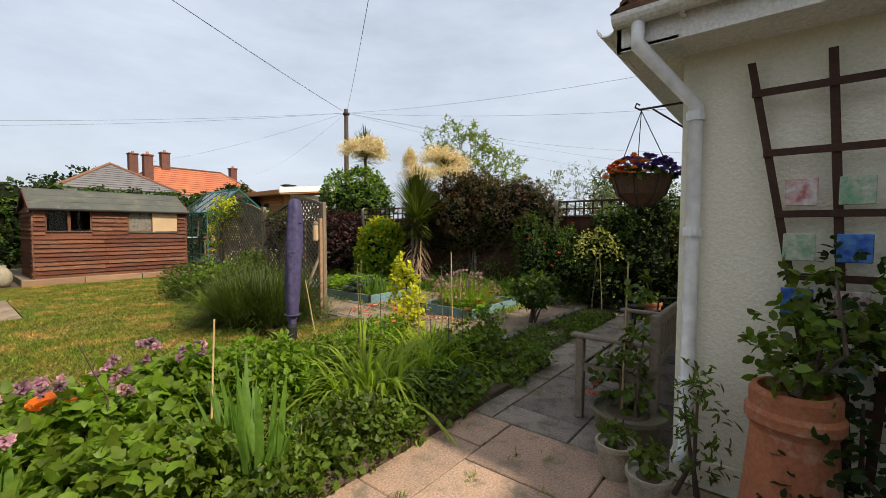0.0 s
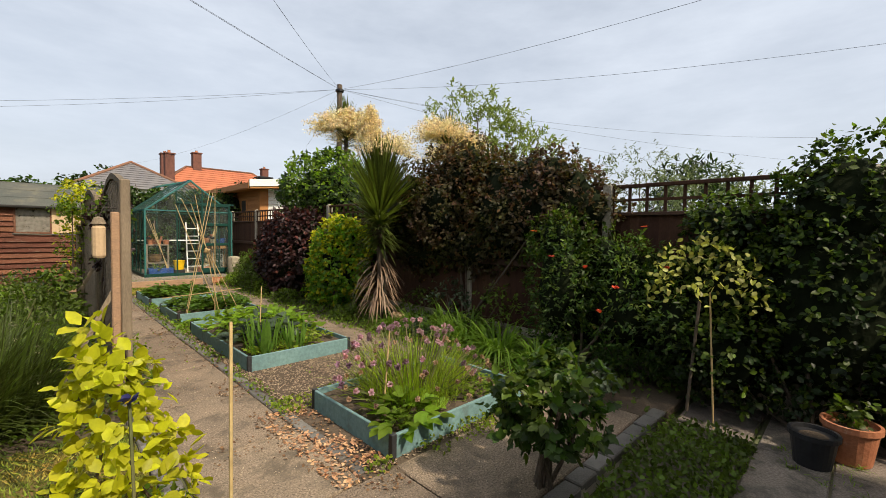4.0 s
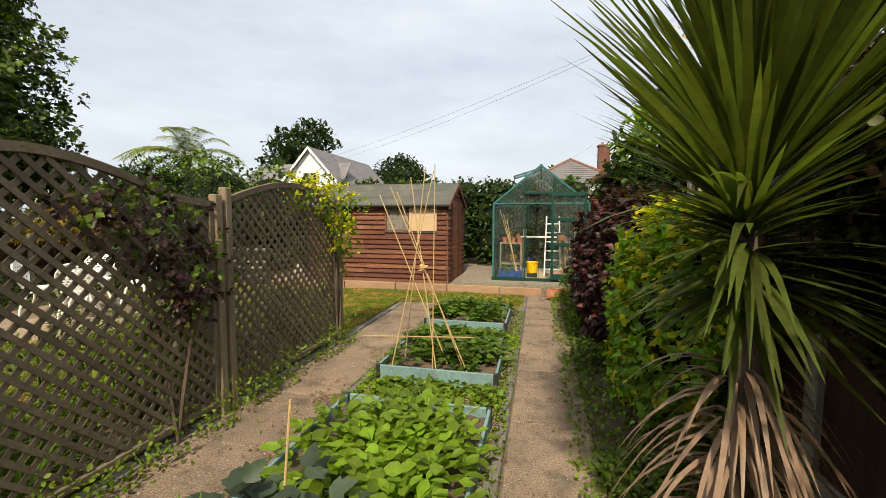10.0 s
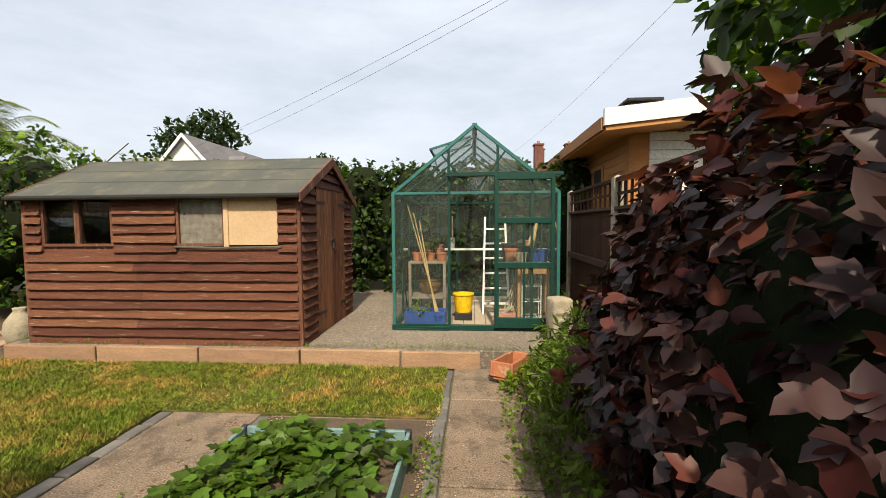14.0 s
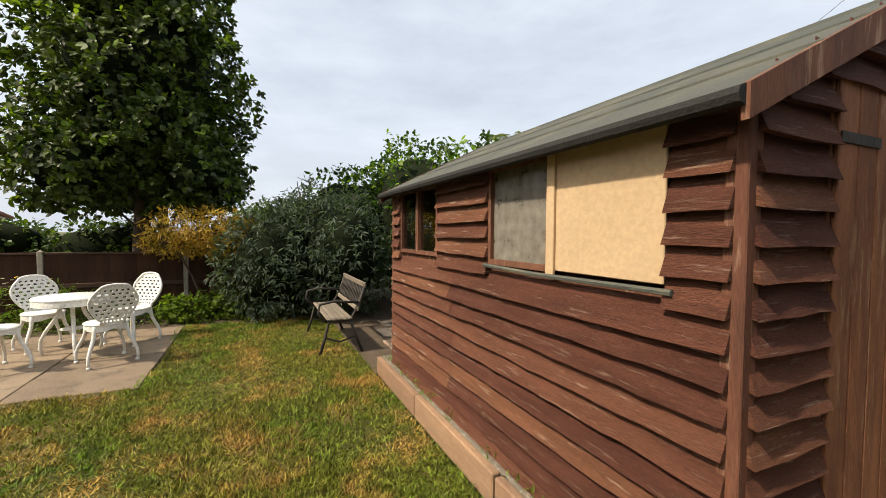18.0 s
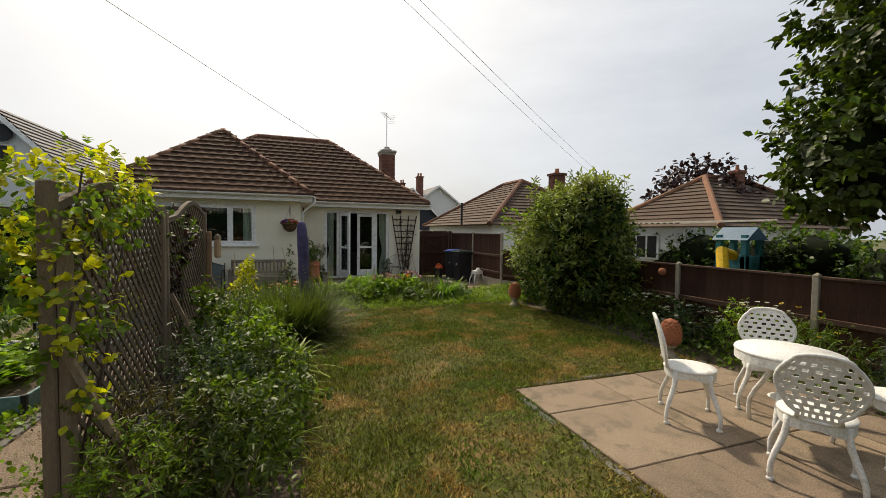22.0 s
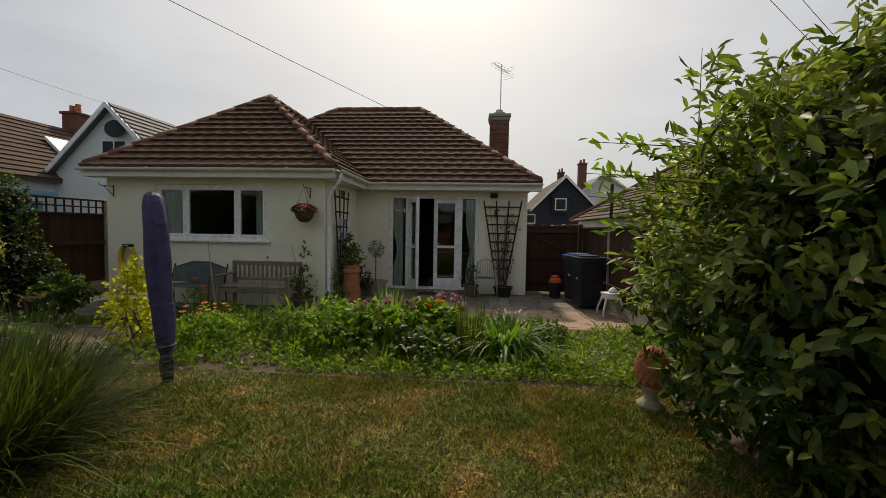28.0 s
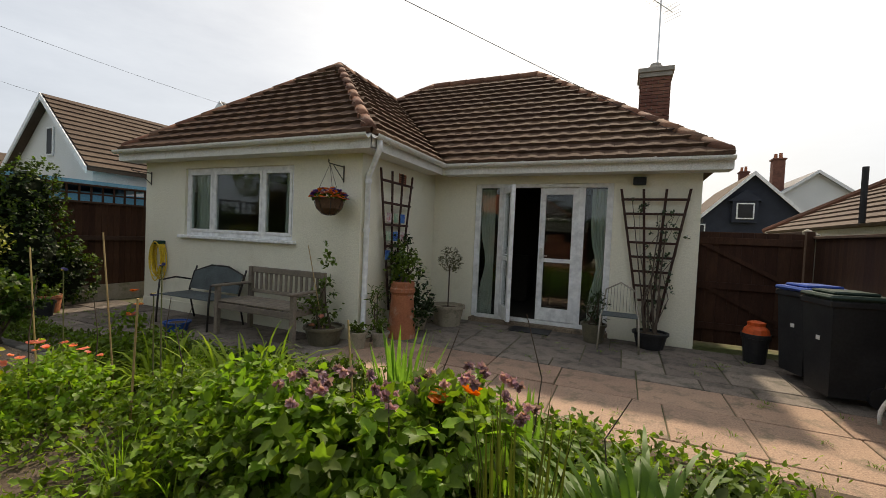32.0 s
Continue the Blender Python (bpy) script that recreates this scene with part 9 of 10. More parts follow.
ground_cover("bed_side_weeds", 2.2, 4.3, 2.36, 11.5, 900, 0.035, L_STRAW, "small weeds along the raised beds", 187, h=0.05)
ground_cover("bed_front_weeds", 2.25, 3.06, 3.95, 3.3, 900, 0.032, L_COVER, "small weeds creeping along the front raised bed", 191, h=0.06)
ground_cover("bed_gap_weeds", 2.2, 4.28, 3.7, 4.6, 700, 0.032, L_COVER, "small weeds creeping behind the raised bed", 192, h=0.06)
ground_cover("path_crack_weeds", 3.55, 3.2, 3.95, 5.4, 1100, 0.03, L_COVER, "low weeds spilling onto the path", 193, h=0.05)
ground_cover("path_margin_weeds", 4.1, 3.3, 4.45, 12.6, 2600, 0.04, L_STRAW, "weeds lapping over the path margin", 194, h=0.08)
ground_cover("bed_edge_weeds", 3.5, 5.4, 3.66, 11.6, 1300, 0.035, L_STRAW, "small weeds between beds and path", 188, h=0.05)

# ---- the lavender and screen border ----
lav = clump("lavender_bush", (0.35, 5.55, 0), 4200, 1.08, 0.010, 0.35, L_LAV, "large rounded lavender bush spilling onto the lawn", "shrub", 0.55, 190, 0.6)
rl_ = np.random.default_rng(19)
lp = dome(170, 0.35, 5.55, 0.25, 0.75, 0.72, 0.85, rl_)
heads(lav, lp, 0.014, leafmat("lavender_spike", (0.24, 0.24, 0.14)), 6, "flower_spike", 9)
for k, (x, y, rx, h, m_, s, sh) in enumerate(((0.75, 6.7, 0.42, 0.95, L_MID, 0.06, "narrow"), (0.55, 7.9, 0.4, 0.75, L_STRAW, 0.06, "oval"), (0.85, 8.6, 0.4, 0.85, L_GREY, 0.055, "narrow"), (0.6, 9.2, 0.38, 0.6, L_MID, 0.05, "oval"), (0.95, 9.35, 0.32, 0.7, L_CLIMB, 0.05, "narrow"), (1.0, 7.3, 0.3, 1.0, L_MID, 0.06, "oval"), (0.95, 5.9, 0.3, 0.6, L_STRAW, 0.06, "narrow"), (0.35, 8.7, 0.3, 0.45, L_MID, 0.05, "oval"), (0.55, 9.5, 0.32, 0.62, L_LAV, 0.055, "narrow"), (1.0, 9.62, 0.3, 0.55, L_STRAW, 0.05, "narrow"), (0.4, 8.2, 0.34, 0.6, L_LAV, 0.06, "narrow"), (0.7, 7.3, 0.4, 0.85, L_MID, 0.07, "narrow"))):
    mound("screen_border_plant", x, y, rx, rx, h, 1300, s, m_, "tangled leafy perennial at the foot of the lattice screen", 200 + k, sh, group="screen border plants")
clump("strap_clump", (0.42, 9.0, 0), 90, 0.5, 0.02, 0.9, L_STRAP, "arching strap-leaved clump among the screen plants", "plant", 0.12, 209, 0.6)
clump("strap_clump", (0.3, 7.3, 0), 150, 0.66, 0.028, 0.95, L_STRAP, "arching pale strap-leaved clump at the lawn edge", "plant", 0.12, 210, 0.7)
clump("strap_clump", (0.3, 8.1, 0), 70, 0.45, 0.022, 0.95, L_STRAP, "arching strap-leaved clump at the lawn edge", "plant", 0.1, 211, 0.7)
clump("strap_clump", (1.05, 6.2, 0), 60, 0.55, 0.028, 0.5, L_IRIS, "broad strap leaves behind the lavender", "plant", 0.15, 212, 0.45)
hs = shrub("honeysuckle", (1.42, 9.35, 0), [(1.42, 9.25, 1.75, 0.34, 0.5, 0.3), (1.38, 8.9, 1.8, 0.26, 0.45, 0.2), (1.3, 9.45, 1.1, 0.18, 0.18, 0.6), (1.52, 9.3, 1.35, 0.2, 0.3, 0.3)], 2300, 0.05, L_STRAW, "yellow-flowered climber over the end of the lattice screen", "climber", "oval", 213, 0.35, 3, (L_GOLDTIP, 0.5, "yellow flower sprays"), f=5)
cl = shrub("clematis", (1.45, 7.0, 0), [(1.44, 6.85, 1.5, 0.18, 0.45, 0.26), (1.48, 7.1, 1.15, 0.16, 0.32, 0.34), (1.46, 6.6, 1.62, 0.12, 0.3, 0.15)], 1500, 0.05, L_PURPLE, "bronze-purple climber on the lattice screen", "climber", "oval", 214, 0.35, 3, (L_MID, 0.35, "green leaves"), f=5)

# ---- beds ----
def bed_crop(name, x0, y0, x1, y1, n_plants, size, h, m_, label, seed, shape="lobed", z=0.095):
    r = np.random.default_rng(seed)
    th = thing(name, ((x0 + x1) / 2, (y0 + y1) / 2, z), label, "vegetable plants")
    for k in range(n_plants):
        x, y = r.uniform(x0, x1), r.uniform(y0, y1)
        n = 46
        a = r.uniform(0, 6.283, n)
        rad = np.sqrt(r.uniform(0, 1, n)) * size * 2.2
        p = np.stack([x + rad * np.cos(a), y + rad * np.sin(a), z + h * r.uniform(0.35, 1.0, n) * (1.15 - rad / (size * 3.4))], 1)
        d = np.stack([np.cos(a), np.sin(a), r.uniform(-0.3, 0.6, n)], 1)
        mesh_part("foliage", leaves_mesh("foliage", p, d, np.tile([0, 0, 1.0], (n, 1)) + r.normal(size=(n, 3)) * 0.35, size * r.uniform(0.7, 1.2, n), shape, m_), th)
    return th


bed_crop("strawberry_plants", 2.5, 10.35, 3.3, 11.25, 22, 0.085, 0.2, L_BERRY, "dense strawberry plants filling a raised bed", 220)
bed_crop("strawberry_plants", 2.5, 8.5, 3.4, 9.4, 22, 0.085, 0.2, L_BERRY, "dense strawberry plants round the canes", 221)
bed_crop("leafy_crop", 2.55, 6.2, 3.4, 7.45, 26, 0.10, 0.28, L_BRIGHT, "bright leafy vegetables in a raised bed", 222, "oval")
bed_crop("courgette_plants", 2.6, 6.0, 2.9, 6.4, 3, 0.12, 0.34, L_GREY, "large grey-green courgette leaves in a raised bed", 223, "lobed")
bed_crop("seedlings", 2.6, 3.4, 3.7, 4.15, 22, 0.04, 0.11, L_STRAW, "young weeds and seedlings in a raised bed", 224)
bed_crop("bed_weeds", 2.5, 5.62, 3.45, 6.6, 30, 0.04, 0.1, L_COVER, "small weeds scattered over the bed soil", 232)
bed_crop("rhubarb_leaves", 2.6, 3.4, 2.8, 3.55, 1, 0.13, 0.16, L_BRIGHT, "broad crinkled green leaves at the bed corner", 225)
bed_crop("trailing_leaves", 2.5, 9.95, 3.5, 10.1, 8, 0.06, 0.08, L_STRAW, "strawberry runners trailing over the path", 226, z=0.0)
bed_crop("trailing_leaves", 2.45, 8.1, 3.5, 8.26, 7, 0.06, 0.08, L_STRAW, "strawberry runners trailing over the path", 227, z=0.0)
clump("gladiolus_clump", (2.62, 5.72, 0.095), 36, 0.5, 0.035, 0.12, L_IRIS, "fan of upright gladiolus leaves in the bed", "plant", 0.16, 228, 0.25)
clump("gladiolus_clump", (2.95, 5.68, 0.095), 24, 0.42, 0.03, 0.12, L_IRIS, "fan of upright gladiolus leaves in the bed", "plant", 0.12, 229, 0.25)
ch = clump("chives", (3.1, 3.82, 0.095), 950, 0.55, 0.006, 0.25, L_STRAP, "large clump of flowering chives with pink heads", "herb", 0.42, 230, 0.5)
rc = np.random.default_rng(9)
hp = np.concatenate([dome(78, 3.1, 3.86, 0.28, 0.64, 0.5, 0.40, rc), dome(44, 3.1, 3.72, 0.24, 0.66, 0.5, 0.30, rc)])
for k, q in enumerate(hp):
    fresh = k < 78
    if fresh:
        heads(ch, [q], 0.026, F_PINK if k % 3 else F_MAUVE, 800 + k, "chive_head", 34)
    else:
        heads(ch, [q], 0.022, F_FADED, 800 + k, "faded_chive_head", 30)
    part("stalk", Geo().tube([(3.1 + (q[0] - 3.1) * 0.4, 3.82 + (q[1] - 3.82) * 0.4, 0.095), (3.1 + (q[0] - 3.1) * 0.75, 3.82 + (q[1] - 3.82) * 0.75, 0.095 + 0.62 * (q[2] - 0.095)), tuple(q)], 0.0032, 4), M_STEM, ch)

# dark bush at the corner of the raised path
shrub("corner_rose", (2.9, 2.47, PATIO_Z), [(2.9, 2.46, 0.45, 0.31, 0.31, 0.21), (2.98, 2.42, 0.6, 0.24, 0.24, 0.18), (2.8, 2.52, 0.54, 0.18, 0.2, 0.16)], 1500, 0.055, L_LAUREL, "bushy green rose on bare dark stems beside the patio", "shrub", "lobed", 231, 0.3, 9, (L_MID, 0.35, "fresh lighter leaves"))

# ---- plants on the patio ----
ip = shrub("potted_climber", (0.31, 0.42, 0.1), [(0.31, 0.42, 0.45, 0.16, 0.16, 0.32), (0.33, 0.38, 0.9, 0.1, 0.1, 0.3), (0.42, 0.5, 0.35, 0.25, 0.2, 0.2)], 420, 0.06, L_MID, "leggy green climber on a cane in a planter", "plant", "oval", 240, 0.3, 3)
blossoms(ip, [(0.22, 0.62, 0.32), (0.3, 0.66, 0.2)], 0.05, leafmat("salmon_petal", (0.75, 0.3, 0.22)), 14, "salmon_bloom", 9)
sh_ = shrub("chimney_pot_plant", (-0.32, -0.42, 0.68), [(-0.32, -0.42, 0.85, 0.2, 0.2, 0.16), (-0.25, -0.55, 1.05, 0.15, 0.2, 0.2)], 500, 0.06, L_MID, "leafy plant spilling from the chimney pot", "plant", "oval", 241, 0.3, 3, zmin=0.66)
js = shrub("jasmine", (-0.2, -0.85, 0.1), [(-0.2, -0.75, 0.55, 0.22, 0.35, 0.5), (-0.12, -0.65, 1.1, 0.12, 0.25, 0.3), (-0.42, -0.7, 0.3, 0.25, 0.3, 0.3)], 1500, 0.05, L_DARK, "white-flowered jasmine climbing the trellis", "climber", "oval", 242, 0.3, 4)
blossoms(js, dome(55, -0.28, -0.75, 0.5, 0.28, 0.35, 0.5, rb), 0.022, F_WHITE, 15, "white_bloom", 6)
ol = shrub("standard_olive", (-0.55, -1.5, 0.2), [(-0.55, -1.5, 0.98, 0.19, 0.19, 0.18)], 620, 0.045, leafmat("bronze_small_leaf", (0.13, 0.12, 0.06)), "small standard tree with a round crown in a pot", "plant", "narrow", 243, 0.15, 0)
part("stem", Geo().rod((-0.55, -1.5, 0.2), (-0.55, -1.5, 0.9), 0.012), M_BARK, ol)
shrub("door_plant", (-2.72, -1.7, 0.18), [(-2.72, -1.7, 0.42, 0.15, 0.15, 0.24)], 260, 0.07, L_DARK, "dark leafy plant in a pot beside the doors", "plant", "narrow", 244, 0.3, 3, zmin=0.15)
tc_ = shrub("trellis_climber", (-3.45, -1.85, 0.1), [(-3.5, -2.0, 0.7, 0.22, 0.06, 0.6), (-3.6, -2.0, 1.5, 0.25, 0.05, 0.35), (-3.2, -2.0, 1.9, 0.2, 0.05, 0.1)], 330, 0.045, L_GREY, "sparse climber on bare stems up the trellis", "climber", "oval", 245, 0.4, 5, zmin=0.15)
for k in range(6):
    rk = random.Random(k)
    part("bare_stem", Geo().tube([(-3.45 + rk.uniform(-0.05, 0.05), -1.85, 0.14), (-3.5 + rk.uniform(-0.2, 0.2), -1.99, 0.6), (-3.45 + rk.uniform(-0.3, 0.3), -2.0, 1.2), (-3.5 + rk.uniform(-0.35, 0.3), -2.0, 1.8)], 0.007, 5, 0.003), M_BARK, tc_)
shrub("stone_pot_plant", (-0.25, -0.95, 0.1), [(-0.3, -0.95, 0.25, 0.22, 0.22, 0.16)], 380, 0.05, L_GREY, "trailing grey-green plant in a low pot", "plant", "oval", 246, 0.3, 0)
shrub("corner_plant", (-0.12, -0.02, PATIO_Z), [(-0.14, -0.05, 0.3, 0.1, 0.12, 0.35)], 260, 0.06, L_MID, "leggy green plant at the foot of the downpipe", "plant", "narrow", 247, 0.3, 2)
for k, (x, y, z, r_2) in enumerate(((-0.16, 0.36, 0.12, 0.08), (-0.34, 0.14, 0.1, 0.08), (3.2, 14.6, 1.1, 0.1), (3.3, 14.85, 1.12, 0.1), (4.75, 1.25, 0.2, 0.1), (3.15, 14.3, 0.3, 0.16))):
    shrub("pot_plant", (x, y, z), [(x, y, z + 0.08, r_2, r_2, 0.1)], 110, 0.05, L_MID, "small green plant growing in a pot", "plant", "oval", 250 + k, 0.3, 0, group="pot plants", zmin=0.05)
# ---- left border under the low fence ----
for k, (x, y, rx, h, m_, s, sh) in enumerate(((-5.3, 6.9, 0.5, 0.6, L_MID, 0.06, "narrow"), (-5.2, 7.7, 0.5, 0.55, L_DARK, 0.06, "oval"), (-5.4, 8.5, 0.5, 0.7, L_BRIGHT, 0.06, "narrow"), (-5.3, 9.3, 0.45, 0.6, L_MID, 0.07, "narrow"), (-5.4, 10.1, 0.45, 0.5, L_GREY, 0.08, "narrow"), (-5.1, 10.9, 0.4, 0.4, L_STRAW, 0.07, "oval"), (-5.3, 3.4, 0.5, 0.45, L_MID, 0.06, "oval"), (-5.2, 11.5, 0.4, 0.5, L_MID, 0.07, "oval"), (-5.0, 4.0, 0.4, 0.4, L_STRAW, 0.06, "oval"))):
    t_ = mound("fence_border_plant", x, y, rx, rx, h, 1100, s, m_, "leafy perennial growing under the low fence", 270 + k, sh, group="fence border plants")
    if k in (0, 1, 2):
        blossoms(t_, dome(40, x, y, h * 0.55, rx * 0.9, rx * 0.9, h * 0.5, rb), 0.028, F_WHITE, 280 + k, "white_daisy", 9)
    if k == 2:
        blossoms(t_, dome(14, x, y + 0.3, h * 0.6, rx, rx, h * 0.5, rb), 0.03, F_YELLOW, 290, "yellow_bloom", 8)
ball = thing("fence_ball", (-5.93, 6.55, 1.0), "small terracotta ball hung on the low fence", "ornament")
part("ball", Geo().lathe([(0.0, 0.86), (0.05, 0.88), (0.07, 0.93), (0.05, 0.98), (0.0, 1.0)], (-5.9, 6.55, 0), 14), M_TERRA, ball, smooth=True)
# stepping stones behind the bench
for k, (x, y, w, h) in enumerate(((-3.0, 13.75, 0.5, 0.4), (-2.3, 13.7, 0.55, 0.45), (-1.75, 13.95, 0.3, 0.4), (-2.6, 14.3, 0.5, 0.45), (-3.6, 14.0, 0.5, 0.5))):
    part("stepping_stone", Geo().box(x - w / 2, y - h / 2, -0.03, x + w / 2, y + h / 2, 0.02, 0.01), M_SLABPINK if k % 2 else M_SLAB, border_soil)

# ---- blue irises on tall stalks ----
for k, (x, y, h) in enumerate(((-0.17, 2.7, 1.05), (-0.12, 2.72, 0.85), (1.07, 2.7, 0.93))):
    th = thing("flowering_iris", (x, y, 0), "dark blue iris bloom on a tall green stalk", "flower", "flowering irises")
    part("stalk", Geo().tube([(x, y, 0), (x + 0.01, y, h * 0.5), (x, y + 0.01, h)], 0.006, 6, 0.004), M_STEM, th)
    blossoms(th, [(x, y + 0.01, h)], 0.03, leafmat("deep_blue_petal", (0.03, 0.03, 0.16)), 400 + k, "bloom", 6)
    blossoms(th, [(x, y + 0.01, h + 0.005)], 0.018, F_YELLOW, 410 + k, "throat", 3)

# ---- fine grass tufts and seed stalks among the border plants ----
rt = random.Random(91)
for k in range(22):
    x, y = rt.uniform(-4.2, 1.2), rt.uniform(1.7, 3.6)
    clump("grass_tuft", (x, y, 0), rt.randint(40, 80), rt.uniform(0.28, 0.5), 0.008, 0.6, (L_STRAP, L_COVER, L_BRIGHT)[k % 3], "fine tuft of self-sown grass in the border", "grass tuft", 0.08, 500 + k, 0.55, "grass tufts")
for k in range(12):
    x, y = rt.uniform(4.4, 5.1), rt.uniform(3.8, 7.4)
    clump("grass_tuft", (x, y, 0), 50, rt.uniform(0.3, 0.45), 0.009, 0.7, L_LILY, "fine tuft of grass under the fence", "grass tuft", 0.08, 540 + k, 0.6, "grass tufts")
for k in range(9):
    x, y = rt.uniform(-3.6, 0.9), rt.uniform(1.9, 3.3)
    th = thing("seed_stalk", (x, y, 0), "dry brown flower stalk gone to seed", "stalk", "seed stalks")
    h = rt.uniform(0.55, 0.95)
    part("stalk", Geo().tube([(x, y, 0), (x + rt.uniform(-0.05, 0.05), y, h * 0.6), (x + rt.uniform(-0.1, 0.1), y + rt.uniform(-0.05, 0.05), h)], 0.005, 5, 0.003), M_BARK, th)

# ---- long sprays of the variegated shrub reaching over the lawn ----
vs = bpy.data.objects["variegated_shrub"]
rv = np.random.default_rng(612)
for k in range(13):
    tip = np.array([-3.62 + rv.uniform(-0.2, 0.16), 5.02 + rv.uniform(-0.35, 0.45), 1.3 + 0.75 * (k + 0.5) / 13])
    st_ = np.array([-4.75, 5.3 + rv.uniform(-0.3, 0.3), tip[2] - 0.45])
    mid = (st_ + tip) / 2 + np.array([0, 0, 0.16])
    part("spray", Geo().tube([st_, mid, tip], 0.007, 5, 0.002), M_BARK, vs)
    n = 42
    t = rv.uniform(0.3, 1.0, n)[:, None]
    p = (1 - t) ** 2 * st_ + 2 * t * (1 - t) * mid + t ** 2 * tip + rv.normal(size=(n, 3)) * 0.025
    d = rv.normal(size=(n, 3)) * 0.8 + (tip - st_) * 0.6 + np.array([0, 0, 0.3])
    mesh_part("spray_leaves", leaves_mesh("spray_leaves", p, d, rv.normal(size=(n, 3)) * 0.5 + np.array([0, 0, 1.0]), 0.1 * rv.uniform(0.7, 1.2, n), "narrow", L_VARIEG if k % 3 else L_BRIGHT), vs)


# ---- neighbouring houses ----
def simple_window(parent, x0, x1, z0, z1, y, s=1):
    """A small framed window on a wall facing +y (s = 1) or -y (s = -1)."""
    w = part("window", Geo().box(x0, y, z0, x1, y + 0.05 * s, z1, 0.01), M_WHITEPAINT, parent)
    n = max(1, round((x1 - x0) / 0.55))
    for i in range(n):
        a, b = x0 + 0.06 + (x1 - x0 - 0.06) * i / n, x0 + (x1 - x0 - 0.06) * (i + 1) / n
        part("pane", Geo().box(a, y + 0.05 * s, z0 + 0.06, b, y + 0.058 * s, z1 - 0.06), M_BLACK, w)
    return w


def roof_courses(parent, a, b, c, d, n, material, thick=0.05):
    """Stepped courses over a slope with eave a-b and ridge d-c."""
    a, b, c, d = (Vector(p) for p in (a, b, c, d))
    nrm = (b - a).cross(d - a).normalized()
    if nrm.z < 0:
        nrm = -nrm
    for k in range(n):
        t0, t1 = k / n, (k + 1.08) / n
        t1 = min(1.0, t1)
        p, q = a.lerp(d, t0), b.lerp(c, t0)
        r_, s_ = b.lerp(c, t1), a.lerp(d, t1)
        lift = nrm * thick
        part("tile_course", Geo().poly([p + lift, q + lift, r_ + lift * 0.15, s_ + lift * 0.15]).poly([p, q, q + lift, p + lift]), material, parent)


def gable_house(name, xc, y_front, half, length, eave, ridge, wall, roofm, label, s=-1, courses=0, chimney=None, base=-0.1):
    """A house whose gable faces the garden; s = -1: it runs away towards -y, +1: towards +y."""
    th = thing(name, (xc, y_front, base), label, "house")
    yb = y_front + s * length
    y0, y1 = min(y_front, yb), max(y_front, yb)
    part("masonry", Geo().box(xc - half, y0, base, xc + half, y1, eave).prism([(xc - half, y0, eave), (xc + half, y0, eave), (xc, y0, ridge)], (0, y1 - y0, 0)), wall, th)
    ov = 0.25
    for q in (-1, 1):
        zl = eave - ov * (ridge - eave) / half
        rf_ = part("roof", Geo().prism([(xc, y0 - ov, ridge + 0.08), (xc + q * (half + ov), y0 - ov, zl + 0.08), (xc + q * (half + ov), y0 - ov, zl - 0.02), (xc, y0 - ov, ridge - 0.02)], (0, y1 - y0 + 2 * ov, 0)), roofm, th)
        if courses:
            roof_courses(rf_, (xc + q * (half + ov), y0 - ov, zl + 0.085), (xc + q * (half + ov), y1 + ov, zl + 0.085), (xc, y1 + ov, ridge + 0.085), (xc, y0 - ov, ridge + 0.085), courses, roofm)
        part("barge_board", Geo().prism([(xc, (y1 if s < 0 else y0) - s * (ov + 0.02), ridge + 0.09), (xc + q * (half + ov), (y1 if s < 0 else y0) - s * (ov + 0.02), zl + 0.09), (xc + q * (half + ov), (y1 if s < 0 else y0) - s * (ov + 0.02), zl - 0.1), (xc, (y1 if s < 0 else y0) - s * (ov + 0.02), ridge - 0.1)], (0, 0.04, 0)), M_WHITEPAINT, th)
    for cx, cy, w, zt in (chimney or ()):
        c_ = part("chimney", Geo().box(cx - w, cy - w, eave, cx + w, cy + w, zt, 0.02).box(cx - w * 1.2, cy - w * 1.2, zt - 0.12, cx + w * 1.2, cy + w * 1.2, zt - 0.02, 0.02), M_BRICK, th)
        part("chimney_pot", Geo().lathe([(w * 0.35, zt - 0.02), (w * 0.3, zt + 0.3), (w * 0.36, zt + 0.32)], (cx - w * 0.4, cy, 0), 10), M_TERRA, c_)
        part("chimney_pot", Geo().lathe([(w * 0.35, zt - 0.02), (w * 0.3, zt + 0.25), (w * 0.36, zt + 0.27)], (cx + w * 0.45, cy, 0), 10), M_TERRA, c_)
    return th


hA = gable_house("white_gable_house", 9.1, -5.1, 2.1, 8, 3.15, 5.28, M_WHITEWALL, M_SLATE, "white rendered gabled house with grey roof next door", courses=14)
simple_window(hA, 8.6, 9.5, 3.3, 4.2, -5.1)
simple_window(hA, 7.4, 8.2, 0.9, 2.0, -5.1)
part("satellite_dish", Geo().lathe([(0.0, 0), (0.2, 0.03), (0.3, 0.1)], (0, 0, 0), 14, pose(8.9, -5.0, 4.5, -80, 0, 20)), M_BLACK, hA)
hB = gable_house("white_tiled_house", 13.5, -2.4, 2.3, 9, 3.0, 5.08, M_WHITEWALL, M_ROOFFAR, "white house with brown tiled roof and skylight", courses=14, chimney=[(13.4, -8, 0.3, 5.9)])
simple_window(hB, 13.3, 13.7, 3.3, 4.2, -2.4)
part("skylight", Geo().prism([(12.0, -6.0, 3.88), (12.0, -7.0, 3.88), (12.6, -7.0, 4.45), (12.6, -6.0, 4.45)], (-0.06, 0, 0.08)), M_OFFWHITE, hB)
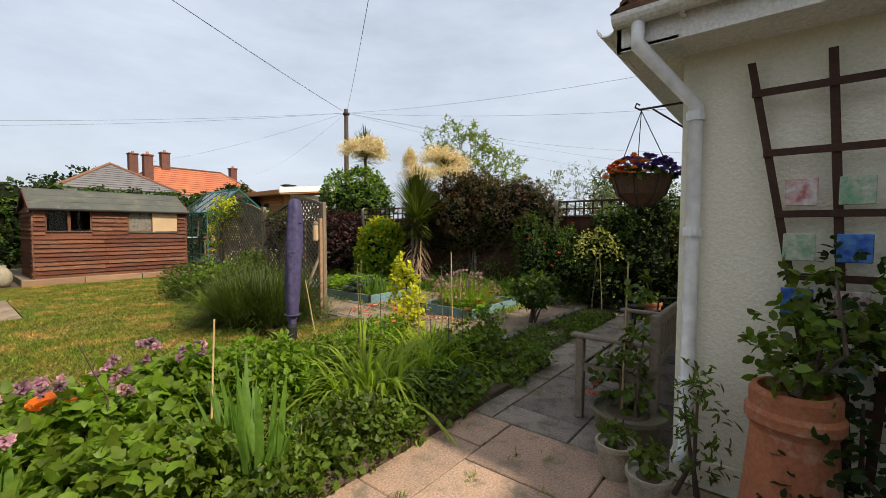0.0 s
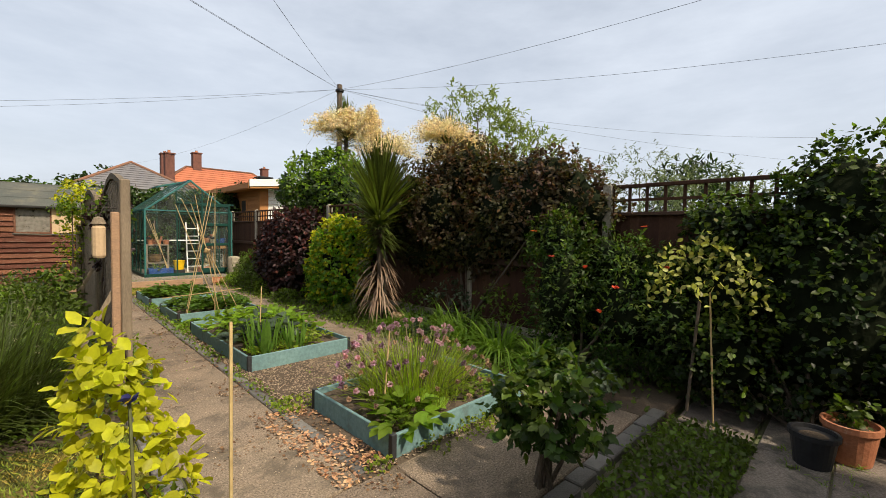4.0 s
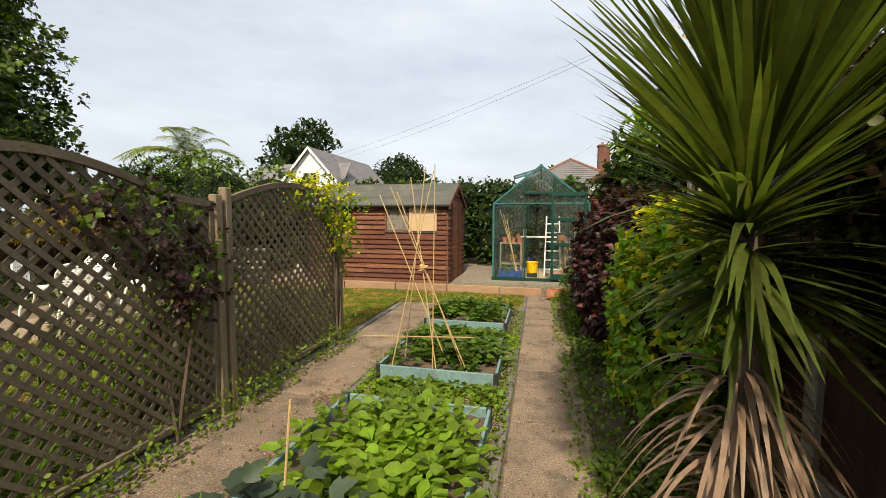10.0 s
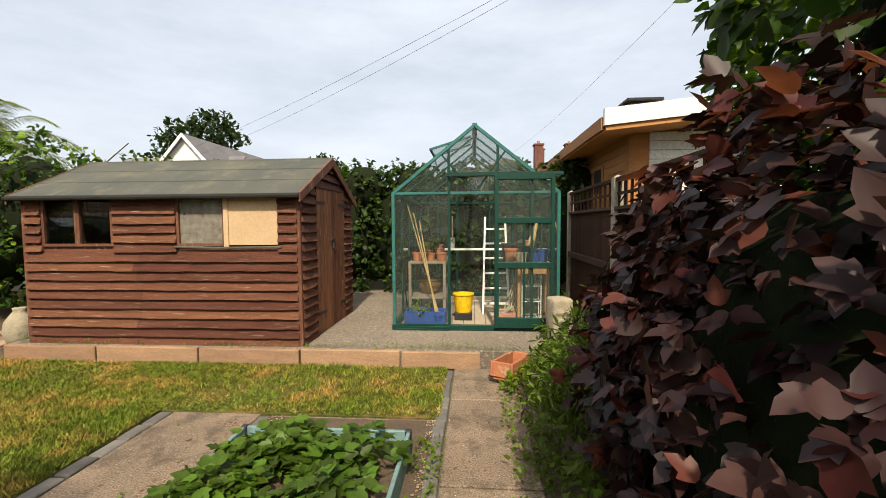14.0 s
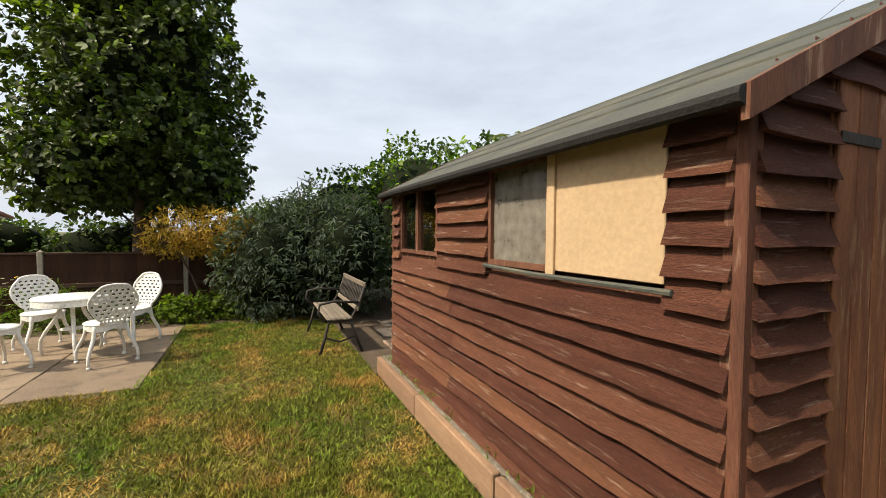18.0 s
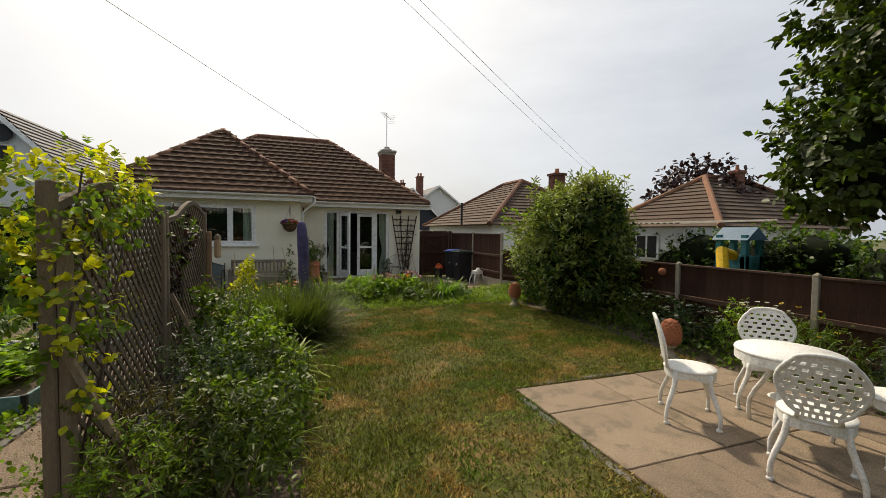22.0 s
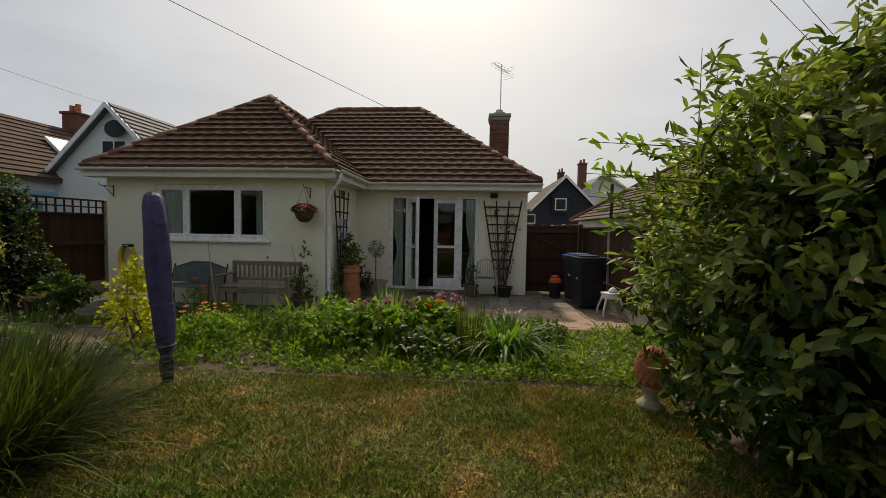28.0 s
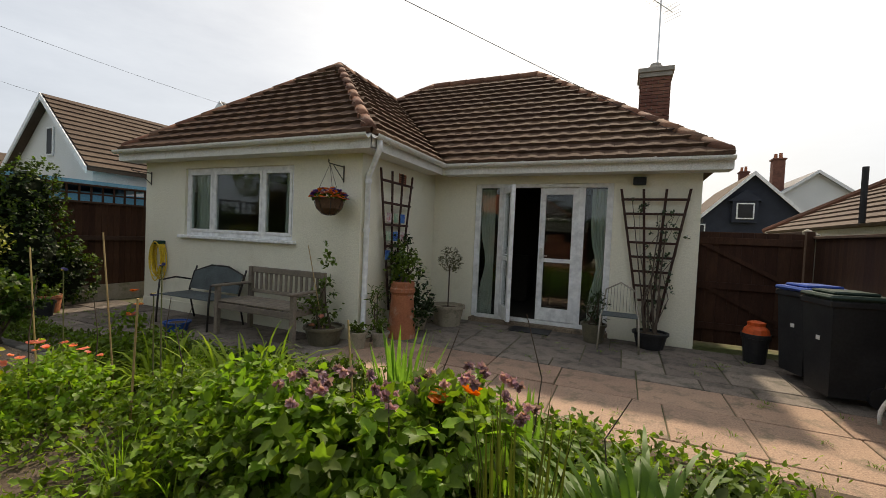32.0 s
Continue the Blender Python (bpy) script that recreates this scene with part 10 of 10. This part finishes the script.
hC = gable_house("white_far_house", 27.0, 1.5, 2.3, 9, 2.8, 4.6, M_WHITEWALL, M_ROOFFAR, "white gabled house further along the street")
blue_shed = thing("blue_shed", (9.6, -0.8, 0), "low blue-painted shed in the next garden", "shed")
part("masonry", Geo().box(8.4, -2.2, -0.1, 11.2, 0.2, 2.0), mat("blue_paint", (0.10, 0.28, 0.42), 0.6, var=(0.08, 0.24, 0.38), scale=2, fine=30, bump=0.2), blue_shed)
part("roof", Geo().prism([(8.2, -2.4, 2.15), (11.4, -2.4, 2.0), (11.4, -2.4, 2.1), (8.2, -2.4, 2.25)], (0, 2.9, 0)), mat("blue_roof", (0.16, 0.38, 0.52), 0.5, fine=20), blue_shed)
simple_window(blue_shed, 9.0, 9.7, 1.2, 1.8, 0.2)


def hip_house(name, x0, y0, x1, y1, eave, rise, wall, roofm, label, courses=12, base=-0.1, chimneys=()):
    th = thing(name, ((x0 + x1) / 2, (y0 + y1) / 2, base), label, "house")
    part("masonry", Geo().box(x0 + 0.3, y0 + 0.3, base, x1 - 0.3, y1 - 0.3, eave), wall, th)
    h = min(x1 - x0, y1 - y0) / 2
    if x1 - x0 >= y1 - y0:
        r0, r1 = (x0 + h, (y0 + y1) / 2, eave + rise), (x1 - h, (y0 + y1) / 2, eave + rise)
    else:
        r0, r1 = ((x0 + x1) / 2, y0 + h, eave + rise), ((x0 + x1) / 2, y1 - h, eave + rise)
    A, B, C, D = (x0, y0, eave), (x1, y0, eave), (x1, y1, eave), (x0, y1, eave)
    if x1 - x0 >= y1 - y0:
        faces = [(A, B, r1, r0), (B, C, r1, r1), (C, D, r0, r1), (D, A, r0, r0)]
    else:
        faces = [(A, B, r0, r0), (B, C, r1, r0), (C, D, r1, r1), (D, A, r0, r1)]
    g_ = Geo()
    for f_ in faces:
        g_.poly(f_[:3] if f_[2] == f_[3] else f_)
    g_.poly([D, C, B, A])
    rf_ = part("roof", g_, roofm, th)
    for f_ in faces:
        roof_courses(rf_, f_[0], f_[1], f_[2], f_[3], courses, roofm)
    for p, q in ((A, r0), (B, r1 if x1 - x0 >= y1 - y0 else r0), (C, r1), (D, r0 if x1 - x0 >= y1 - y0 else r1), (r0, r1)):
        if (Vector(p) - Vector(q)).length > 0.1:
            part("ridge", Geo().rod(Vector(p) + Vector((0, 0, 0.05)), Vector(q) + Vector((0, 0, 0.05)), 0.11, seg=8), M_RIDGE, rf_)
    for cx, cy, w, zt in chimneys:
        c_ = part("chimney", Geo().box(cx - w, cy - w, eave, cx + w, cy + w, zt, 0.02).box(cx - w * 1.2, cy - w * 1.2, zt - 0.14, cx + w * 1.2, cy + w * 1.2, zt - 0.02, 0.02), M_BRICK, th)
        part("chimney_pot", Geo().lathe([(w * 0.4, zt - 0.02), (w * 0.3, zt + 0.2), (w * 0.36, zt + 0.22)], (cx, cy, 0), 10), M_TERRA, c_)
    return th


hip_house("brown_roof_bungalow", -14.3, -12.0, -7.2, -3.0, 1.9, 2.3, M_WHITEWALL, M_ROOFFAR, "neighbouring bungalow with brown hipped roof beyond the fence", 15, chimneys=[(-12.2, -5.6, 0.3, 4.6)])
part("vent_pipe", Geo().rod((-6.9, -5.2, 1.9), (-6.9, -5.2, 2.9), 0.05, seg=8), M_BLACK, bpy.data.objects["brown_roof_bungalow"])
hip_house("far_brown_bungalow", -20.0, -2.7, -12.3, 2.9, 1.85, 2.0, M_WHITEWALL, M_ROOFFAR, "bungalow with brown hipped roof behind the big tree", 13, chimneys=[(-16.5, 0.4, 0.2, 4.2)])
ga = thing("garden_outbuilding", (-9.6, 3.6, 0), "low white outbuilding with corrugated roof and window", "outbuilding")
part("masonry", Geo().box(-11.2, 2.4, -0.1, -8.4, 4.9, 1.75), M_WHITEWALL, ga)
gw = part("window", Geo().box(-8.4, 3.1, 0.95, -8.35, 4.2, 1.6, 0.01), M_WHITEPAINT, ga)
for k in range(3):
    part("pane", Geo().box(-8.35, 3.16 + k * 0.35, 1.0, -8.342, 3.44 + k * 0.35, 1.55), M_BLACK, gw)
cor = Geo()
for k in range(48):
    y = 2.2 + k * 0.06
    z = 1.86 + 0.02 * math.sin(k * math.pi / 1.5)
    cor.v += [(-11.5, y, z + 0.15), (-8.1, y, z)]
cor.f = [(2 * k, 2 * k + 2, 2 * k + 3, 2 * k + 1) for k in range(47)]
part("corrugated_roof", cor, M_CONCPOST, ga)
toy = thing("play_frame", (-8.0, 6.4, 0), "coloured plastic play tower in the next garden", "play equipment")
part("tower", Geo().box(-8.3, 6.1, -0.1, -8.2, 6.2, 1.6).box(-7.9, 6.1, -0.1, -7.8, 6.2, 1.6).box(-8.3, 6.6, -0.1, -8.2, 6.7, 1.6).box(-7.9, 6.6, -0.1, -7.8, 6.7, 1.6).box(-8.3, 6.1, 0.9, -7.8, 6.7, 1.2, 0.02), mat("teal_plastic", (0.05, 0.22, 0.26), 0.5, fine=20), toy)
part("canopy", Geo().prism([(-8.35, 6.05, 1.5), (-7.75, 6.05, 1.5), (-8.05, 6.05, 1.75)], (0, 0.7, 0)), mat("blue_canopy", (0.06, 0.14, 0.22), 0.5, fine=20), toy)
part("slide", Geo().tube([(-7.75, 6.5, 1.2), (-7.3, 6.6, 1.3), (-7.1, 6.8, 0.8), (-7.0, 6.9, 0.3)], 0.1, 8), M_YELLOW, toy)
dk = gable_house("dark_clad_house", -8.4, -19.0, 1.9, 9, 3.0, 4.9, mat("black_cladding", (0.03, 0.035, 0.05), 0.7, fine=30, bump=0.3), M_ROOFFAR, "dark-clad house with brown roof and dormer across the street")
dk2 = thing("house_dormer", (-8.1, -18.7, 2.6), "dark dormer with white window", "dormer")
part("dormer", Geo().box(-8.6, -20.0, 2.6, -7.6, -18.7, 3.6).prism([(-8.75, -18.65, 3.6), (-7.45, -18.65, 3.6), (-8.1, -18.65, 4.1)], (0, -1.6, 0)), mat("black_cladding", (0.03, 0.035, 0.05)), dk2)
simple_window(dk2, -8.45, -7.75, 2.75, 3.5, -18.7)
simple_window(dk, -6.6, -6.0, 1.9, 2.5, -19.0)
gable_house("white_street_house", -13.0, -26, 3.2, 10, 3.6, 6.0, M_WHITEWALL, M_SLATE, "white gabled house with tall chimneys across the street", chimney=[(-11.4, -27, 0.3, 7.0), (-9.9, -28, 0.25, 6.4)])
fh = gable_house("white_gable_far_house", -10.2, 28.4, 1.8, 9, 3.9, 5.9, M_WHITEWALL, M_SLATE, "white gabled house with grey roof beyond the hedge", s=1)
simple_window(fh, -10.7, -9.7, 3.4, 4.4, 28.4, -1)
part("side_roof", Geo().prism([(-16, 28, 3.2), (-8, 28, 3.2), (-8.6, 31, 5.3), (-15.5, 31, 5.3)], (0, 0.05, -0.05)), M_SLATE, fh)
sl = hip_house("slate_house", 2.6, 38, 10.2, 46, 4.2, 2.3, M_WHITEWALL, M_SLATE, "house with dark slate roof and brick chimneys in the distance", 12, chimneys=[(8.9, 41.5, 0.33, 7.6)])
rr_ = hip_house("red_roof_house", 9.0, 50, 24.0, 58, 5.0, 3.2, M_WHITEWALL, M_REDROOF, "white house with bright red tiled roof and chimneys far off", 12, chimneys=[(11.0, 54, 0.4, 9.4), (14.0, 54, 0.42, 9.9), (21.5, 54, 0.38, 9.0)])
simple_window(rr_, 14.0, 16.0, 3.4, 4.8, 50.3, -1)
simple_window(rr_, 17.5, 19.0, 3.4, 4.8, 50.3, -1)
hip_house("far_street_bungalow", 13, -18, 24, -9, 2.6, 2.4, M_WHITEWALL, M_ROOFFAR, "brown-roofed house along the street", 10)

# ---- timber cabin next door ----
cab = thing("timber_cabin", (7.6, 16.6, 0), "orange timber garden cabin with white-clad front", "cabin")
CX0, CX1, CY0, CY1, CZ = 6.05, 9.6, 14.8, 18.8, 2.72
part("masonry", Geo().box(CX0, CY0, -0.1, CX1, CY1, CZ), M_CABIN, cab)
for k in range(22):
    z = 0.0 + k * 0.125
    part("board", Geo().box(CX0 - 0.018, CY0 + 0.12, z, CX0 - 0.002, CY1, z + 0.118, 0.004), M_CABIN, cab)
    part("white_board", Geo().box(CX0 + 0.25, CY0 - 0.018, z, CX1 - 0.2, CY0 - 0.002, z + 0.118, 0.004), M_WHITEWALL, cab)
part("corner_trim", Geo().box(CX0 - 0.03, CY0 - 0.03, -0.1, CX0 + 0.24, CY0 - 0.003, CZ, 0.004).box(CX0 - 0.03, CY0 - 0.003, -0.1, CX0 - 0.002, CY0 + 0.1, CZ, 0.004), M_CABIN, cab)
cw = part("cabin_window", Geo().box(CX0 - 0.04, 15.9, 1.95, CX0 - 0.019, 16.4, 2.45, 0.005), M_CABIN, cab)
part("pane", Geo().box(CX0 - 0.046, 15.96, 2.0, CX0 - 0.041, 16.34, 2.4), M_BLACK, cw)
part("porthole", Geo().rod((7.4, CY0 - 0.05, 2.1), (7.4, CY0 - 0.02, 2.1), 0.17, seg=20), M_BLACK, cab)
part("roof", Geo().prism([(CX0 - 0.5, CY0 - 0.55, 2.66), (CX1 + 0.3, CY0 - 0.55, 3.1), (CX1 + 0.3, CY0 - 0.55, 3.2), (CX0 - 0.5, CY0 - 0.55, 2.76)], (0, CY1 - CY0 + 0.9, 0)), M_CABIN, cab)
part("roof_edge", Geo().prism([(CX0 - 0.53, CY0 - 0.58, 2.72), (CX1 + 0.3, CY0 - 0.58, 3.15), (CX1 + 0.3, CY0 - 0.58, 3.36), (CX0 - 0.53, CY0 - 0.58, 2.93)], (0, 0.06, 0)), M_OFFWHITE, cab)
part("side_edge", Geo().prism([(CX0 - 0.55, CY0 - 0.5, 2.68), (CX0 - 0.55, CY1 + 0.3, 2.68), (CX0 - 0.55, CY1 + 0.3, 2.84), (CX0 - 0.55, CY0 - 0.5, 2.84)], (0.03, 0, 0)), M_CABIN, cab)
part("roof_vent", Geo().box(CX0 - 0.2, CY0 - 0.5, 2.92, CX0 + 0.15, CY0 - 0.2, 3.02, 0.01).box(CX0 - 0.25, CY0 - 0.55, 3.02, CX0 + 0.2, CY0 - 0.15, 3.06, 0.01), M_BLACK, cab)

# ---- telegraph pole and wires ----
pole = thing("telegraph_pole", (8.33, 13.85, 0), "dark wooden telegraph pole with wires fanning from its top", "telegraph pole")
part("pole", Geo().rod((8.33, 13.85, -0.1), (8.33, 13.85, 6.35), 0.12, 0.085, seg=10), M_BARK, pole)
part("wire_ring", Geo().lathe([(0.11, 6.1), (0.14, 6.12), (0.14, 6.18), (0.11, 6.2)], (8.33, 13.85, 0), 12), M_WIRE, pole)


def wire(to, sag=0.35, r=0.0036):
    a, b = Vector((8.33, 13.85, 6.2)), Vector(to)
    pts = [a.lerp(b, t / 14) - Vector((0, 0, sag * 4 * (t / 14) * (1 - t / 14))) for t in range(15)]
    part("wire", Geo().tube(pts, r, 5), M_WIRE, pole)


for to, sg in (((-3.7, -2.3, 2.95), 0.25), ((-13.4, -2.9, 3.7), 0.2), ((-13.2, -3.1, 3.7), 0.28), ((9.1, -5.3, 5.3), 0.4), ((13.5, -2.6, 5.1), 0.35), ((27.0, 1.3, 4.6), 0.3), ((24, 2, 5.5), 0.5), ((28, 6, 5.0), 0.4), ((-9.6, 27.5, 4.6), 0.4), ((-13, 29, 4.6), 0.45), ((6, 38, 6.0), 0.4), ((22, 50, 8.0), 0.6)):
    wire(to, sg)


# ---- paving, setts, gravel (pieces) ----
def path_sections(x0, y0, x1, y1, step, seed):
    """Concrete path cast in bays along y."""
    r = random.Random(seed)
    y = y0
    while y < y1 - 0.05:
        h = min(step * r.uniform(0.85, 1.15), y1 - y)
        if y1 - y - h < 0.25:
            h = y1 - y
        me = Geo().box(x0 + 0.004, y + 0.007, -0.05, x1 - 0.004, y + h - 0.007, 0.0, 0.008).mesh("concrete_bay", M_CONCRETE)
        piece("concrete_bay", me, path_base, (0, 0, r.uniform(-0.003, 0.003)))
        y += h


path_sections(1.47, 3.2, 2.2, 11.93, 0.95, 1)
path_sections(3.68, 3.2, 4.28, 13.05, 1.1, 2)
x = 1.47
while x < 4.25:
    w = min(0.95, 4.28 - x)
    piece("concrete_bay", Geo().box(x + 0.006, 2.43, -0.05, x + w - 0.006, 3.195, 0.0, 0.008).mesh("concrete_bay", M_CONCRETE), path_base, (0, 0, 0))
    x += w
for y0, y1 in ((4.3, 5.5), (7.66, 8.3), (9.5, 10.15), (11.46, 11.93)):
    piece("concrete_bay", Geo().box(2.3, y0 + 0.01, -0.05, 3.58, y1 - 0.01, -0.006, 0.008).mesh("concrete_bay", M_CONCRETE), path_base, (0, 0, 0))
setts(path_base, 1.40, 3.2, 1.40, 11.93, 0.0, 0.10, 0.22, M_SETT, 1)
setts(path_base, 2.25, 3.25, 2.25, 11.9, 0.003, 0.09, 0.22, M_SETT, 2)
setts(path_base, 3.625, 3.25, 3.625, 13.0, 0.003, 0.09, 0.22, M_SETT, 3)
setts(path_base, 1.40, 2.36, 4.5, 2.36, 0.006, 0.11, 0.21, M_SETT, 4)
setts(path_base, 1.40, 2.36, 1.40, 3.2, 0.006, 0.10, 0.21, M_SETT, 5)
part("step_riser", Geo().box(1.38, 2.31, -0.12, 4.55, 2.345, -0.02, 0.006), M_CONCPOST, path_base)
lawn_edge = tagged(part("lawn_edging", Geo().box(-4.5, 3.80, -0.08, 1.3, 3.9, -0.012, 0.01).box(-4.62, 8.36, -0.08, -1.82, 8.44, -0.014, 0.01).box(-1.845, 8.44, -0.08, -1.77, 10.97, -0.014, 0.01), M_JOINT), "earth joint under the lawn edging stones", "edging", kind="structure")
setts(lawn_edge, -4.5, 3.85, 1.3, 3.82, -0.003, 0.045, 0.3, M_SETT, 6)
setts(lawn_edge, -4.62, 8.40, -1.8, 8.40, 0.004, 0.07, 0.3, M_SETT, 7)
setts(lawn_edge, -1.80, 8.4, -1.80, 10.97, 0.004, 0.07, 0.3, M_SETT, 8)
slab_field(lawn_patio, -4.6, 8.47, -1.86, 10.95, 0.004, (0.9, 0.6), M_SLABLAWN, 0.012, 11, stagger=False)
# grey stands for pink flags in shade, up to the house's shadow edge
slab_field(patio, -5.35, -2.05, 0.0, -0.2, PATIO_Z, (0.6, 0.9, 0.45, 0.6), M_SLAB, 0.013, 12)
slab_field(patio, -5.35, -0.2, 0.0, 1.72, PATIO_Z, (0.9, 0.6, 0.75), M_SLABPINK, 0.011, 13)
slab_field(patio, 0.0, 0.12, 5.3, 1.72, PATIO_Z, (0.6, 0.9, 0.6, 0.45), M_SLAB, 0.013, 14)
slab_field(patio_strip, 1.25, 1.75, 5.3, 2.27, PATIO_Z, (0.5, 0.6), M_SLAB, 0.03, 15)


def pebbles(name, rects, n, size, z, label, seed, material):
    r = np.random.default_rng(seed)
    area = np.array([(b - a) * (d - c) for a, c, b, d in rects])
    k = r.choice(len(rects), n, p=area / area.sum())
    R = np.array(rects)[k]
    p = np.stack([r.uniform(R[:, 0], R[:, 2]), r.uniform(R[:, 1], R[:, 3]), np.full(n, z)], 1)
    base = np.array([(1, 0, 0), (0, 1, 0), (-1, 0, 0), (0, -1, 0), (0, 0, 0.7), (0, 0, -0.5)], float)
    s = size * r.uniform(0.5, 1.2, (n, 1, 1)) * np.array([1, 1, 0.8]) * r.uniform(0.7, 1.3, (n, 1, 3))
    a = r.uniform(0, 6.283, n)
    c, sn = np.cos(a)[:, None], np.sin(a)[:, None]
    v = base[None] * s
    v = np.stack([v[..., 0] * c - v[..., 1] * sn, v[..., 0] * sn + v[..., 1] * c, v[..., 2]], -1) + p[:, None]
    f = np.array([(0, 1, 4), (1, 2, 4), (2, 3, 4), (3, 0, 4), (1, 0, 5), (2, 1, 5), (3, 2, 5), (0, 3, 5)])
    f = (f[None] + (np.arange(n) * 6)[:, None, None]).reshape(-1, 3)
    return tagged(new(name, raw_mesh(name, v.reshape(-1, 3), f, material)), label, "gravel", kind="stuff")


pebbles("pea_gravel", [(2.3, 3.2, 3.58, 3.27), (2.3, 4.3, 2.4, 11.9), (3.53, 4.3, 3.6, 11.9), (2.3, 4.32, 3.58, 5.48), (2.3, 7.68, 3.58, 8.28), (2.3, 9.52, 3.58, 10.13)], 9000, 0.010, 0.002, "scattered buff pea gravel between the beds", 41, M_GRAVEL)
pebbles("path_grit", [(1.47, 2.43, 2.2, 11.9), (3.68, 2.43, 4.28, 13.0), (2.2, 2.43, 3.68, 3.19)], 7000, 0.005, 0.002, "fine grit and fallen debris on the concrete path", 42, mat("grit", (0.25, 0.17, 0.11), 0.9, var=(0.42, 0.34, 0.25), scale=30, fine=60, island=0.5))
pebbles("aggregate_pebbles", [(2.05, 13.2, 4.75, 13.95), (2.05, 13.95, 2.85, 15.5)], 9000, 0.009, BASE_Z, "pebbles set in the concrete base", 43, mat("set_pebble", (0.29, 0.245, 0.195), 0.85, var=(0.19, 0.16, 0.13), scale=30, fine=60, island=0.4))
def litter(name, x0, y0, x1, y1, n, size, material, label, seed, bare=0.1):
    """Fallen leaves drifted into patches."""
    r = np.random.default_rng(seed)
    p = np.stack([r.uniform(x0, x1, n), r.uniform(y0, y1, n), np.full(n, 0.003)], 1)
    p = p[lumps(p, seed, 4.5) + r.normal(size=n) * 0.25 > bare]
    m = len(p)
    p[:, 2] += r.uniform(0, 0.008, m)
    d = r.normal(size=(m, 3)) * np.array([1, 1, 0.25])
    me = leaves_mesh(name, p, d, r.normal(size=(m, 3)) * 0.35 + np.array([0, 0, 1.0]), size * r.uniform(0.5, 1.3, m), "oval", material)
    return tagged(new(name, me), label, "leaf litter", kind="stuff")


M_LITTER = mat("dry_litter", (0.19, 0.10, 0.05), 0.9, var=(0.11, 0.065, 0.035), scale=8, fine=60, island=0.5)
litter("path_leaf_litter", 1.5, 2.5, 2.24, 11.8, 3600, 0.022, M_LITTER, "dry brown leaves drifted on the path", 61, 0.55)
litter("bed_side_litter", 2.0, 3.0, 2.44, 11.6, 3200, 0.024, M_LITTER, "dry leaves and bark along the raised beds", 62, 0.2)
litter("path_leaf_litter", 3.66, 2.5, 4.26, 12.8, 3400, 0.02, M_LITTER, "dry brown leaves drifted on the path", 63, 0.5)
litter("bark_chips", 2.05, 3.2, 2.44, 4.4, 1500, 0.028, mat("bark_chip", (0.34, 0.16, 0.08), 0.9, var=(0.42, 0.26, 0.15), scale=9, fine=60, island=0.5), "reddish bark chips spilled beside the bed", 64, 0.0)
ground_cover("bed_runner_weeds", 2.3, 7.66, 3.62, 8.34, 900, 0.045, L_BRIGHT, "strawberry runners between the beds", 195, "round", h=0.07)
ground_cover("bed_runner_weeds", 2.3, 9.5, 3.66, 10.2, 1000, 0.045, L_BRIGHT, "strawberry runners between the beds", 196, "round", h=0.07)
ground_cover("lawn_clover", -4.4, 3.95, 1.2, 8.4, 2600, 0.013, mat("clover_leaf", (0.09, 0.15, 0.03), 0.6, var=(0.12, 0.17, 0.05), island=0.5, trans=0.3), "small clover leaves in the lawn", 197, "round", h=0.03)
ground_cover("slab_edge_grass", -4.7, 10.9, -1.8, 11.06, 700, 0.03, L_BRIGHT, "tufts of grass along the slab edge", 198, "narrow", h=0.06)
ground_cover("base_edge_weeds", -1.4, 13.12, 4.4, 13.24, 900, 0.035, L_STRAW, "weeds along the top of the edging boards", 199, "narrow", h=0.05, z=0.16)
# grass and weeds in the joints
rw = np.random.default_rng(12)
n_w = 90
wx = np.concatenate([rw.uniform(-5.2, 0.0, 50), rw.uniform(0.3, 4.8, 40)])
wy = np.concatenate([rw.uniform(-1.8, 1.7, 50), rw.uniform(0.9, 1.7, 40)])
wb_ = np.repeat(np.stack([wx, wy, np.full(n_w, PATIO_Z)], 1), 16, 0) + np.concatenate([rw.normal(size=(n_w * 16, 2)) * 0.03, np.zeros((n_w * 16, 1))], 1)
wd = rw.normal(size=(n_w * 16, 3)) * 0.6 + np.array([0, 0, 1.0])
tagged(new("joint_weeds", blades_mesh("joint_weeds", wb_, wd, rw.uniform(0.03, 0.1, n_w * 16), 0.006, 0.6, L_STRAW, 3)), "tufts of grass growing in the paving joints", "weeds", kind="stuff")
ground_cover("path_moss", 1.5, 5.0, 4.25, 11.9, 260, 0.03, L_STRAW, "small weeds scattered on the path edges", 189, h=0.02)
